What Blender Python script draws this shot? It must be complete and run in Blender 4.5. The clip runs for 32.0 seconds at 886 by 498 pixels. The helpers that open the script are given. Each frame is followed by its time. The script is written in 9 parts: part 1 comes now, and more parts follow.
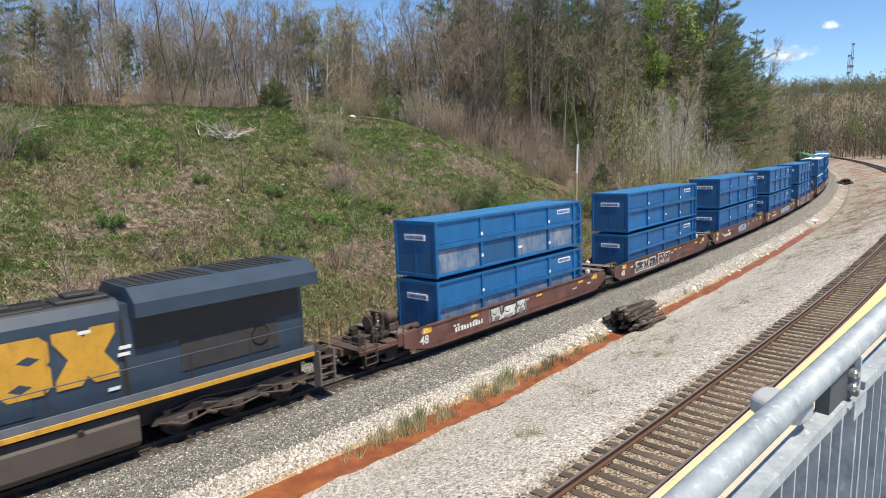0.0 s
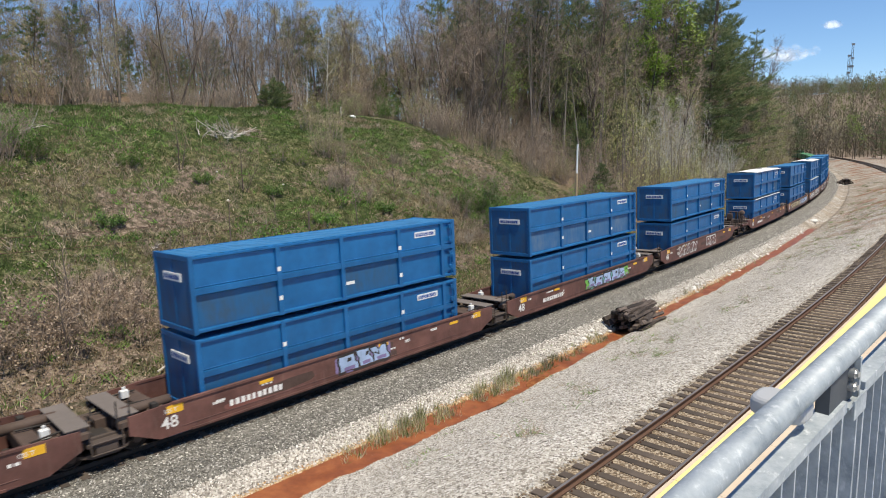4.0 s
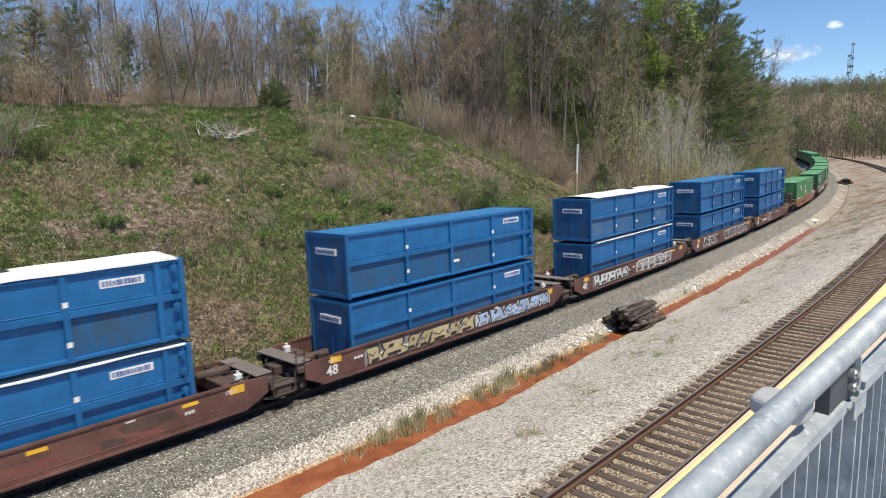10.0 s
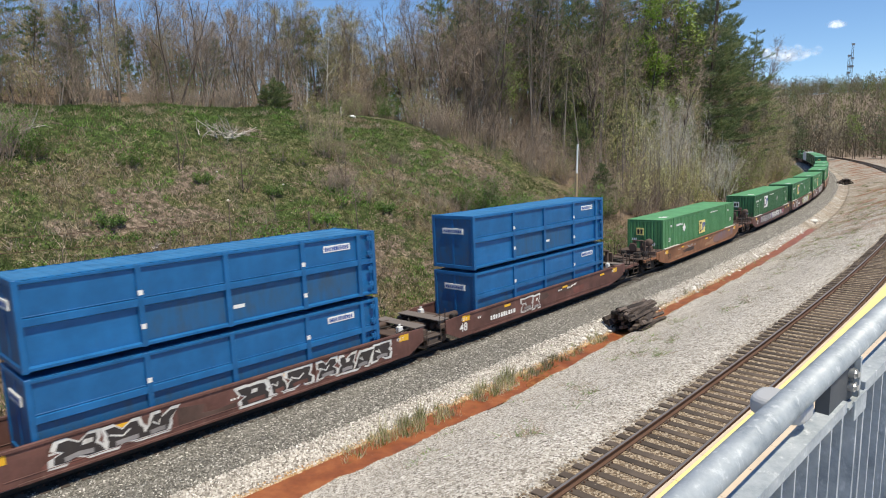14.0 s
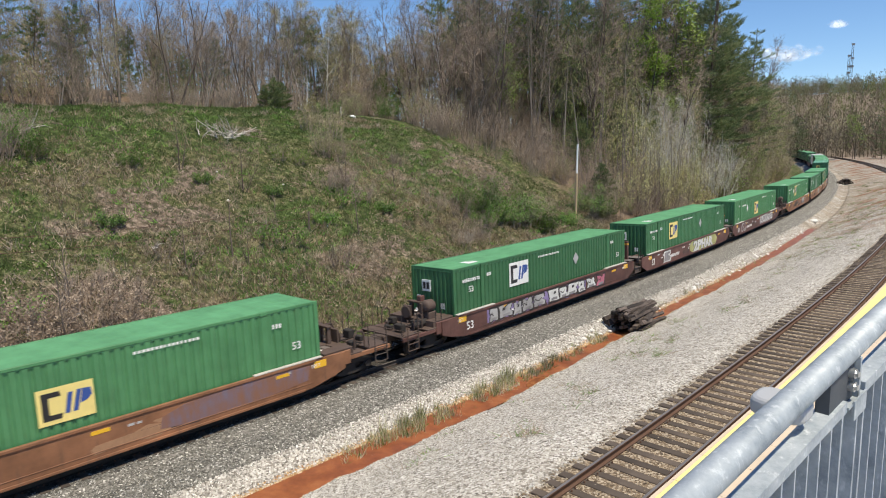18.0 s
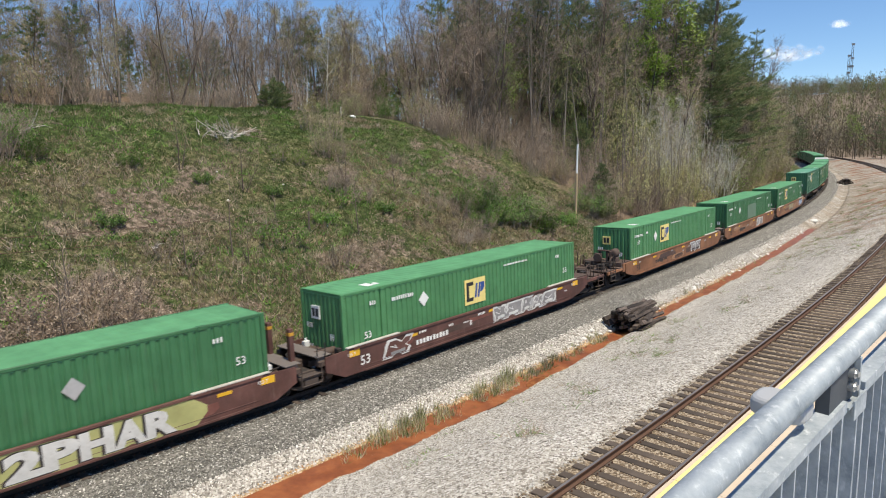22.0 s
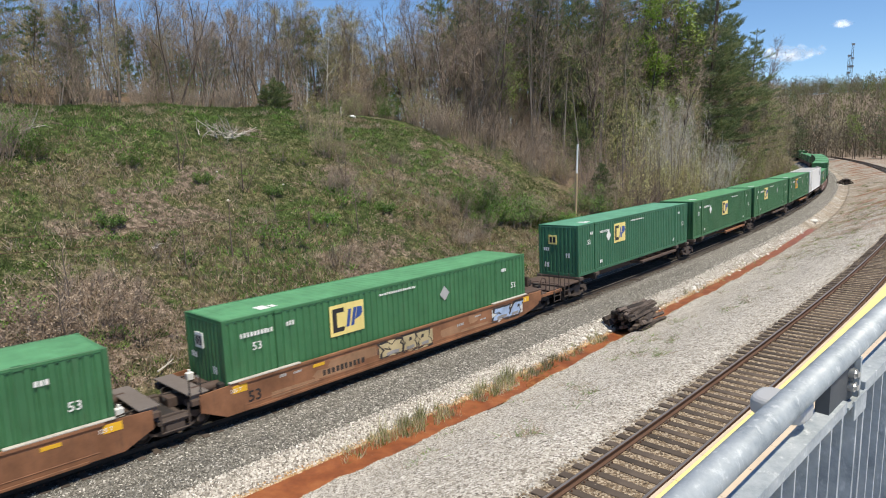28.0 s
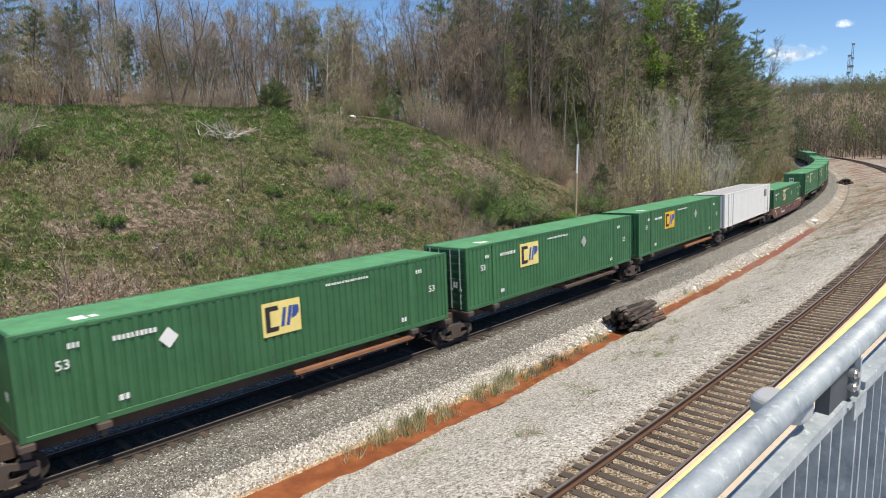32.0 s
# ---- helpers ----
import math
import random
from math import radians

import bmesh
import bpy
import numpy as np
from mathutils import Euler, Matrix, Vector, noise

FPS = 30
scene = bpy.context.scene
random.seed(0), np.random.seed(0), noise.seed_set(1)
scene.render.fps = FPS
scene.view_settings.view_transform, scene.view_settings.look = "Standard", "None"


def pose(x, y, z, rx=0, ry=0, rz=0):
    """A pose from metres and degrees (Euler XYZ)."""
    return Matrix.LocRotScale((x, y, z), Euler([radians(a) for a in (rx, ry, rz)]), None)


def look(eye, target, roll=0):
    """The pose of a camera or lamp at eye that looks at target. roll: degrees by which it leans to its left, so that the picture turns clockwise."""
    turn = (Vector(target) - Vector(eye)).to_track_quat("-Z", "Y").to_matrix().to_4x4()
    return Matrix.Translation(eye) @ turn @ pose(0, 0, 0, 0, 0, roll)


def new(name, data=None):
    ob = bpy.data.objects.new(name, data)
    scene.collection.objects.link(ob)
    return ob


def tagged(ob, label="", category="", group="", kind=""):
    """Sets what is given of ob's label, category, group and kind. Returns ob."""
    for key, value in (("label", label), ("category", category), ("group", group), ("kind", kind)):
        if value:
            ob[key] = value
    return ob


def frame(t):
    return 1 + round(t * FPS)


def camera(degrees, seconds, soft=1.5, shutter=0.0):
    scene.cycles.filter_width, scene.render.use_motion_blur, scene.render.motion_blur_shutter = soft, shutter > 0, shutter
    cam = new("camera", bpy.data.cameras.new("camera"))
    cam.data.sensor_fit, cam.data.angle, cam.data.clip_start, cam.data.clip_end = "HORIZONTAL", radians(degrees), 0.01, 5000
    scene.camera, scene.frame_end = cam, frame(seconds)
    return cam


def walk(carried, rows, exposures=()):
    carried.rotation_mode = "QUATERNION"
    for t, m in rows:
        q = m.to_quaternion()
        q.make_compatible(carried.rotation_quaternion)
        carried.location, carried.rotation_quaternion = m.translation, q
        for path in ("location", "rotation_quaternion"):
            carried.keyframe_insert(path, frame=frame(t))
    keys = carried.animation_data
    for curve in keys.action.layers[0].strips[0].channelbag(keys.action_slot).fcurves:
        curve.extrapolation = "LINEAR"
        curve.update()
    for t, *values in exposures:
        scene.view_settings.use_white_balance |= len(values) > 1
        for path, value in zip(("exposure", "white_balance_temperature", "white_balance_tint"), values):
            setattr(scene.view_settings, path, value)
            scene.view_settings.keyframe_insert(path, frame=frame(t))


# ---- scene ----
# ---- camera ----
cam = camera(69.22, 32.0, soft=1.0, shutter=0.2)
EYE = (0.0, 0.0, 8.42)
TILT = radians(8.415)
CAM_POSE = look(EYE, (0.0, math.cos(TILT), 8.42 - math.sin(TILT)), roll=-1.0)
walk(cam, [(0.0, CAM_POSE), (32.0, CAM_POSE)], exposures=[(0.0, 0.30), (1.0, 0.20), (2.0, 0.13), (32.0, 0.13)])

# ---- world and sun ----
SUN_WAY = Vector((0.264, -0.36, 1.0)).normalized()
world = bpy.data.worlds.new("sky")
scene.world = world
world.use_nodes = True
wn = world.node_tree.nodes
wn.clear()
w_out = wn.new("ShaderNodeOutputWorld")
w_bg = wn.new("ShaderNodeBackground")
w_sky = wn.new("ShaderNodeTexSky")
w_sky.sky_type = "NISHITA"
w_sky.sun_disc = False
w_sky.sun_elevation = math.asin(SUN_WAY.z)
w_sky.sun_rotation = math.atan2(SUN_WAY.x, SUN_WAY.y)
w_sky.altitude = 250.0
w_sky.air_density = 0.85
w_sky.dust_density = 0.0
w_sky.ozone_density = 4.5
w_bg.inputs["Strength"].default_value = 0.136
w_tone = wn.new("ShaderNodeHueSaturation")
w_tone.inputs["Saturation"].default_value = 1.08
world.node_tree.links.new(w_sky.outputs[0], w_tone.inputs["Color"])
world.node_tree.links.new(w_tone.outputs[0], w_bg.inputs[0])
world.node_tree.links.new(w_bg.outputs[0], w_out.inputs[0])
sun = new("sun", bpy.data.lights.new("sun", "SUN"))
sun.data.energy = 4.7
sun.data.angle = radians(0.53)
sun.data.color = (1.0, 0.905, 0.725)
sun.matrix_world = look(SUN_WAY * 60, (0, 0, 0))

# ---- the line of the railway: s metres along it, l metres to its right (towards the platform), z above the rail ----
GRADE = 0.01106
STEP = 0.25
LINE_S = np.arange(-120.0, 700.0, STEP)
BEND = np.interp(LINE_S, [-40, 10, 50, 90, 130, 170], [1.325, 1.7588, 1.5073, 1.7931, 1.19, 0.7678]) / 1000
LINE_H = np.concatenate([[0], np.cumsum((BEND[1:] + BEND[:-1]) / 2 * STEP)])
LINE_H += radians(46.5844) - np.interp(0, LINE_S, LINE_H)
LINE_X = np.concatenate([[0], np.cumsum(np.cos((LINE_H[1:] + LINE_H[:-1]) / 2) * STEP)])
LINE_Y = np.concatenate([[0], np.cumsum(np.sin((LINE_H[1:] + LINE_H[:-1]) / 2) * STEP)])
LINE_X += -2.5758 - np.interp(0, LINE_S, LINE_X)
LINE_Y += 26.2114 - np.interp(0, LINE_S, LINE_Y)


def heading(s):
    return float(np.interp(s, LINE_S, LINE_H))


def place(s, l, z):
    """World place of s, l, z."""
    h = heading(s)
    x, y = float(np.interp(s, LINE_S, LINE_X)), float(np.interp(s, LINE_S, LINE_Y))
    return Vector((x + math.sin(h) * l, y - math.cos(h) * l, z + GRADE * s))


def line_pose(s, l, z, turn=0.0):
    """A pose on the line: local x runs along it away from the platform's end, y to its left."""
    return Matrix.Translation(place(s, l, z)) @ Matrix.Rotation(heading(s) + radians(turn), 4, "Z")


def smooth(a, b, x):
    t = min(1.0, max(0.0, (x - a) / (b - a)))
    return t * t * (3 - 2 * t)


TRACK2 = 13.7
TRACK2_Z = 1.5
PLATFORM_Z = TRACK2_Z + 1.2
RIGHT_L = [2.3, 2.8, 3.3, 3.8, 4.05, 5.1, 5.4, 6.4, 8.0, 10.2, 11.5, 12.2]
RIGHT_Z = [-0.34, -0.5, -0.74, -1.0, -1.25, -1.25, -0.97, -0.6, 0.05, 0.85, 1.22, 1.29]
LEFT_L = [0.0, 2.2, 3.6, 4.6, 7.0]
LEFT_Z = [-0.165, -0.17, -0.8, -0.9, -0.2]


def hill_top(s):
    return float(np.interp(s, [-60, -10, 0, 12, 20, 30, 40, 70, 110, 180, 300, 520], [12.2, 12.2, 12.35, 12.5, 12.4, 12.15, 11.5, 10.0, 8.0, 6.0, 4.0, 3.0]))


def ditch_squeeze(s):
    """How much narrower the ditch is at s than beside the camera."""
    return 0.40 * smooth(3, 11, s) + 0.08 * noise.noise((s * 0.45, 4.0, 2.0)) + 0.10 * noise.noise((s * 1.3, 1.0, 6.0))


def ground_z(s, l):
    """Height of the ground above the rail's level at s."""
    if l >= 0:
        if l < 2.3:
            return float(np.interp(l, [0.0, 0.9, 1.3, 1.6, 2.3], [-0.165, -0.18, -0.185, -0.29, -0.34])) + 0.03 * noise.noise((s * 0.5, l * 0.8, 12.0))
        z = float(np.interp(l + ditch_squeeze(s) * smooth(4.1, 4.8, l) * (1 - smooth(5.2, 6.6, l)), RIGHT_L, RIGHT_Z))
        wob = 0.07 * noise.noise((s * 0.35, l * 0.6, 3.0)) * smooth(3.0, 5.5, l) * (1 - smooth(10.0, 11.6, l))
        wob += 0.11 * noise.noise((s * 0.55, l * 0.9, 21.0)) * smooth(3.7, 4.1, l) * (1 - smooth(5.2, 5.9, l))
        if s > 70:
            z = z * (1 - 0.4 * smooth(70, 140, s))
        return z + wob
    a = -l
    z = float(np.interp(a, LEFT_L, LEFT_Z))
    if a > 4.6:
        top = hill_top(s)
        foot = 5.0 + 1.2 * noise.noise((s * 0.05, 7.0, 0.0))
        u = (a - foot) / 29.0
        rise = smooth(0.0, 1.0, 0.12 + 0.88 * max(0.0, min(1.0, u))) if u > 0 else smooth(0.0, 1.0, 0.12 * (a - 4.6) / max(0.1, foot - 4.6))
        z = -0.9 + (top + 0.9) * rise
        if a > 35:
            z += min(a - 35, 50) * 0.125 * (1 - 0.65 * smooth(40, 60, s))
        z += (0.55 * noise.noise((s * 0.09, l * 0.09, 1.0)) + 0.16 * noise.noise((s * 0.4, l * 0.4, 5.0))) * smooth(4.6, 12, a)
    return z


BARE = [(-12.0, -7.0, 6.0, 2.6, 1.0), (-4.0, -8.0, 5.0, 1.6, 0.8), (-2.5, -16.8, 5.0, 1.4, 1.0), (-8.5, -10.3, 5.5, 3.2, 0.95), (31.0, -19.0, 4.0, 3.5, 1.0), (9.0, -11.5, 6.0, 1.5, 0.7), (16.0, -9.0, 8.0, 1.5, 0.7), (20.0, -17.0, 3.0, 1.5, 0.6), (-13.0, -17.0, 2.0, 3.0, 0.7),
        (13.5, -19.5, 2.2, 1.4, 0.6), (7.0, -23.0, 2.0, 0.8, 0.7)]


def bare(s, l):
    """How thin the turf is, 0 to 1."""
    k = max(w * (1 - smooth(0.45, 1.25, math.hypot((s - a) / rs, (l - b) / rl) + 0.5 * noise.noise((s * 0.6, l * 0.6, 8.0)))) for a, b, rs, rl, w in BARE)
    return max(k, 0.8 * smooth(0.18, 0.42, noise.noise((s * 0.17, l * 0.34, 17.0))))


# ---- mesh helpers ----
class Form:
    """Collects vertices and faces of one mesh."""

    def __init__(self):
        self.v, self.f, self.mi, self.slot = [], [], [], 0

    def add(self, verts, faces):
        n = len(self.v)
        self.v.extend(verts)
        self.f.extend(tuple(i + n for i in f) for f in faces)
        self.mi.extend([self.slot] * len(faces))
        return self

    def box(self, x0, x1, y0, y1, z0, z1, b=0.0):
        if b <= 0:
            v = [(x, y, z) for x in (x0, x1) for y in (y0, y1) for z in (z0, z1)]
            return self.add(v, [(0, 1, 3, 2), (4, 6, 7, 5), (0, 4, 5, 1), (2, 3, 7, 6), (0, 2, 6, 4), (1, 5, 7, 3)])
        n = len(self.v)
        X, Y, Z = (x0, x1), (y0, y1), (z0, z1)
        idx = {}
        v = []
        for i in (0, 1):
            for j in (0, 1):
                for k in (0, 1):
                    sx, sy, sz = (1 - 2 * i) * b, (1 - 2 * j) * b, (1 - 2 * k) * b
                    for ax in range(3):
                        idx[(i, j, k, ax)] = len(v)
                        v.append((X[i] + (0 if ax == 0 else sx), Y[j] + (0 if ax == 1 else sy), Z[k] + (0 if ax == 2 else sz)))
        f = []
        for i in (0, 1):
            q = [idx[(i, 0, 0, 0)], idx[(i, 1, 0, 0)], idx[(i, 1, 1, 0)], idx[(i, 0, 1, 0)]]
            f.append(tuple(q if i else q[::-1]))
            q = [idx[(0, i, 0, 1)], idx[(0, i, 1, 1)], idx[(1, i, 1, 1)], idx[(1, i, 0, 1)]]
            f.append(tuple(q if i else q[::-1]))
            q = [idx[(0, 0, i, 2)], idx[(1, 0, i, 2)], idx[(1, 1, i, 2)], idx[(0, 1, i, 2)]]
            f.append(tuple(q if i else q[::-1]))
        for a in (0, 1):
            for c in (0, 1):
                f.append((idx[(0, a, c, 1)], idx[(1, a, c, 1)], idx[(1, a, c, 2)], idx[(0, a, c, 2)]))
                f.append((idx[(a, 0, c, 0)], idx[(a, 1, c, 0)], idx[(a, 1, c, 2)], idx[(a, 0, c, 2)]))
                f.append((idx[(a, c, 0, 0)], idx[(a, c, 1, 0)], idx[(a, c, 1, 1)], idx[(a, c, 0, 1)]))
        for i in (0, 1):
            for j in (0, 1):
                for k in (0, 1):
                    f.append((idx[(i, j, k, 0)], idx[(i, j, k, 1)], idx[(i, j, k, 2)]))
        return self.add(v, f)

    def rod(self, p, q, r0, r1=None, n=6, caps=True):
        r1 = r0 if r1 is None else r1
        p, q = Vector(p), Vector(q)
        d = (q - p)
        if d.length < 1e-6:
            return self
        d.normalize()
        a = d.orthogonal().normalized()
        c = d.cross(a)
        v = []
        for o, r in ((p, r0), (q, r1)):
            for i in range(n):
                t = 2 * math.pi * i / n
                v.append(tuple(o + a * (r * math.cos(t)) + c * (r * math.sin(t))))
        f = [(i, (i + 1) % n, n + (i + 1) % n, n + i) for i in range(n)]
        if caps:
            f += [tuple(range(n - 1, -1, -1)), tuple(range(n, 2 * n))]
        return self.add(v, f)

    def pipe(self, pts, r, n=6):
        for p, q in zip(pts[:-1], pts[1:]):
            self.rod(p, q, r, n=n)
        return self

    def lathe(self, profile, axis="y", n=16, at=(0, 0, 0)):
        """profile: (along the axis, radius) pairs; a closed solid of turning."""
        v, f = [], []
        for u, r in profile:
            for i in range(n):
                t = 2 * math.pi * i / n
                c, s = r * math.cos(t), r * math.sin(t)
                p = (u, c, s) if axis == "x" else (c, u, s) if axis == "y" else (c, s, u)
                v.append((p[0] + at[0], p[1] + at[1], p[2] + at[2]))
        m = len(profile)
        for j in range(m - 1):
            for i in range(n):
                f.append((j * n + i, j * n + (i + 1) % n, (j + 1) * n + (i + 1) % n, (j + 1) * n + i))
        f.append(tuple(range(n - 1, -1, -1)))
        f.append(tuple((m - 1) * n + i for i in range(n)))
        return self.add(v, f)

    def slab(self, outline, y0, y1):
        """A plate with the outline (x, z), from y0 to y1."""
        n = len(outline)
        v = [(x, y0, z) for x, z in outline] + [(x, y1, z) for x, z in outline]
        f = [(i, (i + 1) % n, n + (i + 1) % n, n + i) for i in range(n)]
        f += [tuple(range(n - 1, -1, -1)), tuple(range(n, 2 * n))]
        return self.add(v, f)

    def beam(self, outline, x0, x1):
        """A beam along x with the section (y, z)."""
        n = len(outline)
        v = [(x0, y, z) for y, z in outline] + [(x1, y, z) for y, z in outline]
        f = [(i, (i + 1) % n, n + (i + 1) % n, n + i) for i in range(n)]
        f += [tuple(range(n - 1, -1, -1)), tuple(range(n, 2 * n))]
        return self.add(v, f)

    def mesh(self, name, mats, flat=True):
        me = bpy.data.meshes.new(name)
        me.from_pydata(self.v, [], self.f)
        for m in (mats if isinstance(mats, (list, tuple)) else [mats]):
            me.materials.append(m)
        if any(self.mi):
            me.polygons.foreach_set("material_index", self.mi)
        if not flat:
            me.polygons.foreach_set("use_smooth", [True] * len(me.polygons))
        me.update()
        bm = bmesh.new()
        bm.from_mesh(me)
        bmesh.ops.recalc_face_normals(bm, faces=bm.faces)
        bm.to_mesh(me)
        bm.free()
        return me

    def raw(self, name, mats, flat=True):
        """The mesh without mending its normals, for large stuff."""
        me = bpy.data.meshes.new(name)
        me.from_pydata(self.v, [], self.f)
        for m in (mats if isinstance(mats, (list, tuple)) else [mats]):
            me.materials.append(m)
        if any(self.mi):
            me.polygons.foreach_set("material_index", self.mi)
        if not flat:
            me.polygons.foreach_set("use_smooth", [True] * len(me.polygons))
        me.update()
        return me


def part(name, form, material, parent, label="", flat=True):
    """Links a form (or a ready mesh) as one mesh object under a thing or a part."""
    me = form if isinstance(form, bpy.types.Mesh) else form.mesh(name, material, flat)
    ob = new(name, me)
    if parent is not None:
        ob.parent = parent
    if label:
        tagged(ob, label=label)
    return ob


def thing(name, m, label, category, group="", kind=""):
    """An empty at a thing's base, which parents its parts."""
    ob = new(name)
    ob.matrix_world = m
    ob.empty_display_size = 0.2
    return tagged(ob, label, category, group, kind)
# ---- materials ----
def shader(name):
    m = bpy.data.materials.new(name)
    m.use_nodes = True
    nt = m.node_tree
    bsdf = nt.nodes["Principled BSDF"]
    return m, nt, bsdf


def node(nt, kind, **kw):
    n = nt.nodes.new("ShaderNode" + kind)
    for key, value in kw.items():
        if key == "operation":
            n.operation = value
        elif key == "data_type":
            n.data_type = value
        elif key == "blend_type":
            n.blend_type = value
        elif key == "feature":
            n.feature = value
        elif key == "attribute_name":
            n.attribute_name = value
    return n


def coords(nt):
    return node(nt, "TexCoord").outputs["Object"]


def noise_tex(nt, vec, scale, detail=4.0, rough=0.55, stretch=None):
    if stretch:
        mp = node(nt, "Mapping")
        mp.inputs["Scale"].default_value = stretch
        nt.links.new(vec, mp.inputs[0])
        vec = mp.outputs[0]
    n = node(nt, "TexNoise")
    n.inputs["Scale"].default_value = scale
    n.inputs["Detail"].default_value = detail
    n.inputs["Roughness"].default_value = rough
    nt.links.new(vec, n.inputs["Vector"])
    return n.outputs["Fac"]


def ramp(nt, fac, stops):
    r = node(nt, "ValToRGB")
    e = r.color_ramp.elements
    while len(e) < len(stops):
        e.new(0.5)
    for el, (p, c) in zip(e, stops):
        el.position = p
        el.color = (*c, 1.0) if len(c) == 3 else c
    nt.links.new(fac, r.inputs[0])
    return r.outputs["Color"]


def grey(nt, fac, a, b):
    """fac from a to b, as 0 to 1."""
    m = node(nt, "MapRange")
    m.inputs["From Min"].default_value = a
    m.inputs["From Max"].default_value = b
    nt.links.new(fac, m.inputs["Value"])
    return m.outputs["Result"]


def mix(nt, fac, a, b):
    m = node(nt, "MixRGB")
    if isinstance(fac, float):
        m.inputs[0].default_value = fac
    else:
        nt.links.new(fac, m.inputs[0])
    for i, c in ((1, a), (2, b)):
        if isinstance(c, (tuple, list)):
            m.inputs[i].default_value = (*c, 1.0)
        else:
            nt.links.new(c, m.inputs[i])
    return m.outputs[0]


def math_node(nt, op, a, b):
    m = node(nt, "Math", operation=op)
    for i, c in ((0, a), (1, b)):
        if isinstance(c, (int, float)):
            m.inputs[i].default_value = c
        else:
            nt.links.new(c, m.inputs[i])
    return m.outputs[0]


def bump(nt, bsdf, height, strength=0.3, distance=0.02):
    b = node(nt, "Bump")
    b.inputs["Strength"].default_value = strength
    b.inputs["Distance"].default_value = distance
    nt.links.new(height, b.inputs["Height"])
    nt.links.new(b.outputs[0], bsdf.inputs["Normal"])


def paint(name, colour, dirt=(0.10, 0.085, 0.07), amount=0.5, rough=0.5, scale=1.2, vary=0.12, metal=0.0, streak=True, grain=14.0, random=0.0):
    """Worn paint: broad fading, vertical streaks of dirt, fine grain."""
    m, nt, bsdf = shader(name)
    vec = coords(nt)
    broad = noise_tex(nt, vec, scale, 5.0, 0.6)
    fine = noise_tex(nt, vec, grain, 3.0, 0.6)
    light = tuple(min(1.0, c * (1 + vary) + 0.02 * vary) for c in colour)
    dark = tuple(c * (1 - vary) for c in colour)
    col = ramp(nt, broad, [(0.3, dark), (0.7, light)])
    if streak:
        st = noise_tex(nt, vec, 3.0, 4.0, 0.65, stretch=(2.2, 2.2, 0.28))
        k = grey(nt, st, 0.56, 0.82)
        k = math_node(nt, "MULTIPLY", k, amount)
        col = mix(nt, k, col, dirt)
    k2 = math_node(nt, "MULTIPLY", grey(nt, fine, 0.55, 0.85), amount * 0.5)
    col = mix(nt, k2, col, dirt)
    if random:
        oi = node(nt, "ObjectInfo")
        hv = node(nt, "HueSaturation")
        nt.links.new(grey(nt, oi.outputs["Random"], 0, 1), hv.inputs["Fac"])
        mr = node(nt, "MapRange")
        mr.inputs["To Min"].default_value = 1 - random
        mr.inputs["To Max"].default_value = 1 + random
        nt.links.new(oi.outputs["Random"], mr.inputs["Value"])
        nt.links.new(mr.outputs[0], hv.inputs["Value"])
        hv.inputs["Fac"].default_value = 1.0
        for l in list(hv.inputs["Fac"].links):
            nt.links.remove(l)
        nt.links.new(col, hv.inputs["Color"])
        col = hv.outputs[0]
    nt.links.new(col, bsdf.inputs["Base Color"])
    r = math_node(nt, "ADD", math_node(nt, "MULTIPLY", fine, 0.25), rough - 0.1)
    nt.links.new(r, bsdf.inputs["Roughness"])
    bsdf.inputs["Metallic"].default_value = metal
    bump(nt, bsdf, broad, 0.15, 0.01)
    return m


def gravel_colour(nt, vec, scale, tones):
    v = node(nt, "TexVoronoi")
    v.inputs["Scale"].default_value = scale
    nt.links.new(vec, v.inputs["Vector"])
    sep = node(nt, "SeparateColor")
    nt.links.new(v.outputs["Color"], sep.inputs[0])
    return ramp(nt, sep.outputs[0], tones), v.outputs["Distance"]


BLUE = paint("blue_paint", (0.006, 0.112, 0.305), dirt=(0.05, 0.07, 0.11), amount=0.22, rough=0.42, vary=0.2, random=0.12)


def scuffed(name, colour, worn):
    """Paint rubbed pale in clouds and along upright scrapes."""
    m, nt, bsdf = shader(name)
    vec = coords(nt)
    cloud_ = noise_tex(nt, vec, 0.9, 6.0, 0.65)
    scrape = noise_tex(nt, vec, 2.5, 4.0, 0.7, stretch=(1.6, 1.6, 0.35))
    k = math_node(nt, "MULTIPLY", grey(nt, cloud_, 0.30, 0.70), grey(nt, scrape, 0.30, 0.70))
    nt.links.new(mix(nt, math_node(nt, "MULTIPLY", k, 1.0), colour, worn), bsdf.inputs["Base Color"])
    bsdf.inputs["Roughness"].default_value = 0.55
    return m


BLUE_DARK = scuffed("worn_blue_paint", (0.03, 0.115, 0.25), (0.42, 0.43, 0.44))
BLUE_FADED = scuffed("faded_blue_paint", (0.010, 0.105, 0.275), (0.13, 0.19, 0.27))
BLUE_SOOT = scuffed("sooty_blue_paint", (0.008, 0.105, 0.27), (0.045, 0.065, 0.085))
BLUE_END = scuffed("grimy_blue_end", (0.007, 0.108, 0.285), (0.06, 0.058, 0.06))
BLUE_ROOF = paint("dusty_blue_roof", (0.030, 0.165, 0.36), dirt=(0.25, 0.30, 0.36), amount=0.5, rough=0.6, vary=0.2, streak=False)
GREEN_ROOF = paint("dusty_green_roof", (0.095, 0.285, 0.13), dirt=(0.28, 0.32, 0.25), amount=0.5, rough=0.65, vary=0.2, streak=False)
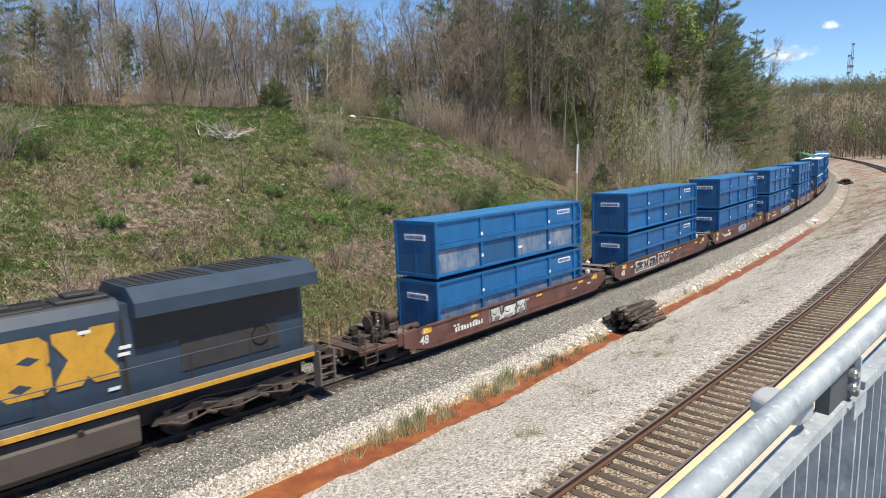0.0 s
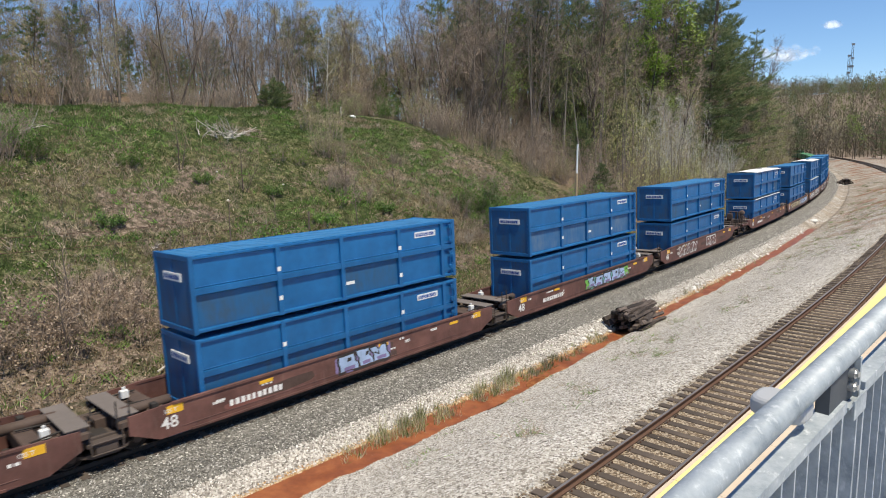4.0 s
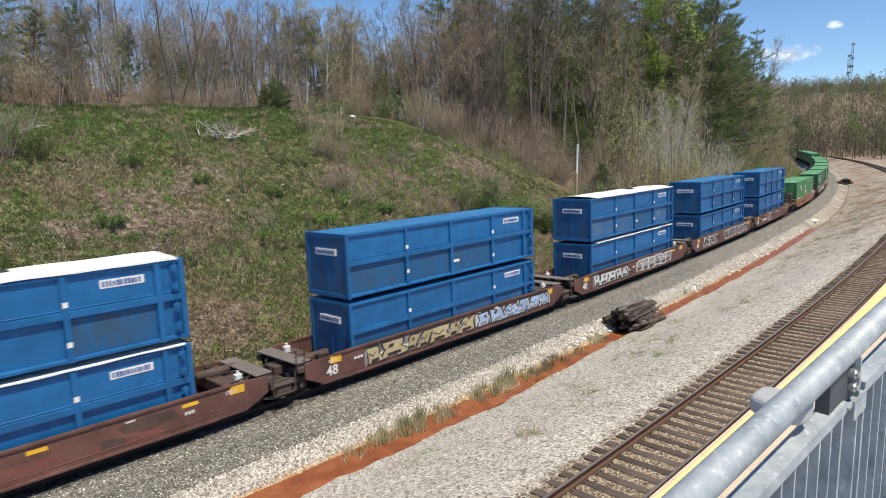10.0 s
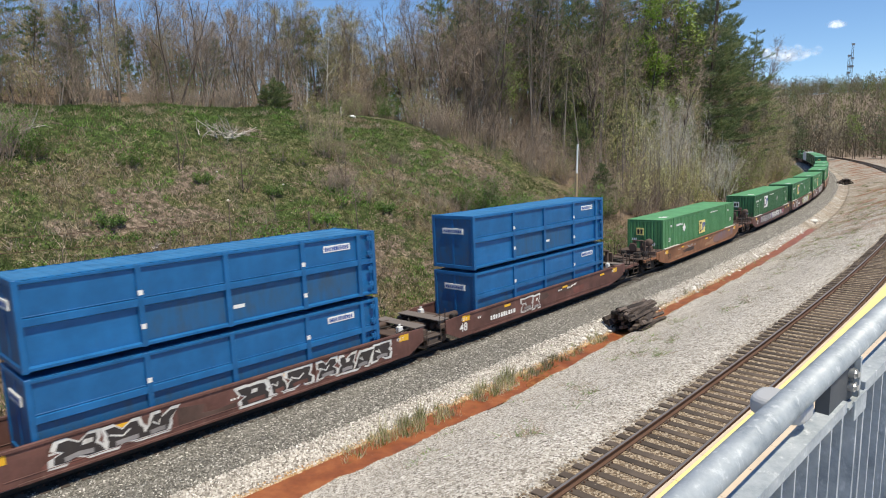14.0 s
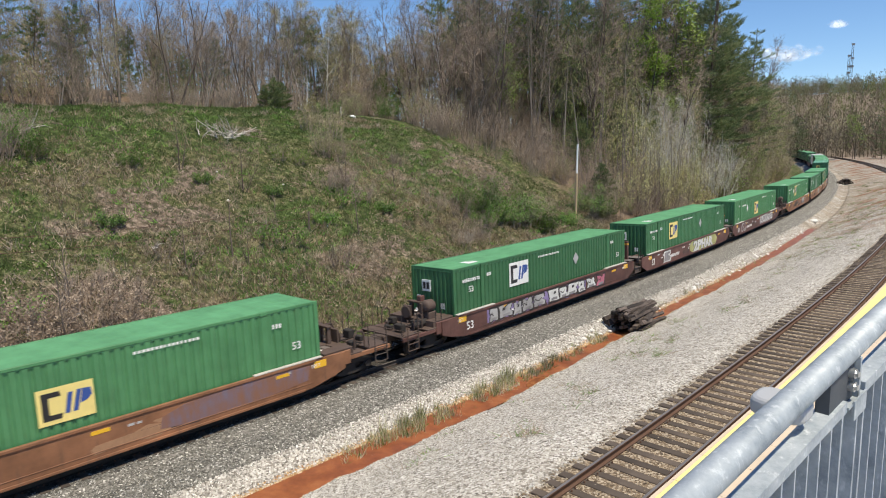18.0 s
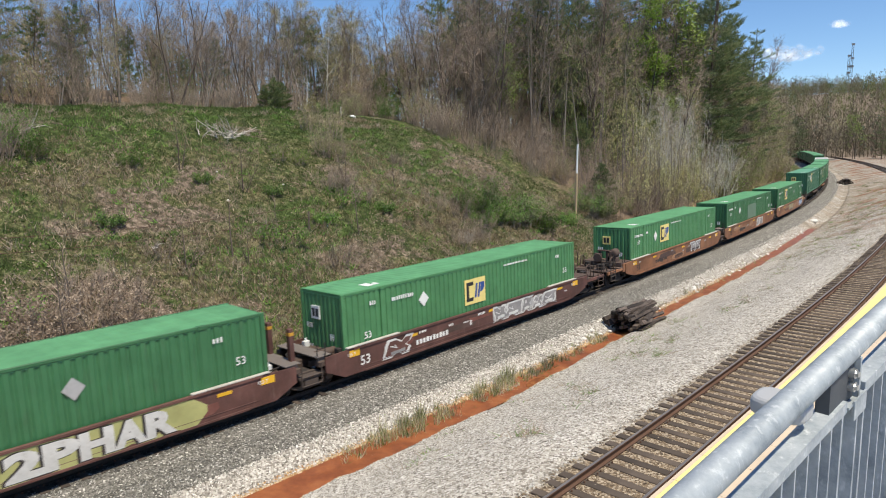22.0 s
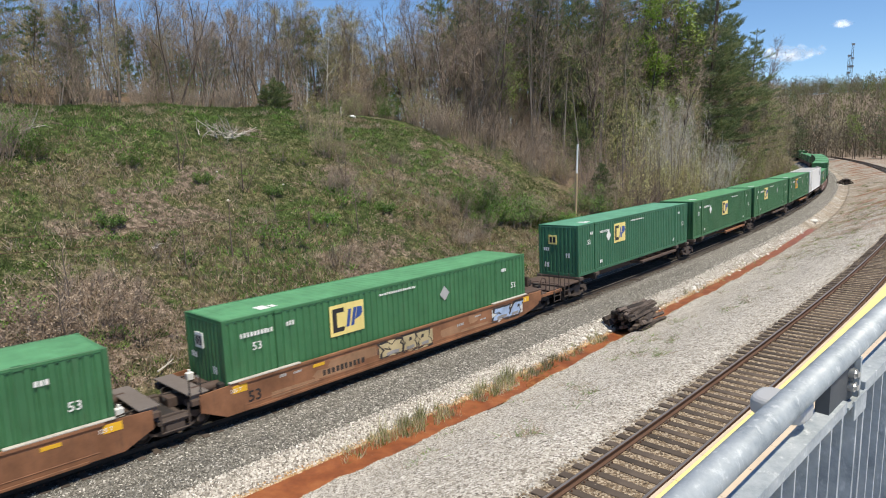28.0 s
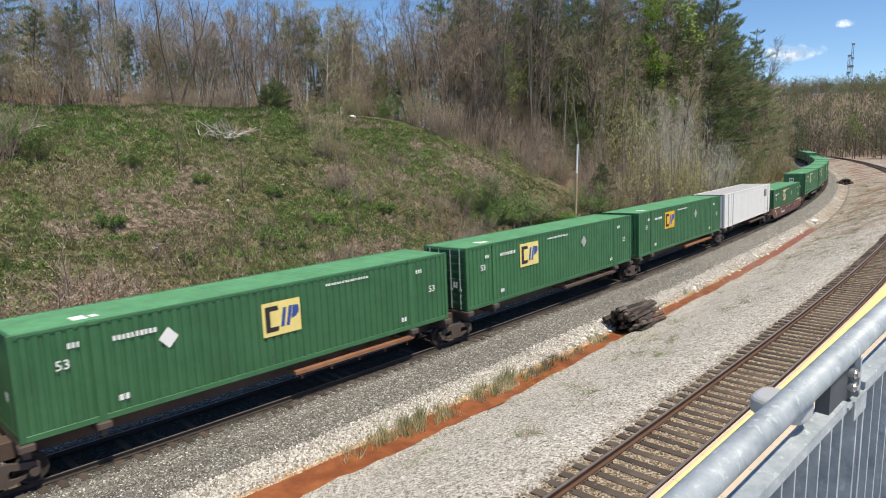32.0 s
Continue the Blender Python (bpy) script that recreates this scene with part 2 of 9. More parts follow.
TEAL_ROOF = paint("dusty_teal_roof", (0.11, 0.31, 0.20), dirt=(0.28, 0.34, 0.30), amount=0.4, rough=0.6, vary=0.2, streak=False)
HOUSING_GREY = paint("grey_lamp_enamel", (0.40, 0.41, 0.43), amount=0.15, rough=0.4, vary=0.06)
STEEL_DARK = paint("sooty_steel", (0.035, 0.028, 0.025), dirt=(0.08, 0.05, 0.03), amount=0.6, rough=0.7)
BROWN_CAR = paint("brown_car_paint", (0.115, 0.050, 0.040), dirt=(0.22, 0.165, 0.13), amount=0.45, rough=0.6, scale=0.9, vary=0.38, random=0.15)
ORANGE_CAR = paint("rusty_orange_paint", (0.235, 0.105, 0.050), dirt=(0.085, 0.055, 0.04), amount=0.75, rough=0.6, scale=0.7, vary=0.38, random=0.08)
DECK_BROWN = paint("walked_brown_steel", (0.092, 0.062, 0.049), dirt=(0.045, 0.033, 0.028), amount=0.6, rough=0.75, vary=0.2, streak=False)
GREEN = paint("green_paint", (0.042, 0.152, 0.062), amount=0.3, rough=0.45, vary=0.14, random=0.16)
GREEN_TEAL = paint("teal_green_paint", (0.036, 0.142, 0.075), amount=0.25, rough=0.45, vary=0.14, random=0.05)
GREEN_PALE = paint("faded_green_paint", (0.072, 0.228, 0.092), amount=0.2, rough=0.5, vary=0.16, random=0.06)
WHITE = paint("white_paint", (0.78, 0.78, 0.76), amount=0.25, rough=0.5, vary=0.05)
SHEET_WHITE = paint("white_tarpaulin", (0.82, 0.82, 0.80), amount=0.15, rough=0.6, vary=0.06, streak=False)
YELLOW_DECAL = paint("yellow_decal", (0.78, 0.44, 0.025), amount=0.3, rough=0.5, vary=0.1)
CREAM = paint("cream_decal", (0.83, 0.68, 0.24), amount=0.15, rough=0.5, vary=0.1)
BLACK = paint("black_paint", (0.02, 0.02, 0.022), amount=0.2, rough=0.5)
NAVY = paint("navy_decal", (0.03, 0.08, 0.30), amount=0.15, rough=0.5)
GREY_PAINT = paint("grey_paint", (0.42, 0.42, 0.42), amount=0.4, rough=0.6)
LOCO_BLUE = paint("dark_blue_engine_paint", (0.030, 0.052, 0.085), dirt=(0.07, 0.065, 0.06), amount=0.55, rough=0.45, vary=0.15)
LOCO_ROOF = paint("sooty_engine_roof", (0.028, 0.028, 0.029), dirt=(0.09, 0.078, 0.068), amount=0.6, rough=0.6, streak=False)
LOCO_YELLOW = paint("yellow_engine_paint", (0.58, 0.31, 0.035), dirt=(0.17, 0.11, 0.06), amount=0.85, rough=0.45)
TANK = paint("dusty_fuel_tank", (0.17, 0.145, 0.13), dirt=(0.09, 0.08, 0.07), amount=0.5, rough=0.7)
BOGIE = paint("dusty_cast_steel", (0.080, 0.060, 0.050), dirt=(0.045, 0.035, 0.03), amount=0.6, rough=0.8)
BOGIE_DARK = paint("sooty_cast_steel", (0.030, 0.025, 0.022), dirt=(0.025, 0.02, 0.018), amount=0.6, rough=0.85)
TREAD = paint("bright_rail_steel", (0.34, 0.30, 0.27), dirt=(0.2, 0.13, 0.09), amount=0.4, rough=0.45, metal=0.7, streak=False)
RUST = paint("rusty_rail", (0.105, 0.056, 0.036), dirt=(0.07, 0.045, 0.035), amount=0.5, rough=0.8, streak=False)
TIE_WOOD = paint("weathered_tie_wood", (0.082, 0.063, 0.050), dirt=(0.05, 0.042, 0.036), amount=0.7, rough=0.9, vary=0.3, random=0.35, streak=False)
OLD_TIE = paint("tarred_old_timber", (0.060, 0.045, 0.037), dirt=(0.30, 0.25, 0.21), amount=0.5, rough=0.85, scale=3.0, vary=0.5, random=0.95, streak=False)
def galvanised():
    m, nt, bsdf = shader("galvanised_steel")
    vec = coords(nt)
    n1 = noise_tex(nt, vec, 14.0, 6.0, 0.7)
    n2 = noise_tex(nt, vec, 60.0, 3.0, 0.6, stretch=(1.0, 1.0, 0.4))
    col = ramp(nt, n1, [(0.32, (0.26, 0.30, 0.335)), (0.5, (0.39, 0.43, 0.465)), (0.62, (0.46, 0.50, 0.53)), (0.72, (0.70, 0.73, 0.75))])
    col = mix(nt, math_node(nt, "MULTIPLY", grey(nt, n2, 0.58, 0.75), 0.5), col, (0.85, 0.87, 0.88))
    nt.links.new(col, bsdf.inputs["Base Color"])
    bsdf.inputs["Metallic"].default_value = 0.15
    nt.links.new(grey(nt, n2, -0.9, 1.4), bsdf.inputs["Roughness"])
    bump(nt, bsdf, n1, 0.25, 0.002)
    return m


GALV = galvanised()
BRIGHT_STEEL = paint("bright_bolt_steel", (0.55, 0.56, 0.57), amount=0.1, rough=0.3, metal=0.9, streak=False)
GALV_DARK = paint("dull_galvanised_sheet", (0.075, 0.084, 0.098), dirt=(0.13, 0.14, 0.155), amount=0.3, rough=0.6, scale=6.0, vary=0.1, metal=0.2)
TACTILE = paint("yellow_platform_edge", (0.84, 0.70, 0.27), dirt=(0.5, 0.4, 0.2), amount=0.3, rough=0.7, streak=False, vary=0.06)
PAVER = paint("tan_concrete", (0.62, 0.50, 0.37), dirt=(0.4, 0.34, 0.28), amount=0.3, rough=0.8, streak=False, vary=0.06)
CONCRETE = paint("grey_concrete", (0.42, 0.40, 0.37), amount=0.3, rough=0.85)
POLE_WOOD = paint("pale_pole", (0.50, 0.36, 0.22), dirt=(0.35, 0.2, 0.1), amount=0.5, rough=0.8)
BARK_GREY = paint("grey_bark", (0.19, 0.162, 0.14), dirt=(0.06, 0.05, 0.043), amount=0.6, rough=0.9, scale=3.0, vary=0.3, random=0.3)
BARK_BROWN = paint("brown_bark", (0.125, 0.096, 0.078), dirt=(0.045, 0.035, 0.03), amount=0.6, rough=0.9, scale=3.0, vary=0.3, random=0.3)
BARK_WHITE = paint("birch_bark", (0.55, 0.53, 0.49), dirt=(0.12, 0.11, 0.1), amount=0.8, rough=0.8, scale=3.0, vary=0.2, random=0.15)
TWIG_RED = paint("reddish_twigs", (0.34, 0.265, 0.205), dirt=(0.15, 0.115, 0.09), amount=0.5, rough=0.9, vary=0.25, random=0.3)
TWIG_DARK = paint("dark_brown_twigs", (0.32, 0.245, 0.18), dirt=(0.14, 0.105, 0.075), amount=0.5, rough=0.9, vary=0.3, random=0.3)
TWIG_GREY = paint("grey_brown_twigs", (0.215, 0.175, 0.14), dirt=(0.10, 0.08, 0.065), amount=0.5, rough=0.9, vary=0.25, random=0.3)
TWIG_PALE = paint("pale_twigs", (0.56, 0.53, 0.47), dirt=(0.16, 0.14, 0.12), amount=0.4, rough=0.9, vary=0.2, random=0.2)
DEADWOOD = paint("bleached_deadwood", (0.55, 0.50, 0.44), dirt=(0.3, 0.25, 0.2), amount=0.5, rough=0.9)
STONE_WHITE = paint("pale_stone", (0.72, 0.70, 0.66), amount=0.3, rough=0.9)


def leaf_material(name, a, b, c, trans=0.25, scale=0.9, clump=0.5):
    m, nt, bsdf = shader(name)
    vec = coords(nt)
    n1 = noise_tex(nt, vec, scale, 2.0)
    geo = node(nt, "NewGeometry")
    f = math_node(nt, "ADD", math_node(nt, "MULTIPLY", grey(nt, n1, 0.25, 0.75), clump), math_node(nt, "MULTIPLY", geo.outputs["Random Per Island"], 1 - clump))
    col = ramp(nt, f, [(0.15, a), (0.5, b), (0.85, c)])
    oi = node(nt, "ObjectInfo")
    hv = node(nt, "HueSaturation")
    mr = node(nt, "MapRange")
    mr.inputs["To Min"].default_value = 0.75
    mr.inputs["To Max"].default_value = 1.25
    nt.links.new(oi.outputs["Random"], mr.inputs["Value"])
    nt.links.new(mr.outputs[0], hv.inputs["Value"])
    nt.links.new(col, hv.inputs["Color"])
    nt.links.new(hv.outputs[0], bsdf.inputs["Base Color"])
    bsdf.inputs["Roughness"].default_value = 0.7
    tr = node(nt, "BsdfTranslucent")
    nt.links.new(hv.outputs[0], tr.inputs[0])
    mx = node(nt, "MixShader")
    mx.inputs[0].default_value = trans
    out = nt.nodes["Material Output"]
    nt.links.new(bsdf.outputs[0], mx.inputs[1])
    nt.links.new(tr.outputs[0], mx.inputs[2])
    nt.links.new(mx.outputs[0], out.inputs[0])
    return m


NEEDLES = leaf_material("pine_needles", (0.056, 0.090, 0.040), (0.128, 0.170, 0.068), (0.24, 0.27, 0.12), 0.36)
SPRING_PALE = leaf_material("pale_spring_leaves", (0.14, 0.17, 0.045), (0.22, 0.25, 0.075), (0.32, 0.34, 0.13), 0.35)
SPRING_BRIGHT = leaf_material("bright_spring_leaves", (0.13, 0.24, 0.03), (0.25, 0.41, 0.06), (0.40, 0.55, 0.11), 0.45)
SPRING = leaf_material("spring_leaves", (0.105, 0.168, 0.026), (0.179, 0.263, 0.047), (0.284, 0.357, 0.084), 0.35)
BUDS = leaf_material("pale_buds", (0.224, 0.224, 0.083), (0.354, 0.342, 0.142), (0.496, 0.460, 0.236), 0.3)
SHRUB_GREEN = leaf_material("shrub_leaves", (0.065, 0.135, 0.024), (0.14, 0.26, 0.048), (0.25, 0.39, 0.085), 0.3)
GRASS = leaf_material("grass_blades", (0.046, 0.080, 0.016), (0.090, 0.138, 0.030), (0.17, 0.20, 0.062), 0.3)
STRAW = leaf_material("dry_grass", (0.17, 0.125, 0.075), (0.32, 0.25, 0.155), (0.58, 0.48, 0.34), 0.25)
DEAD_LEAF = leaf_material("dead_leaves", (0.12, 0.08, 0.055), (0.23, 0.17, 0.12), (0.45, 0.36, 0.27), 0.15, 0.9, 0.3)
REED_GREY = leaf_material("grey_dry_reeds", (0.30, 0.28, 0.20), (0.46, 0.44, 0.34), (0.62, 0.60, 0.48), 0.25)
REED = leaf_material("reeds", (0.24, 0.26, 0.11), (0.40, 0.40, 0.21), (0.58, 0.56, 0.36), 0.3)
FAR_BARE = leaf_material("bare_far_crowns", (0.149, 0.116, 0.074), (0.273, 0.218, 0.141), (0.430, 0.356, 0.240), 0.2, 0.07, 0.7)
HILL_BARE = leaf_material("bare_hill_crowns", (0.096, 0.075, 0.048), (0.176, 0.140, 0.091), (0.276, 0.229, 0.154), 0.2, 0.07, 0.7)
FAR_GREEN = leaf_material("budding_far_crowns", (0.121, 0.144, 0.044), (0.233, 0.265, 0.090), (0.389, 0.421, 0.156), 0.2, 0.07, 0.7)
HILL_GREEN = leaf_material("budding_hill_crowns", (0.081, 0.097, 0.030), (0.157, 0.178, 0.061), (0.262, 0.283, 0.105), 0.2, 0.07, 0.7)
FAR_PINE = leaf_material("far_pines", (0.03, 0.05, 0.028), (0.055, 0.085, 0.045), (0.10, 0.14, 0.07), 0.15, 0.12, 0.6)


def ground_material():
    m, nt, bsdf = shader("ground")
    at = node(nt, "Attribute", attribute_name="sl")
    vec = at.outputs["Vector"]
    sep = node(nt, "SeparateXYZ")
    nt.links.new(vec, sep.inputs[0])
    s_, l_ = sep.outputs[0], sep.outputs[1]
    pos = node(nt, "NewGeometry").outputs["Position"]
    wob = math_node(nt, "MULTIPLY", math_node(nt, "SUBTRACT", noise_tex(nt, pos, 1.6, 4.0, 0.6), 0.5), 1.3)
    lw = math_node(nt, "ADD", l_, wob)
    fine = noise_tex(nt, pos, 6.0, 5.0, 0.65)
    broad = noise_tex(nt, pos, 0.13, 6.0, 0.65)
    mid = noise_tex(nt, pos, 0.75, 5.0, 0.65)
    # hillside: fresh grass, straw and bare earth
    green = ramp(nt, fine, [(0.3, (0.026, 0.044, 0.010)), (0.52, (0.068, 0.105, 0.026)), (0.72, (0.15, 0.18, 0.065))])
    straw = ramp(nt, fine, [(0.3, (0.075, 0.058, 0.032)), (0.52, (0.20, 0.155, 0.092)), (0.74, (0.42, 0.34, 0.23))])
    earth = ramp(nt, fine, [(0.3, (0.085, 0.060, 0.045)), (0.55, (0.22, 0.165, 0.13)), (0.75, (0.46, 0.37, 0.30))])
    litter = ramp(nt, fine, [(0.3, (0.11, 0.075, 0.05)), (0.7, (0.27, 0.20, 0.14))])
    k = grey(nt, math_node(nt, "ADD", math_node(nt, "MULTIPLY", broad, 0.6), math_node(nt, "MULTIPLY", mid, 0.5)), 0.50, 0.60)
    up = grey(nt, l_, -38.0, -14.0)
    k = math_node(nt, "MULTIPLY", k, math_node(nt, "ADD", math_node(nt, "MULTIPLY", up, 0.55), 0.15))
    hill = mix(nt, k, green, straw)
    worn = math_node(nt, "ADD", sep.outputs[2], math_node(nt, "MULTIPLY", math_node(nt, "SUBTRACT", mid, 0.5), 1.6))
    hill = mix(nt, grey(nt, worn, 0.35, 0.65), hill, earth)
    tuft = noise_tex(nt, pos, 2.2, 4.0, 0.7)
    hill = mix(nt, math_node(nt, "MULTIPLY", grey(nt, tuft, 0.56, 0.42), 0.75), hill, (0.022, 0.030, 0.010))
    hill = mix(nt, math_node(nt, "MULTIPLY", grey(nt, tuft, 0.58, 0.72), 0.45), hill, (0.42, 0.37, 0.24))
    woods = grey(nt, math_node(nt, "ADD", lw, math_node(nt, "MULTIPLY", math_node(nt, "SUBTRACT", s_, 36.0), -0.9)), -37.0, -41.0)
    woods2 = grey(nt, math_node(nt, "ADD", s_, math_node(nt, "MULTIPLY", lw, 0.45)), 32.0, 37.0)
    woods2 = math_node(nt, "MULTIPLY", woods2, grey(nt, lw, -6.0, -9.0))
    hill = mix(nt, math_node(nt, "MINIMUM", math_node(nt, "ADD", woods2, grey(nt, lw, -40.0, -44.0)), 1.0), hill, litter)
    # stone beds
    dark, dist = gravel_colour(nt, pos, 21.0, [(0.0, (0.07, 0.066, 0.058)), (0.45, (0.175, 0.166, 0.146)), (0.88, (0.29, 0.275, 0.245)), (0.99, (0.66, 0.63, 0.58))])
    pale, dist2 = gravel_colour(nt, pos, 16.0, [(0.0, (0.13, 0.11, 0.09)), (0.22, (0.34, 0.305, 0.26)), (0.6, (0.54, 0.50, 0.44)), (1.0, (0.76, 0.73, 0.68))])
    tan, _d = gravel_colour(nt, pos, 22.0, [(0.0, (0.11, 0.08, 0.055)), (0.5, (0.27, 0.205, 0.14)), (1.0, (0.52, 0.44, 0.34))])
    rust = ramp(nt, fine, [(0.25, (0.10, 0.036, 0.016)), (0.5, (0.25, 0.085, 0.030)), (0.66, (0.36, 0.15, 0.055)), (0.8, (0.50, 0.32, 0.17))])
    sand = ramp(nt, fine, [(0.3, (0.40, 0.25, 0.12)), (0.7, (0.60, 0.45, 0.27))])
    dirty = math_node(nt, "MULTIPLY", grey(nt, mid, 0.52, 0.72), 0.45)
    pale = mix(nt, dirty, pale, (0.25, 0.22, 0.18))
    far = math_node(nt, "MULTIPLY", grey(nt, noise_tex(nt, pos, 0.30, 5.0, 0.65), 0.36, 0.54), grey(nt, s_, 30.0, 70.0))
    pale = mix(nt, math_node(nt, "MULTIPLY", far, 0.7), pale, tan)
    soil = math_node(nt, "MULTIPLY", grey(nt, noise_tex(nt, pos, 0.55, 6.0, 0.7), 0.47, 0.60), grey(nt, s_, 28.0, 55.0))
    pale = mix(nt, math_node(nt, "MULTIPLY", soil, 0.45), pale, (0.17, 0.135, 0.10))
    col = mix(nt, grey(nt, lw, -3.9, -3.3), hill, dark)
    col = mix(nt, grey(nt, math_node(nt, "ADD", l_, math_node(nt, "MULTIPLY", wob, 0.3)), 3.10, 3.26), col, pale)
    col = mix(nt, grey(nt, math_node(nt, "ADD", l_, math_node(nt, "MULTIPLY", wob, 0.3)), 3.74, 3.92), col, mix(nt, grey(nt, s_, 14.0, 40.0), sand, pale))
    col = mix(nt, grey(nt, math_node(nt, "ADD", l_, math_node(nt, "MULTIPLY", wob, 0.35)), 3.92, 4.05), col, mix(nt, grey(nt, math_node(nt, "ADD", s_, math_node(nt, "MULTIPLY", wob, 12.0)), 52.0, 66.0), rust, pale))
    squeeze = math_node(nt, "MULTIPLY", grey(nt, s_, 3.0, 11.0), 0.42)
    col = mix(nt, grey(nt, math_node(nt, "ADD", math_node(nt, "ADD", l_, squeeze), math_node(nt, "MULTIPLY", wob, 0.55)), 5.12, 5.3), col, pale)
    spill = math_node(nt, "MULTIPLY", grey(nt, noise_tex(nt, pos, 0.22, 3.0, 0.5, stretch=(1.0, 1.0, 1.0)), 0.53, 0.61), grey(nt, l_, 5.5, 6.5))
    spill = math_node(nt, "MULTIPLY", spill, 0.7)
    spill = math_node(nt, "MULTIPLY", spill, grey(nt, s_, 40.0, 60.0))
    col = mix(nt, spill, col, rust)
    col = mix(nt, math_node(nt, "MULTIPLY", grey(nt, lw, 12.2, 12.6), grey(nt, lw, 15.6, 15.2)), col, tan)
    # oily stone between the rails, darkened further for the shade under the train
    oily_shade = grey(nt, math_node(nt, "ABSOLUTE", math_node(nt, "ADD", l_, math_node(nt, "MULTIPLY", wob, 0.25)), 0.0), 1.5, 0.95)
    col = mix(nt, math_node(nt, "MULTIPLY", oily_shade, 0.78), col, (0.022, 0.018, 0.016))
    nt.links.new(col, bsdf.inputs["Base Color"])
    bsdf.inputs["Roughness"].default_value = 0.95
    bsdf.inputs["Specular IOR Level"].default_value = 0.2
    hgt = math_node(nt, "ADD", fine, math_node(nt, "MULTIPLY", dist, -0.8))
    bump(nt, bsdf, hgt, 0.9, 0.04)
    return m


GROUND = ground_material()


def water_material():
    m, nt, bsdf = shader("rusty_water")
    pos = node(nt, "NewGeometry").outputs["Position"]
    f = noise_tex(nt, pos, 1.3, 6.0, 0.65)
    g = noise_tex(nt, pos, 5.0, 4.0)
    col = ramp(nt, f, [(0.3, (0.16, 0.046, 0.020)), (0.5, (0.27, 0.085, 0.032)), (0.7, (0.38, 0.145, 0.055))])
    nt.links.new(col, bsdf.inputs["Base Color"])
    nt.links.new(grey(nt, g, -0.6, 2.2), bsdf.inputs["Roughness"])
    bump(nt, bsdf, g, 0.08, 0.01)
    return m


WATER = water_material()


def stone_material(name, tones):
    """Loose stones, each of one tone, with fine grain."""
    m, nt, bsdf = shader(name)
    geo = node(nt, "NewGeometry")
    g = noise_tex(nt, coords(nt), 40.0, 3.0)
    f = math_node(nt, "ADD", geo.outputs["Random Per Island"], math_node(nt, "MULTIPLY", math_node(nt, "SUBTRACT", g, 0.5), 0.25))
    nt.links.new(ramp(nt, f, tones), bsdf.inputs["Base Color"])
    bsdf.inputs["Roughness"].default_value = 0.9
    return m


PALE_STONES = stone_material("pale_stones", [(0.0, (0.16, 0.14, 0.115)), (0.3, (0.37, 0.34, 0.30)), (0.7, (0.54, 0.505, 0.455)), (1.0, (0.78, 0.755, 0.71))])
DARK_STONES = stone_material("ballast_stones", [(0.0, (0.06, 0.058, 0.052)), (0.5, (0.150, 0.142, 0.124)), (0.88, (0.26, 0.25, 0.225)), (1.0, (0.62, 0.60, 0.55))])
SAND_STONES = stone_material("stained_stones", [(0.0, (0.36, 0.17, 0.06)), (0.4, (0.52, 0.33, 0.15)), (0.8, (0.66, 0.52, 0.33)), (1.0, (0.78, 0.70, 0.56))])
TAN_STONES = stone_material("tan_stones", [(0.0, (0.10, 0.073, 0.05)), (0.5, (0.245, 0.188, 0.125)), (1.0, (0.50, 0.43, 0.33))])
# ---- ground ----
def sheet(name, s_list, l_list, height, material, kind_label, category):
    verts, sl = [], []
    for s in s_list:
        for l in l_list:
            z = height(s, l)
            verts.append(tuple(place(s, l, z)))
            sl.extend((s, l, bare(s, l) if -34 < l < -4 and -22 < s < 46 else 0.0))
    n = len(l_list)
    faces = [(i * n + j, (i + 1) * n + j, (i + 1) * n + j + 1, i * n + j + 1) for i in range(len(s_list) - 1) for j in range(n - 1)]
    me = bpy.data.meshes.new(name)
    me.from_pydata(verts, [], faces)
    me.materials.append(material)
    me.polygons.foreach_set("use_smooth", [True] * len(faces))
    a = me.attributes.new("sl", "FLOAT_VECTOR", "POINT")
    a.data.foreach_set("vector", sl)
    me.update()
    return tagged(new(name, me), kind_label, category, kind="structure")


S_ROWS = list(np.arange(-80, -14, 0.8)) + list(np.arange(-14, 34, 0.4)) + list(np.arange(34, 90, 0.8)) + list(np.arange(90, 240, 3.0)) + list(np.arange(240, 640, 10.0))
L_COLS = [-420, -300, -220, -170, -140, -120, -105, -92, -80, -70, -62, -55] + list(np.arange(-50, -8, 1.0)) + list(np.arange(-8, -2, 0.5)) + [-2.2, -1.3, -0.7, 0, 0.6, 0.9, 1.15, 1.4, 1.8, 2.2]
L_COLS += [2.5, 2.75, 3.0, 3.25, 3.5, 3.7] + list(np.arange(3.85, 5.75, 0.1)) + [5.85, 6.1, 6.4, 6.7] + list(np.arange(7, 12.5, 0.5)) + [13.0, 14.4, 15.6, 17, 20, 26, 40, 80, 150, 300, 500]


def whole_ground(s, l):
    if l > 12.2:
        z = 1.305
        if s > 70:
            z = z * (1 - 0.4 * smooth(70, 140, s))
        if l > 26:
            z += (l - 26) * 0.03 * smooth(60, 140, s)
        return z
    return ground_z(s, l)


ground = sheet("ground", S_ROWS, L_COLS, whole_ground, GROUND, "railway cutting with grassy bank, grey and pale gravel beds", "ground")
water = sheet("water", list(np.arange(-30, 62, 0.7)), [3.7, 4.0, 4.3, 4.6, 4.9, 5.2],
              lambda s, l: (-1.12 if s < -1 else -1.12 - 0.05 * smooth(-1, 2, s)) if s < 22 else -1.175, WATER, "shallow rust-orange water in the trackside ditch", "ditch water")


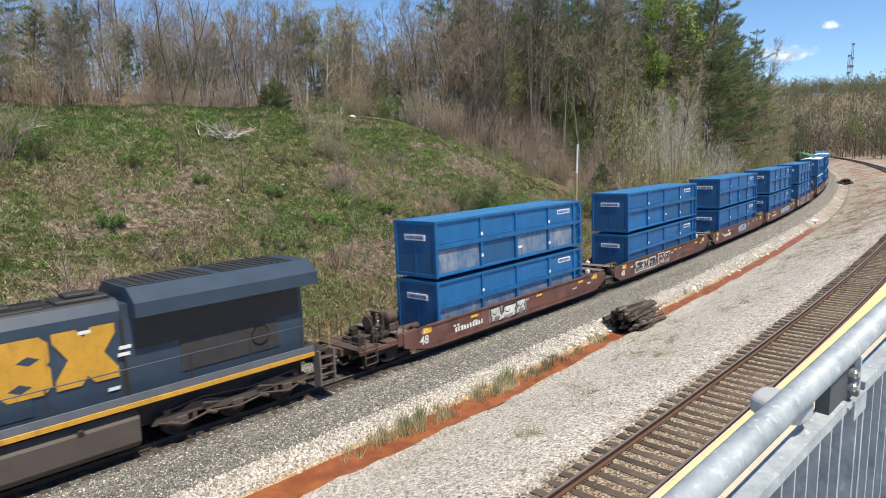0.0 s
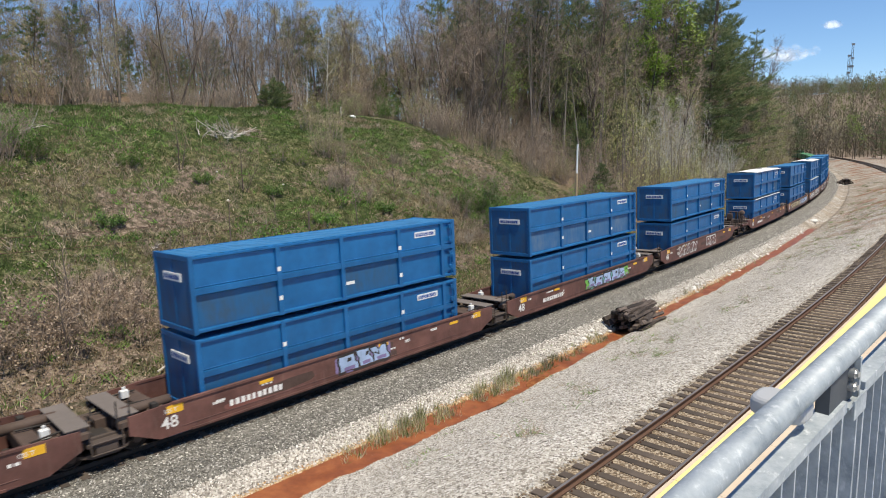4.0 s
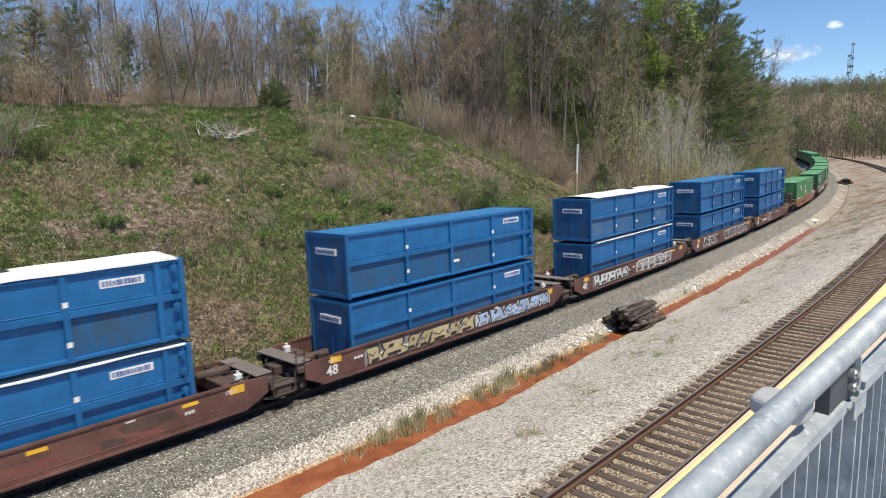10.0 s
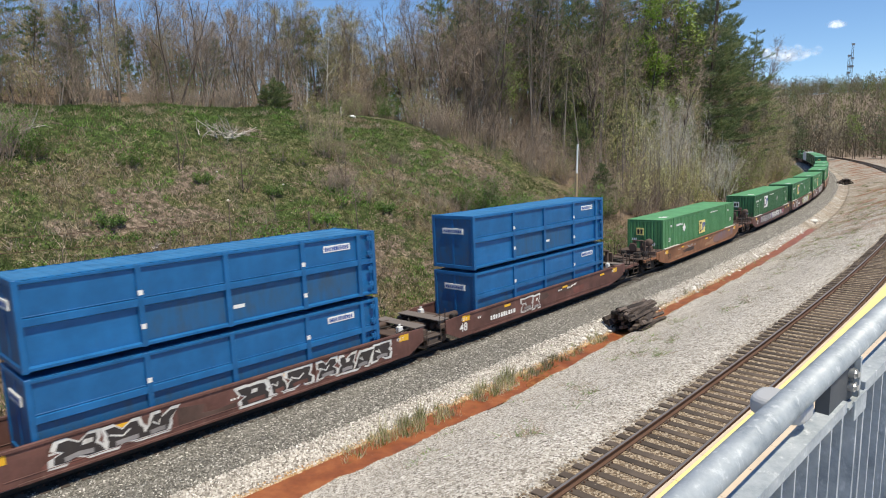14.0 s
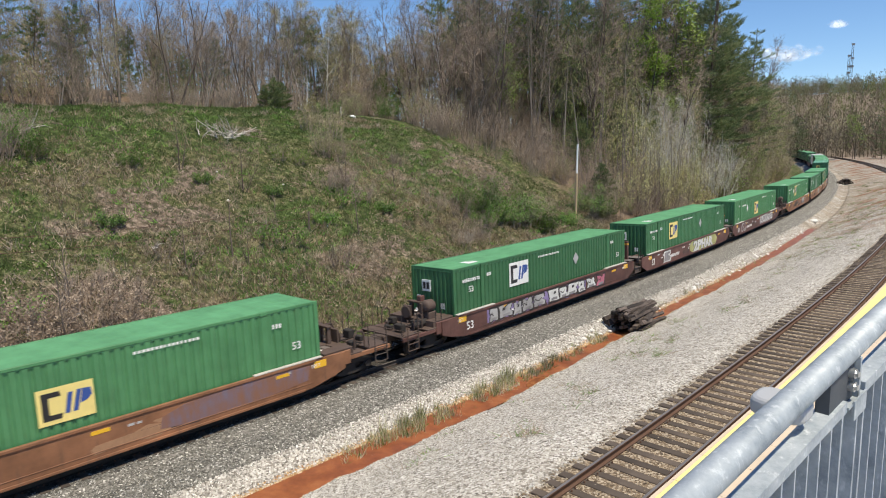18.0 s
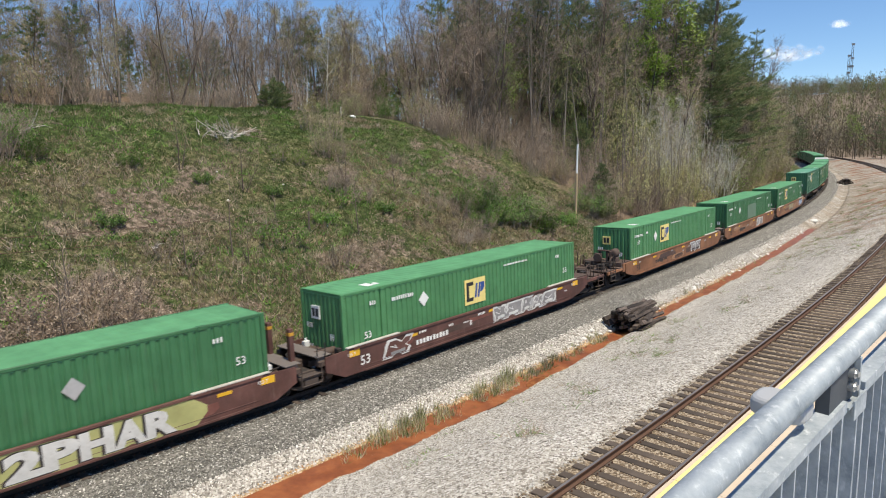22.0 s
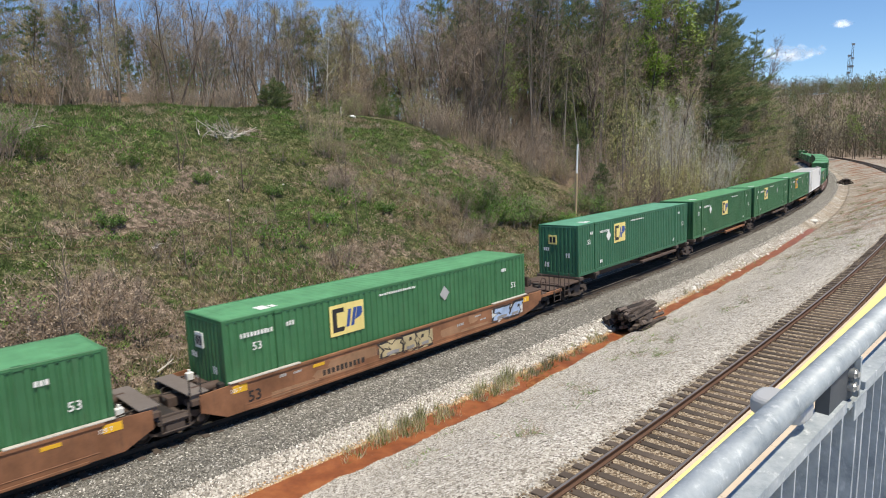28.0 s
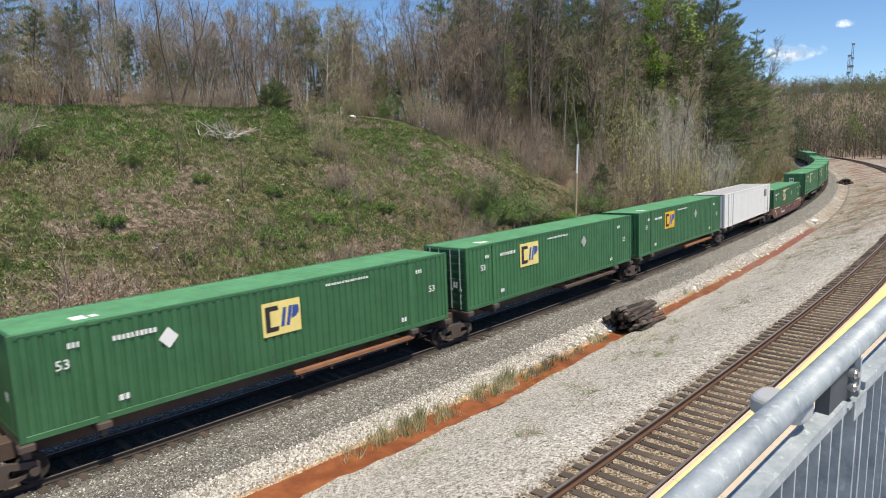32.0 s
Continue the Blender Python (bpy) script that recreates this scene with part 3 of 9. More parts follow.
# ---- tracks ----
def track(l0, z0, s0, s1, fine, name, label, side_tone):
    """Two rails on wooden ties; ties in the stretch fine are pieces of their own."""
    base = thing(name, Matrix.Identity(4), label, "railway track", kind="structure")
    steps = list(np.arange(s0, s1, 2.0)) + [s1]
    prof = [(-0.075, -0.16), (-0.075, -0.145), (-0.012, -0.125), (-0.012, -0.045), (-0.037, -0.035), (-0.037, -0.004), (-0.03, 0.0),
            (0.03, 0.0), (0.037, -0.004), (0.037, -0.035), (0.012, -0.045), (0.012, -0.125), (0.075, -0.145), (0.075, -0.16)]
    for side in (-1, 1):
        f = Form()
        n = len(prof)
        verts = [tuple(place(s, l0 + side * 0.755 + a, z0 + b + z_ease(s, l0))) for s in steps for a, b in prof]
        faces, slots = [], []
        for i in range(len(steps) - 1):
            for j in range(n - 1):
                faces.append((i * n + j, (i + 1) * n + j, (i + 1) * n + j + 1, i * n + j + 1))
                slots.append(1 if j == 6 else 0)
        f.add(verts, faces)
        f.mi = slots
        part("rail", f.raw("rail", [side_tone, TREAD]), None, base)
    tie = Form().box(-0.115, 0.115, -1.295, 1.295, -0.34, -0.165, 0.012).mesh("tie", TIE_WOOD)
    plate = Form()
    rest = Form()
    rng = random.Random(7)
    s = s0
    while s < s1:
        m = line_pose(s, l0 + rng.uniform(-0.05, 0.05), z0 + z_ease(s, l0) + rng.uniform(-0.012, 0.004), rng.uniform(-1.2, 1.2))
        if fine[0] <= s < fine[1]:
            ob = part("tie", tie, None, base)
            ob.matrix_world = m
        else:
            v = [tuple(m @ Vector(p)) for p in [(x, y, z) for x in (-0.115, 0.115) for y in (-1.295, 1.295) for z in (-0.34, -0.165)]]
            rest.add(v, [(0, 1, 3, 2), (4, 6, 7, 5), (0, 4, 5, 1), (2, 3, 7, 6), (1, 5, 7, 3)])
        if s < fine[1] * 0.5 and s > fine[0]:
            for side in (-1, 1):
                for dx in (-0.07, 0.07):
                    for dy in (-0.11, 0.11):
                        c = m @ Vector((dx, side * 0.755 + dy, -0.14))
                        plate.add([(c.x + ax, c.y + ay, c.z + az) for ax in (-.016, .016) for ay in (-.016, .016) for az in (-.03, .02)],
                                  [(0, 1, 3, 2), (4, 6, 7, 5), (0, 4, 5, 1), (2, 3, 7, 6), (1, 5, 7, 3)])
        s += 0.5
    if rest.v:
        tagged(part("tie_row", rest.raw("tie_row", TIE_WOOD), None, base), kind="stuff")
    if plate.v:
        tagged(part("spike_row", plate.raw("spike_row", RUST), None, base), kind="stuff")
    return base


def z_ease(s, l0):
    return -0.3 * 1.5 * smooth(70, 160, s) if l0 > 5 else 0.0


# the main rails' dark steel carries the shade that the cars throw on them
track(0.0, 0.0, -60, 600, (-16, 60), "main_track", "main line of oily dark rails on wooden ties in grey ballast", STEEL_DARK)
track(TRACK2, TRACK2_Z, -40, 600, (-10, 70), "station_track", "rusty-sided rails on weathered wooden ties in tan gravel", RUST)
# ---- the train: things that move carry their place along the train at 16 s ----
MOVERS, DRIFTERS, WHEELS = [], [], []


def moving(name, c, half, label, category, group=""):
    ob = thing(name, Matrix.Identity(4), label, category, group)
    MOVERS.append((ob, c, half))
    return ob


def lettering(text, size, material, parent, m, name="lettering", label=""):
    """Letters of Blender's own font as a thin mesh."""
    key = (text, size, material.name)
    if key not in lettering.made:
        cu = bpy.data.curves.new(text, "FONT")
        cu.body = text
        cu.size = size
        cu.extrude = 0.003
        cu.resolution_u = 2
        cu.offset = size * 0.012
        tmp = bpy.data.objects.new(text, cu)
        me = bpy.data.meshes.new_from_object(tmp)
        me.materials.clear()
        me.materials.append(material)
        bpy.data.objects.remove(tmp)
        lettering.made[key] = me
    ob = part(name, lettering.made[key], None, parent, label)
    ob.matrix_local = m
    return ob


lettering.made = {}


def on_side(x, y, z):
    """Stands writing upright on the side that faces the platform, with its foot at x, z."""
    return Matrix.Translation((x, y, z)) @ Matrix.Rotation(math.pi / 2, 4, "X")


def bars(form, x, z, w, h, y, n=6, seed=1):
    """Unreadable writing: a row of small upright bars."""
    rng = random.Random(seed)
    step = w / n
    for i in range(n):
        a = x + i * step
        form.box(a, a + step * rng.uniform(0.55, 0.8), y - 0.004, y, z, z + h * rng.uniform(0.85, 1.0))
    return form


# bogies
def wheelset(parent, x, r=0.42):
    f = Form()
    for y in (-0.78, 0.78):
        k = -1 if y < 0 else 1
        f.lathe([(y - 0.065 * k, r * 1.03), (y - 0.035 * k, r * 1.03), (y - 0.03 * k, r), (y + 0.065 * k, r * 0.985), (y + 0.065 * k, r * 0.86),
                 (y + 0.03 * k, r * 0.82), (y + 0.03 * k, r * 0.4), (y + 0.07 * k, r * 0.34), (y + 0.07 * k, 0.02)], "y", 14)
    f.rod((0, -1.02, 0), (0, 1.02, 0), 0.075, n=10)
    ob = part("wheelset", shared("wheelset%.2f" % r, lambda: f.mesh("wheelset", [BOGIE_DARK])), None, parent)
    ob.location = (x, 0, r)
    WHEELS.append((ob, MOVERS[-1][1], x, r))
    return ob


SHARED = {}


def shared(key, make):
    if key not in SHARED:
        SHARED[key] = make()
    return SHARED[key]


def side_frame(steel):
    f = Form()
    top = [(-1.02, 0.62), (-0.86, 0.70), (-0.5, 0.74), (-0.3, 0.80), (0.3, 0.80), (0.5, 0.74), (0.86, 0.70), (1.02, 0.62), (1.02, 0.44), (0.84, 0.44),
           (0.70, 0.52), (0.36, 0.60), (0.30, 0.56), (0.30, 0.36), (0.5, 0.34), (0.72, 0.42), (0.66, 0.30), (0.34, 0.19), (-0.34, 0.19), (-0.66, 0.30),
           (-0.72, 0.42), (-0.5, 0.34), (-0.30, 0.36), (-0.30, 0.56), (-0.36, 0.60), (-0.70, 0.52), (-0.84, 0.44), (-1.02, 0.44)]
    f.slab(top, -0.07, 0.07)
    for x in (-0.16, 0.0, 0.16):
        f.rod((x, 0, 0.24), (x, 0, 0.56), 0.065, n=8)
    for x in (-0.88, 0.88):
        f.rod((x, -0.12, 0.42), (x, 0.1, 0.42), 0.13, n=10)
    return f.mesh("side_frame", steel)


def bogie(car, x, steel=None):
    """Two-axle bogie under a car."""
    steel = steel or BOGIE_DARK
    b = new("bogie")
    b.parent = car
    b.location = (x, 0, 0)
    f = Form().box(-0.22, 0.22, -0.95, 0.95, 0.5, 0.78, 0.03)
    part("bolster", shared("bolster", lambda: f.mesh("bolster", BOGIE_DARK)), None, b)
    for y in (-1.02, 1.02):
        sf = part("side_frame", shared("side_frame" + steel.name, lambda: side_frame(steel)), None, b)
        sf.location = (0, y, 0)
    for dx in (-0.88, 0.88):
        wheelset(b, dx)
    return b


# containers
def corrugated(x0, x1, y, z0, z1, pitch=0.28, depth=0.04, sign=-1):
    """A folded sheet along x; sign: the side to which the folds stand out."""
    f = Form()
    n = max(2, int((x1 - x0) / pitch))
    p = (x1 - x0) / n
    xs = []
    for i in range(n):
        a = x0 + i * p
        xs += [(a, 0.0), (a + p * 0.28, 0.0), (a + p * 0.38, depth), (a + p * 0.90, depth)]
    xs.append((x1, 0.0))
    v = []
    for x, d in xs:
        v += [(x, y + sign * (d - depth), z0), (x, y + sign * (d - depth), z1)]
    f.add(v, [(2 * i, 2 * i + 2, 2 * i + 3, 2 * i + 1) for i in range(len(xs) - 1)])
    f.add([(x0, y - sign * depth - sign * 0.03, z0), (x1, y - sign * depth - sign * 0.03, z0), (x1, y - sign * depth - sign * 0.03, z1), (x0, y - sign * depth - sign * 0.03, z1)], [(0, 1, 2, 3)])
    return f


PATCH_GREEN = paint("dull_green_primer", (0.13, 0.215, 0.145), amount=0.25, rough=0.6)
GL, GW, GH = 16.154, 1.298, 2.896


def green_container(c, z, half, paintwork, label, panel=True, panel_x=(4.1, 5.65), tone=CREAM, tall_end=True, panel_z=1.40, panel_h=1.16, name="shipping_container", category="container", seed=1, writing=True, patch=False, end_tone=None, mark_z=1.72, placard=None, late=False):
    """A 53-foot corrugated container; local x runs from its leading end."""
    ob = moving(name, c, half, label, category, "containers on the train")
    x0 = -GL / 2

    def at(m):
        m.location = (0, 0, z)
        return m

    k = paintwork.name

    def one_post():
        return Form().box(0, 0.16, -0.07, 0.07, 0.0, GH - 0.002, 0.012).mesh("corner_post", paintwork)

    for x in (x0, x0 + GL - 0.16):
        for y in (-GW + 0.07, GW - 0.07):
            p = part("corner_post", shared("post" + k, one_post), None, ob)
            p.location = (x, y, z)
    for y in (-GW, GW - 0.1):
        def rail_top():
            f = Form().box(x0 + 0.16, x0 + GL - 0.16, 0.004, 0.096, GH - 0.10, GH - 0.004, 0.01)
            return f.mesh("top_rail", paintwork)

        def rail_low():
            return Form().box(x0 + 0.16, x0 + GL - 0.16, 0.006, 0.094, 0.0, 0.17, 0.01).mesh("bottom_rail", paintwork)
        p = part("top_rail", shared("toprail" + k, rail_top), None, ob)
        p.location = (0, y, z)
        p = part("bottom_rail", shared("lowrail" + k, rail_low), None, ob)
        p.location = (0, y, z)
    for x in (2.03, 14.0):
        for y in (-GW + 0.055, GW - 0.055):
            def mid_post():
                return Form().box(-0.11, 0.11, -0.068, 0.06, -0.06, GH - 0.003, 0.01).mesh("lifting_post", paintwork)
            p = part("lifting_post", shared("midpost" + k, mid_post), None, ob)
            p.location = (x0 + x, y, z)
    for sgn in (-1, 1):
        def wall_sheet(sgn=sgn):
            return corrugated(x0 + 0.16, x0 + GL - 0.16, sgn * (GW - 0.018), 0.17, GH - 0.10, depth=0.008 if paintwork is WHITE else 0.04, sign=sgn).raw("side_wall", paintwork)
        at(part("side_wall", shared("wall%d" % sgn + k, wall_sheet), None, ob))

    def roof():
        f = Form()
        n = 46
        p = (GL - 0.2) / n
        xs = []
        for i in range(n):
            a = x0 + 0.1 + i * p
            xs += [(a, 0), (a + p * 0.25, 0), (a + p * 0.42, 0.007), (a + p * 0.83, 0.007)]
        xs.append((x0 + GL - 0.1, 0))
        v = []
        for x, d in xs:
            v += [(x, -GW + 0.06, GH - 0.022 + d), (x, GW - 0.06, GH - 0.022 + d)]
        f.add(v, [(2 * i, 2 * i + 2, 2 * i + 3, 2 * i + 1) for i in range(len(xs) - 1)])
        f.box(x0 + 0.02, x0 + GL - 0.02, -GW + 0.03, GW - 0.03, GH - 0.14, GH - 0.03)
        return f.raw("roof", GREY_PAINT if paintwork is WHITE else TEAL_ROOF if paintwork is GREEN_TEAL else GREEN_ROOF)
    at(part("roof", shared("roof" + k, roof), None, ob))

    def front():
        f = Form()
        n = 9
        w = 2 * GW - 0.3
        p = w / n
        ys = []
        for i in range(n):
            a = -w / 2 + i * p
            ys += [(a, 0), (a + p * 0.3, 0), (a + p * 0.42, 0.045), (a + p * 0.86, 0.045)]
        ys.append((w / 2, 0))
        v = []
        for y, d in ys:
            v += [(x0 + 0.07 - d, y, 0.16), (x0 + 0.07 - d, y, GH - 0.12)]
        f.add(v, [(2 * i, 2 * i + 1, 2 * i + 3, 2 * i + 2) for i in range(len(ys) - 1)])
        f.box(x0 + 0.02, x0 + 0.13, -GW + 0.14, GW - 0.14, 0.0, 0.16, 0.01)
        f.box(x0 + 0.02, x0 + 0.13, -GW + 0.14, GW - 0.14, GH - 0.12, GH - 0.006, 0.01)
        return f.mesh("front_wall", paintwork)

    def doors():
        f = Form()
        for i in range(7):
            zz = 0.24 + i * 0.36
            f.box(-0.085, -0.03, -GW + 0.16, GW - 0.16, zz, zz + 0.14, 0.02)
        f.box(-0.03, 0.04, -GW + 0.14, GW - 0.14, 0.02, GH - 0.02)
        return f.mesh("door", paintwork)

    def bar():
        return Form().rod((-0.12, 0, 0.06), (-0.12, 0, GH - 0.06), 0.022, n=6).box(-0.14, -0.08, -0.06, 0.06, 0.9, 1.0).mesh("locking_bar", GALV)
    lead, tail = (front, doors) if tall_end else (doors, front)
    for which, sgn in ((lead, 1), (tail, -1)):
        e = part("front_wall" if which is front else "door", shared(("front" if which is front else "door") + k + "end", which), None, ob)
        base_x = 0.0 if which is front else x0 + 0.12
        m = Matrix.Translation((base_x, 0, 0))
        if sgn < 0:
            m = Matrix.Rotation(math.pi, 4, "Z") @ m
        e.matrix_local = Matrix.Translation((0, 0, z)) @ m
        if which is doors:
            for y in (-0.9, -0.35, 0.35, 0.9):
                lb = part("locking_bar", shared("bar", bar), None, e)
                lb.location = (0, y, 0)
    ys = -GW - 0.006
    if panel:
        w0, w1 = panel_x
        logo_panel(ob, x0 + w0, x0 + w1, ys, z + panel_z, panel_h, tone)
    if writing:
        for tx in (1.0, 15.0):
            lettering("53", 0.38, WHITE, ob, on_side(x0 + tx, ys, z + mark_z if tx < 3 else z + 1.36))
        f = bars(Form(), x0 + (2.5 if late or z > 1 else 0.6), z + 2.2, 1.25, 0.16, ys, 10, seed)
        bars(f, x0 + 6.6 + (panel_x[0] > 6) * 3.2, z + 2.5, 2.0, 0.09, ys, 16, seed + 1)
        bars(f, x0 + (1.35 if late or z > 1 else 2.35), z + 2.25, 0.34, 0.17, ys, 3, seed + 2)
        bars(f, x0 + 14.3, z + 2.25, 0.38, 0.17, ys, 3, seed + 3)
        bars(f, x0 + 2.5, z + 0.45, 0.34, 0.2, ys, 2, seed + 4)
        bars(f, x0 + 13.4, z + 0.4, 0.3, 0.2, ys, 2, seed + 5)
        tagged(part("stencil_marking", f, WHITE, ob, "small white stencilled marks"), kind="stuff")
        f = bars(Form(), -0.95, -0.55, 0.4, 0.2, 0, 3, seed + 6)
        bars(f, 0.5, -0.9, 0.3, 0.28, 0, 2, seed + 7)
        bars(f, -0.9, -1.5, 0.32, 0.3, 0, 2, seed + 8)
        rm = part("roof_marking", shared("roofmark", lambda: Form().box(-0.2, 0.2, -0.8, -0.25, 0, 0.006).box(0.28, 0.5, -0.75, -0.4, 0, 0.006).mesh("roof_marking", WHITE)), None, ob, "white marks on the roof")
        rm.location = (x0 + 1.9, 0, z + GH - 0.014)
        e = tagged(part("end_marking", f, WHITE, ob, "white marks on the end wall"), kind="stuff")
        e.matrix_local = Matrix.Translation((x0 - 0.012, 0, z + 1.95)) @ Matrix.Rotation(-math.pi / 2, 4, "Z")
        ep = part("end_emblem", Form().box(x0 - 0.014, x0 + 0.06, 0.10, 0.62, z + 1.78, z + 2.30), end_tone or WHITE, ob, "small decal on the end wall")
        part("emblem_mark", Form().box(x0 - 0.019, x0 - 0.012, 0.17, 0.33, z + 1.88, z + 2.2).box(x0 - 0.019, x0 - 0.012, 0.39, 0.55, z + 1.88, z + 2.2), BLACK, ep)
        dx = x0 + (placard or (4.05 if panel_x[0] > 6 else 10.3))
        f = Form().slab([(dx, z + 1.62), (dx + 0.3, z + 1.95), (dx, z + 2.28), (dx - 0.3, z + 1.95)], ys - 0.004, ys)
        part("placard", f, WHITE if panel_x[0] > 6 or placard else GREY_PAINT, ob, "diamond-shaped placard")
    if patch:
        part("repainted_patch", Form().box(x0 + 6.77, x0 + 9.82, ys - 0.003, ys + 0.002, z + 0.9, z + 2.2), PATCH_GREEN, ob, "pale repainted patch")
    for x in (2.03, 14.0):
        cst = part("lifting_casting", shared("casting" + k, lambda: Form().box(-0.13, 0.13, -0.03, 0.15, -0.11, 0.012, 0.01).mesh("lifting_casting", paintwork)), None, ob)
        cst.location = (x0 + x, -GW - 0.01, z + GH - 0.01)
    return ob


def logo_panel(ob, x0, x1, y, z0, h, tone):
    """A cream decal with plain black and blue shapes in place of its emblem."""
    p = part("emblem_panel", Form().box(x0, x1, y - 0.004, y, z0, z0 + h), tone, ob, "cream decal with a black and blue emblem")
    w = x1 - x0
    f = Form()
    f.slab([(x0 + a * w, z0 + b * h) for a, b in ((0.08, 0.12), (0.40, 0.12), (0.42, 0.26), (0.20, 0.26), (0.20, 0.74), (0.42, 0.74), (0.40, 0.88), (0.08, 0.88))], y - 0.009, y - 0.004)
    part("emblem_mark", f, BLACK, p)
    for q in ([(0.46, 0.22), (0.55, 0.22), (0.63, 0.78), (0.54, 0.78)], [(0.60, 0.22), (0.69, 0.22), (0.79, 0.80), (0.70, 0.80)], [(0.74, 0.40), (0.80, 0.80), (0.95, 0.78), (0.96, 0.58), (0.88, 0.46)]):
        part("emblem_stripe", Form().slab([(x0 + a * w, z0 + b * h) for a, b in q], y - 0.009, y - 0.004), NAVY, p)


BL, BW, BH = 11.95, 1.27, 2.47


def blue_container(c, z, half, upper, worn, sheeted, seed):
    """A 40-foot ribbed refuse container."""
    rng = random.Random(seed)
    label = "blue ribbed steel container" + (", scuffed grey panels" if worn == 1 else ", faded panels" if worn else "") + (", white tarpaulin top" if sheeted else "")
    ob = moving("refuse_container", c, half, label + (", stacked on another" if upper and not (worn and sheeted) else "" if upper else ", sunk in a well car"), "container", "containers on the train")
    x0 = -BL / 2
    posts = [3.12, 5.82, 8.68, 11.16]

    def body():
        f = Form().box(x0 + 0.05, x0 + BL - 0.05, -BW + 0.13, BW - 0.13, 0.02, BH - 0.06)
        return f.mesh("body", BLUE)

    p = part("body", shared("bluebody", body), None, ob)
    p.location = (0, 0, z)
    for sgn in (-1, 1):
        y0, y1 = (-BW, -BW + 0.07) if sgn < 0 else (BW - 0.07, BW)
        for nm, za, zb, y in (("top_rail", BH - 0.13, BH - 0.025, 0.0), ("mid_rail", 1.22, 1.45, 0.02), ("bottom_rail", 0.03, 0.14, 0.0)):
            def rail(za=za, zb=zb):
                f = Form().beam([(-0.11, za - 0.03), (0.03, za + 0.02), (0.03, zb - 0.02), (-0.11, zb + 0.02)] if sgn > 0 else [(0.11, za - 0.03), (-0.03, za + 0.02), (-0.03, zb - 0.02), (0.11, zb + 0.02)], x0 + 0.1, x0 + BL - 0.1)
                return f.mesh(nm, BLUE)
            r = part(nm, shared("blue%s%d" % (nm, sgn), rail), None, ob)
            r.location = (0, (y0 + y1) / 2 - sgn * y * 0.2, z)
        def upper_panel():
            f = Form().box(x0 + 0.12, x0 + BL - 0.12, -0.035, 0.035, 1.47, BH - 0.12)
            f.box(x0 + 0.12, x0 + BL - 0.12, -0.062, 0.035, 1.465, 1.495, 0.006)
            return f.mesh("upper_panel", BLUE)
        r = part("upper_panel", shared("blueupper", upper_panel), None, ob, "set-back upper side panel with a thin lip" if sgn < 0 else "")
        r.location = (0, sgn * (BW - 0.115), z)
        if sgn > 0:
            r.rotation_euler = (0, 0, math.pi)
        for x in posts:
            def post(sgn=sgn):
                return Form().box(-0.085, 0.085, -0.075, 0.075, 0.02, BH - 0.02, 0.008).mesh("side_post", BLUE)
            r = part("side_post", shared("bluepost", post), None, ob)
            r.location = (x0 + x, sgn * (BW - 0.07), z)
    # lower panels, scuffed on some
    for a, b in zip([0.16] + [q + 0.11 for q in posts], [q - 0.11 for q in posts] + [BL - 0.16]):
        if b - a > 1 and rng.random() < (0.9 if worn else 0.12):
            f = Form().box(x0 + a, x0 + b, -BW + 0.12, -BW + 0.135, z + 0.17, z + 1.18)
            part("lower_panel", f, BLUE_DARK if worn == 1 else BLUE_FADED, ob, "scuffed grey-blue panel" if worn == 1 else "faded blue panel")
        elif b - a > 1 and rng.random() < 0.6:
            part("lower_panel", Form().box(x0 + a, x0 + b, -BW + 0.12, -BW + 0.135, z + 0.17, z + 1.18), BLUE_SOOT, ob, "sooty blue panel")
    for x in (x0, x0 + BL - 0.16):
        for y in (-BW - 0.004, BW - 0.146):
            r = part("corner_post", shared("bluecorner", lambda: Form().box(0, 0.16, 0, 0.15, 0, BH + 0.004, 0.015).mesh("corner_post", BLUE)), None, ob)
            r.location = (x, y, z)
    # ends
    def end_frame():
        f = Form()
        f.box(0.0, 0.08, -BW + 0.14, BW - 0.14, BH - 0.16, BH, 0.01)
        f.box(0.0, 0.08, -BW + 0.14, BW - 0.14, 0.0, 0.16, 0.01)
        f.box(0.02, 0.07, -0.05, 0.05, 0.16, BH - 0.16)
        return f.mesh("end_frame", BLUE)
    for x, turn in ((x0, 0), (x0 + BL, math.pi)):
        r = part("end_frame", shared("blueend", end_frame), None, ob)
        r.matrix_local = Matrix.Translation((x, 0, z)) @ Matrix.Rotation(turn, 4, "Z")

    for xx in (x0 + 0.046, x0 + BL - 0.046):
        part("end_panel", shared("blueendpanel", lambda: Form().box(-0.01, 0.01, -BW + 0.15, BW - 0.15, 0.17, BH - 0.17).mesh("end_panel", BLUE_END)), None, ob, "grimy blue end panel").location = (xx, 0, z)

    def hinge():
        return Form().box(-0.10, 0.10, -0.05, 0.05, -0.08, 0.08, 0.02).rod((0, -0.055, -0.16), (0, -0.055, 0.16), 0.03, n=8).mesh("door_hinge", BLUE)
    for zz in (0.45, 1.05, 1.65, 2.2):
        r = part("door_hinge", shared("bluehinge", hinge), None, ob)
        r.location = (x0 + BL - 0.32, -BW - 0.03, z + zz)
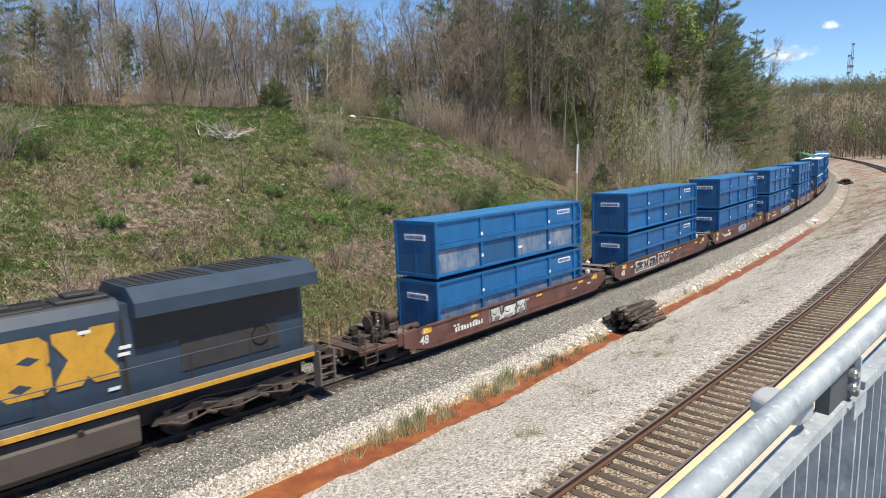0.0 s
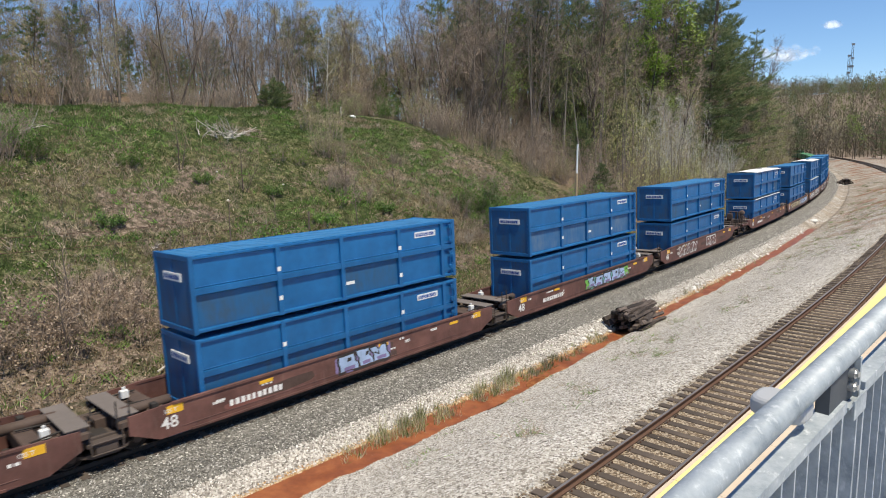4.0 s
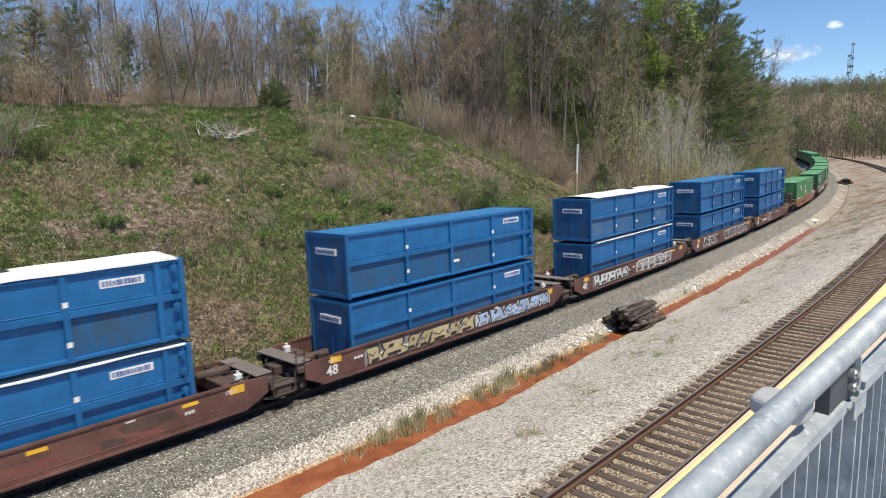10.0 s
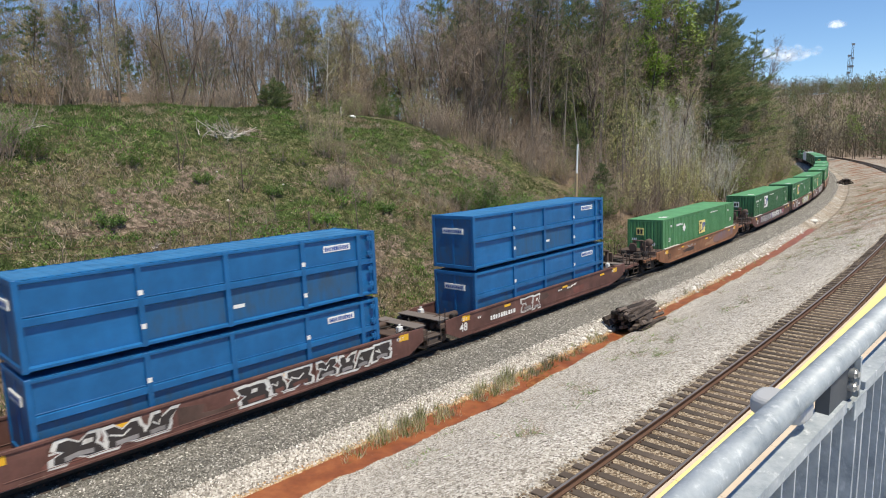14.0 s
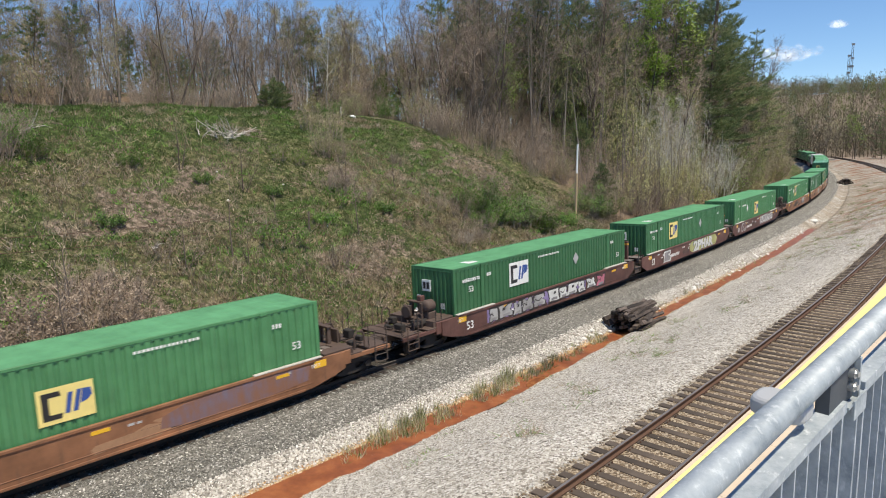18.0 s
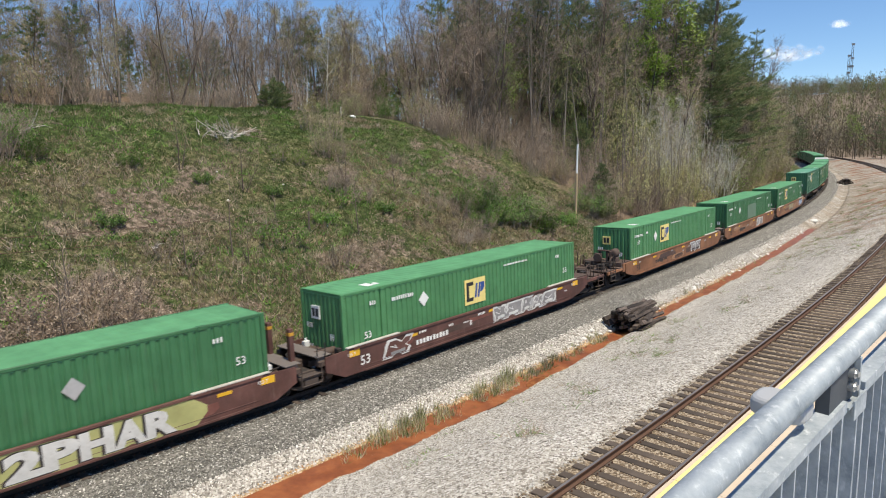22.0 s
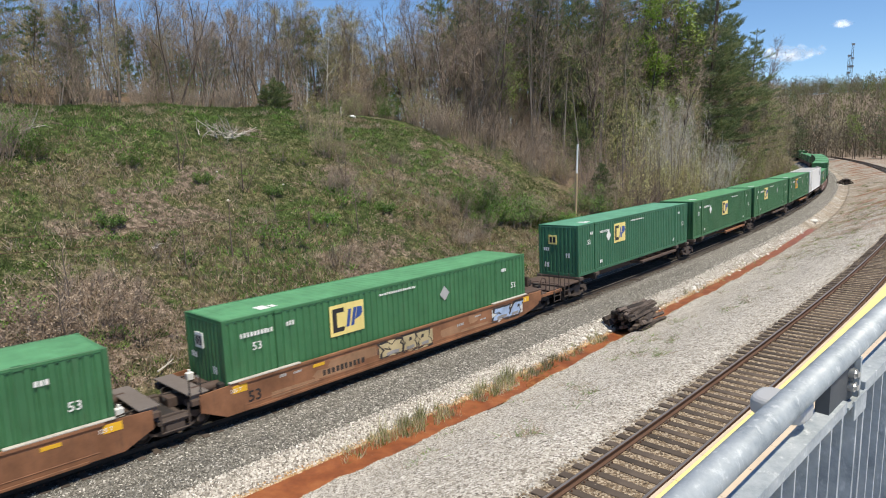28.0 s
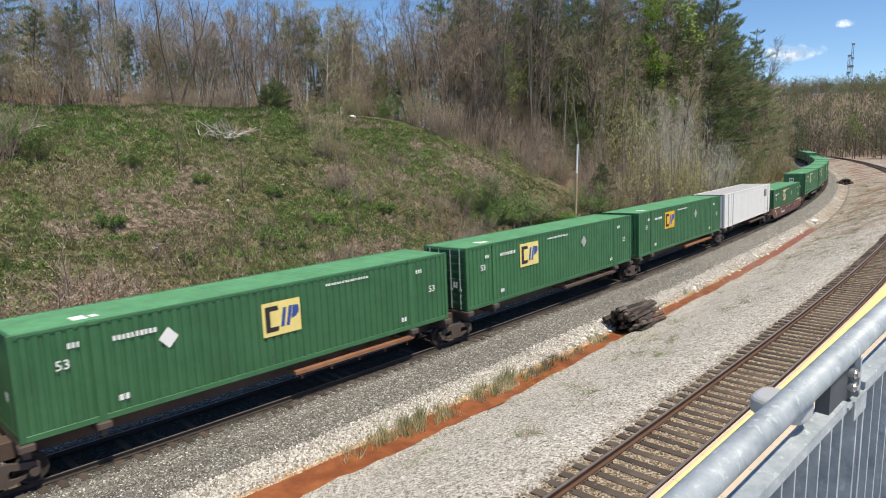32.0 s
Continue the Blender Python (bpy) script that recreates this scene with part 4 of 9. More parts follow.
    if sheeted:
        f = Form()
        nx, ny = 24, 6
        v = []
        for i in range(nx + 1):
            for j in range(ny + 1):
                x, y = x0 + 0.62 + (BL - 0.8) * i / nx, -BW + 0.06 + (2 * BW - 0.12) * j / ny
                v.append((x, y, BH + 0.01 + (0.10 if upper else 0.03) * math.sin(math.pi * j / ny) + (0.05 if upper else 0.02) * noise.noise((x * 0.9, y * 1.3, seed))))
        f.add(v, [(i * (ny + 1) + j, (i + 1) * (ny + 1) + j, (i + 1) * (ny + 1) + j + 1, i * (ny + 1) + j + 1) for i in range(nx) for j in range(ny)])
        if upper:
            part("vent", Form().box(1.2, 1.75, -0.3, 0.1, z + BH + 0.1, z + BH + 0.17, 0.01), BLACK, ob, "dark vent in the tarpaulin")
        g = Form()
        for i in range(nx + 1):
            xa = x0 + 0.62 + (BL - 0.8) * i / nx
            drop = max(0.004, 0.02 + 0.05 * noise.noise((xa * 0.8, seed, 3.0)))
            g.v.extend([(xa, -BW - 0.036, z + BH - drop), (xa, -BW - 0.034, z + BH + 0.02), (xa, -BW + 0.08, z + BH + 0.022)])
        for i in range(nx):
            g.f.extend([(3 * i, 3 * i + 3, 3 * i + 4, 3 * i + 1), (3 * i + 1, 3 * i + 4, 3 * i + 5, 3 * i + 2)])
            g.mi.extend((0, 0))
        part("tarpaulin_hem", g.raw("tarpaulin_hem", SHEET_WHITE), None, ob, "white hem over the top edge")
        part("tarpaulin", f.raw("tarpaulin", SHEET_WHITE, False), None, ob, "white tarpaulin roof").location = (0, 0, z)
    else:
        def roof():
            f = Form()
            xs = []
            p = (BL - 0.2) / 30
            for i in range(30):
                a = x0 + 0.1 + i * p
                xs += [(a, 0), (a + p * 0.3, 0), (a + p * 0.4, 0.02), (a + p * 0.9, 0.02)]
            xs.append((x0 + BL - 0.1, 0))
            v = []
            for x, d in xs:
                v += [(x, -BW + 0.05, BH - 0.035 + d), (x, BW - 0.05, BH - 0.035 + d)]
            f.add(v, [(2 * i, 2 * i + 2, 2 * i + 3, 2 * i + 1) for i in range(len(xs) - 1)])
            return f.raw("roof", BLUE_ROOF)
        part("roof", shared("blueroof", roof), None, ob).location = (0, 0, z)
    ys = -BW - 0.004
    # white plates with worn black marks
    plates = [(9.6, 1.90, 1.2, 0.24)]
    for a, b, w, h in plates:
        pl = part("number_plate", Form().box(x0 + a, x0 + a + w, -BW + 0.068, -BW + 0.092, z + b, z + b + h), WHITE, ob, "white plate with worn marks")
        tagged(part("plate_marking", bars(Form(), x0 + a + 0.06, z + b + 0.04, w - 0.12, h - 0.08, -BW + 0.067, 11, seed), NAVY, pl), kind="stuff")
    pl = part("number_plate", Form().box(x0 - 0.012, x0 + 0.03, -0.65, 0.6, z + 1.62, z + 1.88), WHITE, ob, "white plate with worn marks")
    f = bars(Form(), -0.52, -0.01, 1.1, 0.14, 0, 9, seed + 3)
    mk = tagged(part("plate_marking", f, NAVY, pl), kind="stuff")
    mk.matrix_local = Matrix.Translation((x0 - 0.014, 0, z + 1.69)) @ Matrix.Rotation(-math.pi / 2, 4, "Z")
    for x, zz in ((3.12, 0.55), (3.12, 1.55), (8.68, 1.55), (8.68, 0.45)):
        part("reflector", shared("reflector", lambda: Form().box(-0.07, 0.07, -0.012, -0.004, 0, 0.15).mesh("reflector", WHITE)), None, ob).location = (x0 + x, -BW, z + zz)
    part("reflector", shared("longreflector", lambda: Form().box(0, 0.4, 0.115, 0.131, 0, 0.12).mesh("reflector", WHITE)), None, ob).location = (x0 + 6.0, -BW, z + 0.55)
    return ob


# well cars
def stroke(f, pts, w, y0, y1):
    """A thick painted line through the points (x, z), in one piece."""
    P = [Vector(p) for p in pts]
    L = []
    for i, p in enumerate(P):
        a, b = P[max(0, i - 1)], P[min(len(P) - 1, i + 1)]
        d = (b - a).normalized() if (b - a).length > 1e-5 else Vector((1, 0))
        n = Vector((-d.y, d.x)) * w / 2
        L.append((p + n, p - n))
    v = []
    for a, b in L:
        v += [(a.x, y0, a.y), (b.x, y0, b.y), (b.x, y1, b.y), (a.x, y1, a.y)]
    fs = [(0, 1, 2, 3), tuple(len(v) - 4 + k for k in (3, 2, 1, 0))]
    for i in range(len(L) - 1):
        for j in range(4):
            fs.append((4 * i + j, 4 * i + (j + 1) % 4, 4 * i + 4 + (j + 1) % 4, 4 * i + 4 + j))
    f.add(v, fs)


def car_graffiti(parent, x0, x1, z0, z1, y, tones, seed):
    """Sprayed fat loops with no readable words: a cloud of colour, then each figure with its dark edge, fill and highlight."""
    rng = random.Random(seed)
    h = z1 - z0
    n = max(1, int((x1 - x0) / 0.72))
    step = (x1 - x0) / n
    if n > 1 and not (len(tones) == 2 and tones[1] is BROWN_CAR):
        m = n * 3
        top = [(x0 - 0.1 + (x1 - x0 + 0.2) * k / m, z1 - 0.02 - rng.uniform(0, 0.16)) for k in range(m + 1)]
        low = [(x, z0 + rng.uniform(0, 0.16)) for x, z in reversed(top)]
        part("graffiti", Form().slab(top + low, y - 0.003, y), tones[0], parent, "sprayed cloud of colour")
    fill = tones[1] if len(tones) > 1 else tones[0]
    edge = SPRAY_WHITE if fill in (BROWN_CAR, SPRAY_BLACK, SPRAY_GREY) else SPRAY_BLACK
    glint = tones[2] if len(tones) > 2 else SPRAY_GREY

    def figure(cx, cz, a, b, lean, seed_, k):
        """A blocky slanted outline with notches round cx, cz, k times its size."""
        q = random.Random(seed_)
        left = [(-1, -1), (-1 + q.uniform(0, 0.2), -0.3), (-1 + q.uniform(0.0, 0.55), 0.0), (-1 + q.uniform(0, 0.2), 0.35), (-1 + q.uniform(-0.1, 0.3), 1)]
        top = [(-0.35, 1 + q.uniform(-0.1, 0.1)), (q.uniform(-0.2, 0.2), 1 - q.choice((0.0, 0.0, 0.5))), (0.4, 1 + q.uniform(-0.1, 0.1))]
        right = [(1 + q.uniform(-0.3, 0.1), 1), (1 - q.uniform(0, 0.25), 0.4), (1 - q.uniform(0.0, 0.5), 0.05), (1 - q.uniform(0, 0.1), -0.35), (1 + q.uniform(-0.2, 0.15), -1)]
        low = [(0.35, -1 + q.uniform(-0.1, 0.1)), (q.uniform(-0.2, 0.2), -1 + q.choice((0.0, 0.45, 0.5))), (-0.4, -1 + q.uniform(-0.1, 0.1))]
        return [(cx + a * k * u + lean * b * v, min(z1, max(z0, cz + b * (k * 0.94 + 0.06 * (k > 0.95)) * v))) for u, v in left + top + right + low]
    n = max(1, round((x1 - x0) / 0.95))
    cuts = [0.0] + sorted((k + rng.uniform(-0.26, 0.26)) / n for k in range(1, n)) + [1.0]
    for i in range(n):
        step = (cuts[i + 1] - cuts[i]) * (x1 - x0)
        cx = x0 + (cuts[i] + cuts[i + 1]) / 2 * (x1 - x0)
        b = h * rng.uniform(0.42, 0.5)
        cz = z0 + h * 0.5 + rng.uniform(-0.05, 0.05) * h
        a, lean, sd = step * rng.uniform(0.5, 0.62), rng.uniform(-0.25, 0.55), rng.randint(1, 9999)
        f = Form()
        dy = 0.0012 * (i % 4)
        f.slab(figure(cx, cz, a, b, lean, sd, 1.0), y - 0.0065 - dy, y - 0.003 - dy)
        f.slot = 1
        f.slab(figure(cx, cz, a, b, lean, sd, 0.8), y - 0.012 - dy, y - 0.006 - dy)
        f.slot = 2
        stroke(f, [(cx - a * 0.45 + lean * b * -0.6, cz - b * 0.55), (cx + lean * b * -0.5, cz - b * rng.uniform(0.4, 0.6)), (cx + a * 0.5 - lean * b * 0.5, cz - b * 0.5)], h * 0.16, y - 0.0165 - dy, y - 0.0115 - dy)
        f.slot = 0
        u = rng.uniform(-0.4, 0.4)
        if rng.random() < 0.5:
            stroke(f, [(cx - a * 0.6 + lean * b * 0.3, cz + b * 0.25), (cx - a * 0.1, cz - b * 0.1), (cx + a * u, cz + b * 0.3)], 0.05, y - 0.0165 - dy, y - 0.0115 - dy)
            part("graffiti", f, [edge, fill, glint], parent)
            continue
        f.slab([(cx + a * (u - 0.16), cz + b * 0.12), (cx + a * (u + 0.2), cz + b * 0.16), (cx + a * (u + 0.24), cz + b * 0.48), (cx + a * (u - 0.08), cz + b * 0.5)], y - 0.0165 - dy, y - 0.0115 - dy)
        part("graffiti", f, [edge, fill, glint], parent, "sprayed blocky figure with a dark or pale edge" if i == 0 else "")


def well_side(L, lead, tail):
    """Outline of a well car's side plate; it stays deep towards a coupled end and rises towards a joint."""
    h = L / 2
    rise = [(0.0, 0.66), (0.22, 0.56), (0.85, 0.26)]
    deep = [(0.0, 0.62), (0.5, 0.46), (1.5, 0.26)]
    a, b = (deep if lead else rise), (deep if tail else rise)
    return [(-h, a[0][1]), (-h, 1.22), (-h + 1.3, 1.27), (h - 1.3, 1.27), (h, 1.22), (h, b[0][1]), (h - b[1][0], b[1][1]), (h - b[2][0], b[2][1]), (-h + a[2][0], a[2][1]), (-h + a[1][0], a[1][1])]


def well_car(c, length, well, colour, size_mark, group, end_lead, end_tail, seed, tags=(), label="", unit=None):
    """One unit of a well car. length: over its pivots; well: length of the trough."""
    rng = random.Random(seed)
    half = length / 2
    car = moving("well_car", c, half - 0.2, label, "railway car", group)
    k = "%s%.1f" % (colour.name, length)
    SL = length - 1.3
    for sgn in (-1, 1):
        ends = (end_lead, end_tail) if sgn < 0 else (end_tail, end_lead)

        def side():
            return Form().slab(well_side(SL, *ends), -0.03, 0.03).mesh("side_plate", colour)
        p = part("side_plate", shared("side%s%d%d" % (k, ends[0], ends[1]), side), None, car)
        p.location = (0, sgn * 1.40, 0)
        if sgn > 0:
            p.rotation_euler = (0, 0, math.pi)
        for nm, cut, ya, za, zb in (("top_chord", 1.3, -0.07, 1.2, 1.285), ("bottom_sill", 1.8, -0.06, 0.24, 0.32), ("side_crease", 1.5, -0.044, 0.45, 0.475)):
            part(nm, shared(nm + k, lambda: Form().box(-SL / 2 + cut, SL / 2 - cut, ya, 0.05, za, zb, 0.006).mesh(nm, colour)), None, p)
    for i in range(6):
        part("cross_bearer", shared("bearer", lambda: Form().box(-0.2, 0.2, -1.36, 1.36, 0.26, 0.36, 0.01).mesh("cross_bearer", STEEL_DARK)), None, car).location = (-well / 2 + 0.3 + i * (well - 0.6) / 5, 0, 0)

    def deck():
        f = Form()
        f.box(0.0, 1.25, -0.34, 0.34, 0.72, 1.04, 0.02)
        f.box(-0.55, -0.05, -1.38, 1.38, 0.66, 1.08, 0.03)
        f.box(-0.05, 0.95, -1.38, -1.08, 0.92, 1.10, 0.015)
        f.box(-0.05, 0.95, 1.08, 1.38, 0.92, 1.10, 0.015)
        f.box(0.30, 0.5, -1.2, 1.2, 0.9, 1.06, 0.02)
        for y in (-0.7, 0.7):
            f.box(-0.5, 0.9, y - 0.05, y + 0.05, 0.8, 1.02, 0.012)
        return f.mesh("end_deck", [DECK_BROWN])

    def walkway():
        f = Form().box(0.35, 0.98, -1.30, 1.30, 1.24, 1.28, 0.006)
        for y in (-1.2, 0.0, 1.2):
            f.box(0.45, 0.9, y - 0.04, y + 0.04, 1.0, 1.24)
        return f.mesh("walkway", TANK)
    for sgn in (-1, 1):
        e = part("end_deck", shared("deck", deck), None, car, "rusty end platform")
        e.matrix_local = Matrix.Translation((sgn * (half - 1.35), 0, 0)) @ Matrix.Rotation(0 if sgn > 0 else math.pi, 4, "Z")
        part("walkway", shared("walkway", walkway), None, e, "pale crosswise walkway plate")
        part("brake_pipe", shared("endpipe", lambda: Form().pipe([(-0.4, -1.0, 1.16), (0.4, -0.9, 1.2), (1.1, -0.5, 1.1), (1.3, 0.2, 0.95)], 0.03).mesh("brake_pipe", BOGIE_DARK)), None, e)
        part("brake_pipe", shared("endpipe2", lambda: Form().pipe([(-0.5, 0.3, 1.15), (0.5, 0.1, 1.16), (1.25, -0.2, 1.0)], 0.035).mesh("brake_pipe", BOGIE_DARK)), None, e)
        part("gear_box", shared("gearbox", lambda: Form().box(-0.3, -0.1, 0.9, 1.15, 1.08, 1.3, 0.02).mesh("gear_box", BOGIE_DARK)), None, e)
        for hx in (0.6, 0.95):
            part("stanchion", shared("stanchion", lambda: Form().rod((0, 0, 1.1), (0, 0, 1.75), 0.022, n=6).mesh("stanchion", BOGIE_DARK)), None, e).location = (hx, 1.3, 0)
        t = part("brake_cylinder", shared("tank", lambda: Form().lathe([(-0.75, 0.06), (-0.72, 0.16), (0.72, 0.16), (0.75, 0.06)], "x", 12).mesh("brake_cylinder", DECK_BROWN, False)), None, e)
        t.location = (-0.1, 0.65, 1.14)
        t = part("valve", shared("valve", lambda: Form().box(-0.12, 0.12, -0.1, 0.1, 0, 0.26, 0.02).rod((0, 0, 0.26), (0, 0, 0.36), 0.05, n=8).mesh("valve", WHITE)), None, e, "pale valve box")
        t.location = (0.0, -0.75, 1.08)
    # ends with a coupler carry steps, posts and the hand brake
    for sgn, coupled in ((-1, end_lead), (1, end_tail)):
        if coupled:
            end = new("coupler_end")
            end.parent = car
            end.matrix_local = Matrix.Translation((sgn * (half + 0.0), 0, 0)) @ Matrix.Rotation(0 if sgn > 0 else math.pi, 4, "Z")
            for nm, box_ in (("end_platform", (-0.75, 0.2, -1.36, 1.36, 1.0, 1.06, 0.012)), ("end_step_plate", (0.62, 1.6, -1.25, 1.25, 1.0, 1.05, 0.012)), ("draft_sill", (-0.3, 1.7, -0.3, 0.3, 0.66, 0.98, 0.02)),
                             ("cross_beam", (0.3, 0.46, -1.25, 1.25, 0.86, 1.0, 0.02)), ("side_sill", (-0.75, 1.62, -1.36, -1.24, 0.84, 1.0, 0.015)), ("side_sill", (-0.75, 1.62, 1.24, 1.36, 0.84, 1.0, 0.015))):
                part(nm, shared("endbox%s%.2f%.2f%s" % (nm, box_[0], box_[2], colour.name), lambda: Form().box(*box_).mesh(nm, colour if nm == "side_sill" else DECK_BROWN)), None, end)
            if size_mark == "53":
                def plate_():
                    f = Form()
                    for xa, xb, ya, yb in ((-1.5, -1.12, -1.34, 1.34), (-0.72, -0.2, -1.34, 1.34), (-1.12, -0.72, -1.34, -0.75), (-1.12, -0.72, -0.25, 0.25), (-1.12, -0.72, 0.75, 1.34)):
                        f.box(xa, xb, ya, yb, 1.285, 1.32)
                    for yy in (-1.3, -0.2, 0.2, 1.3):
                        f.box(-1.45, -0.25, yy - 0.03, yy + 0.03, 1.06, 1.285)
                    f.box(-0.24, -0.2, -1.34, 1.34, 1.06, 1.285)
                    return f.mesh("deck_plate", DECK_BROWN)
                part("deck_plate", shared("deckplate", plate_), None, end, "dull brown deck plate with cut-outs")
            if size_mark == "53" and colour is BROWN_CAR and sgn < 0:
                part("tall_post", shared("tallpost", lambda: Form().box(-0.78, -0.5, 0.1, 0.34, 1.3, 2.25, 0.02).mesh("tall_post", BROWN_CAR)), None, end, "tall brown guide post")
            for yy in (-1.295, 1.295):
                part("side_cabinet", shared("sidecab" + colour.name, lambda: Form().box(-1.5, -0.35, -0.095, 0.095, 0.72, 1.25, 0.02).mesh("side_cabinet", colour)), None, end).location = (0, yy, 0)
            part("brake_rod", shared("rods", lambda: Form().pipe([(-0.6, -0.95, 0.78), (0.2, -1.05, 0.62), (0.9, -0.6, 0.7)], 0.028).pipe([(-0.4, 0.5, 0.7), (0.6, 0.7, 0.62), (1.2, 0.2, 0.72)], 0.028).pipe([(0.25, -1.3, 0.9), (0.25, 1.3, 0.9)], 0.03).pipe([(0.8, -1.25, 0.66), (0.8, 1.25, 0.66)], 0.026).mesh("brake_rod", BOGIE)), None, end)
            part("hose", shared("hose", lambda: Form().pipe([(1.2, 0.45, 0.75), (1.4, 0.5, 0.45), (1.75, 0.45, 0.38), (2.0, 0.3, 0.6)], 0.032).mesh("hose", BOGIE_DARK)), None, end)
            part("reservoir", shared("gear1", lambda: Form().lathe([(-0.5, 0.05), (-0.46, 0.15), (0.34, 0.15), (0.38, 0.05)], "x", 10, (0.1, 0.75, 1.22)).mesh("reservoir", BOGIE_DARK)), None, end)
            part("air_pipe", shared("gear2", lambda: Form().pipe([(-0.2, -0.9, 1.1), (0.5, -0.7, 1.2), (1.0, -0.4, 1.0), (1.3, -0.3, 0.7)], 0.03).mesh("air_pipe", BOGIE_DARK)), None, end)
            part("air_pipe", shared("gear3", lambda: Form().pipe([(-0.3, 0.2, 1.12), (0.7, 0.3, 1.12), (1.25, 0.5, 0.8)], 0.03).mesh("air_pipe", BOGIE_DARK)), None, end)
            part("valve_box", shared("gear4", lambda: Form().box(0.05, 0.35, -0.9, -0.6, 1.06, 1.34, 0.03).mesh("valve_box", BOGIE_DARK)), None, end)
            part("lever_box", shared("gear5", lambda: Form().box(-0.25, 0.0, 0.1, 0.4, 1.06, 1.26, 0.02).mesh("lever_box", BOGIE_DARK)), None, end)
            for gx, gy in ((1.55, -1.22), (0.65, -1.22), (1.55, 1.22), (0.65, 1.22)):
                part("stanchion", shared("gear6", lambda: Form().rod((0, 0, 1.0), (0, 0, 1.95), 0.02, n=6).mesh("stanchion", BOGIE_DARK)), None, end).location = (gx, gy, 0)

            def ladder():
                f = Form()
                for x in (-0.3, 0.3):
                    f.rod((x, 0, 0.42), (x, 0, 1.75), 0.022, n=6)
                for zz in (0.44, 0.72, 1.0):
                    f.rod((-0.3, 0, zz), (0.3, 0, zz), 0.02, n=6)
                return f.mesh("ladder", BOGIE if colour is not BROWN_CAR else DECK_BROWN)
            for y in (-1.42, 1.42):
                l = part("ladder", shared("ladder" + colour.name, ladder), None, end)
                l.location = (1.1, y, 0)
            part("coupler", shared("coupler", lambda: Form().box(1.4, 1.85, -0.1, 0.1, 0.78, 1.0, 0.02).box(1.75, 2.05, -0.17, 0.15, 0.74, 1.04, 0.04).mesh("coupler", BOGIE)), None, end)
            part("hand_brake", shared("brake", lambda: Form().box(-0.28, -0.2, -0.5, 0.0, 1.1, 1.85, 0.02).lathe([(-0.18, 0.27), (-0.15, 0.3), (-0.12, 0.27)], "x", 14, (0, -0.25, 1.55)).box(-0.4, -0.3, 0.45, 0.6, 1.1, 2.0, 0.02).mesh("hand_brake", DECK_BROWN)), None, end)
            part("brake_stand", shared("bstand", lambda: Form().box(-0.62, -0.46, 0.15, 0.31, 1.3, 2.0, 0.015).box(-0.62, -0.46, -0.35, -0.19, 1.3, 1.95, 0.015).box(-0.66, -0.42, -0.4, 0.36, 1.95, 2.02, 0.012).box(-0.9, -0.4, 0.5, 0.9, 1.3, 1.62, 0.03).mesh("brake_stand", DECK_BROWN)), None, end, "brown upright stand of the hand brake")
            part("brake_drum", shared("bdrum", lambda: Form().lathe([(-0.3, 0.08), (-0.28, 0.24), (-0.2, 0.26), (0.12, 0.26), (0.2, 0.24), (0.22, 0.08)], "x", 14, (-0.55, 0.7, 1.88)).mesh("brake_drum", DECK_BROWN, False)), None, end, "round rusty winding drum")
            for gy in (-1.05, 0.95):
                part("bent_guard", shared("bguard", lambda: Form().pipe([(0.1, 0, 1.05), (0.1, 0, 1.6), (0.25, 0, 1.75), (0.5, 0, 1.7), (0.58, 0, 1.5), (0.58, 0, 1.05)], 0.035).mesh("bent_guard", DECK_BROWN)), None, end).location = (0, gy, 0)
            part("chain_box", shared("chainbox", lambda: Form().box(0.9, 1.2, 0.35, 0.8, 1.05, 1.4, 0.03).box(0.95, 1.15, -0.3, 0.1, 1.05, 1.25, 0.02).mesh("chain_box", BOGIE_DARK)), None, end)
            part("cross_pipe", shared("cpipe", lambda: Form().pipe([(1.45, -1.2, 1.25), (1.45, 1.2, 1.25)], 0.02).pipe([(1.45, -1.2, 1.05), (1.45, -1.2, 1.25)], 0.02).pipe([(1.45, 1.2, 1.05), (1.45, 1.2, 1.25)], 0.02).mesh("cross_pipe", DECK_BROWN)), None, end)
            bogie(car, sgn * (half - 0.25))
        elif sgn > 0:
            bogie(car, sgn * half, BOGIE)
            for gy in (-0.85, 0.6) if size_mark == "53" and colour is BROWN_CAR else ():
                gp = part("guide_post", shared("guide", lambda: Form().box(-0.09, 0.09, -0.1, 0.1, 0.9, 2.45, 0.015).box(-0.16, 0.16, -0.16, 0.16, 0.9, 1.02, 0.02).mesh("guide_post", BROWN_CAR)), None, car, "upright brown guide post")
                gp.location = (half - 0.45, gy, 0)
                part("post_band", shared("guideband", lambda: Form().box(-0.095, 0.095, -0.105, 0.105, 2.2, 2.32).mesh("post_band", LOCO_YELLOW)), None, gp)
            part("pivot_frame", shared("pivot", lambda: Form().box(-0.5, 0.5, -1.36, -0.8, 0.62, 0.74, 0.02).box(-0.5, 0.5, 0.8, 1.36, 0.62, 0.74, 0.02).pipe([(-0.42, -1.4, 1.1), (-0.42, -1.4, 0.4), (0.42, -1.4, 0.4), (0.42, -1.4, 1.1)], 0.025).pipe([(-0.42, -1.4, 0.72), (0.42, -1.4, 0.72)], 0.022).box(-0.3, 0.3, -1.36, -1.24, 0.35, 0.64, 0.03).box(-0.4, 0.4, -0.9, 0.9, 0.63, 0.73, 0.02).mesh("pivot_frame", BOGIE)), None, car).location = (half, 0, 0)
    ys = -1.432
    hs = SL / 2
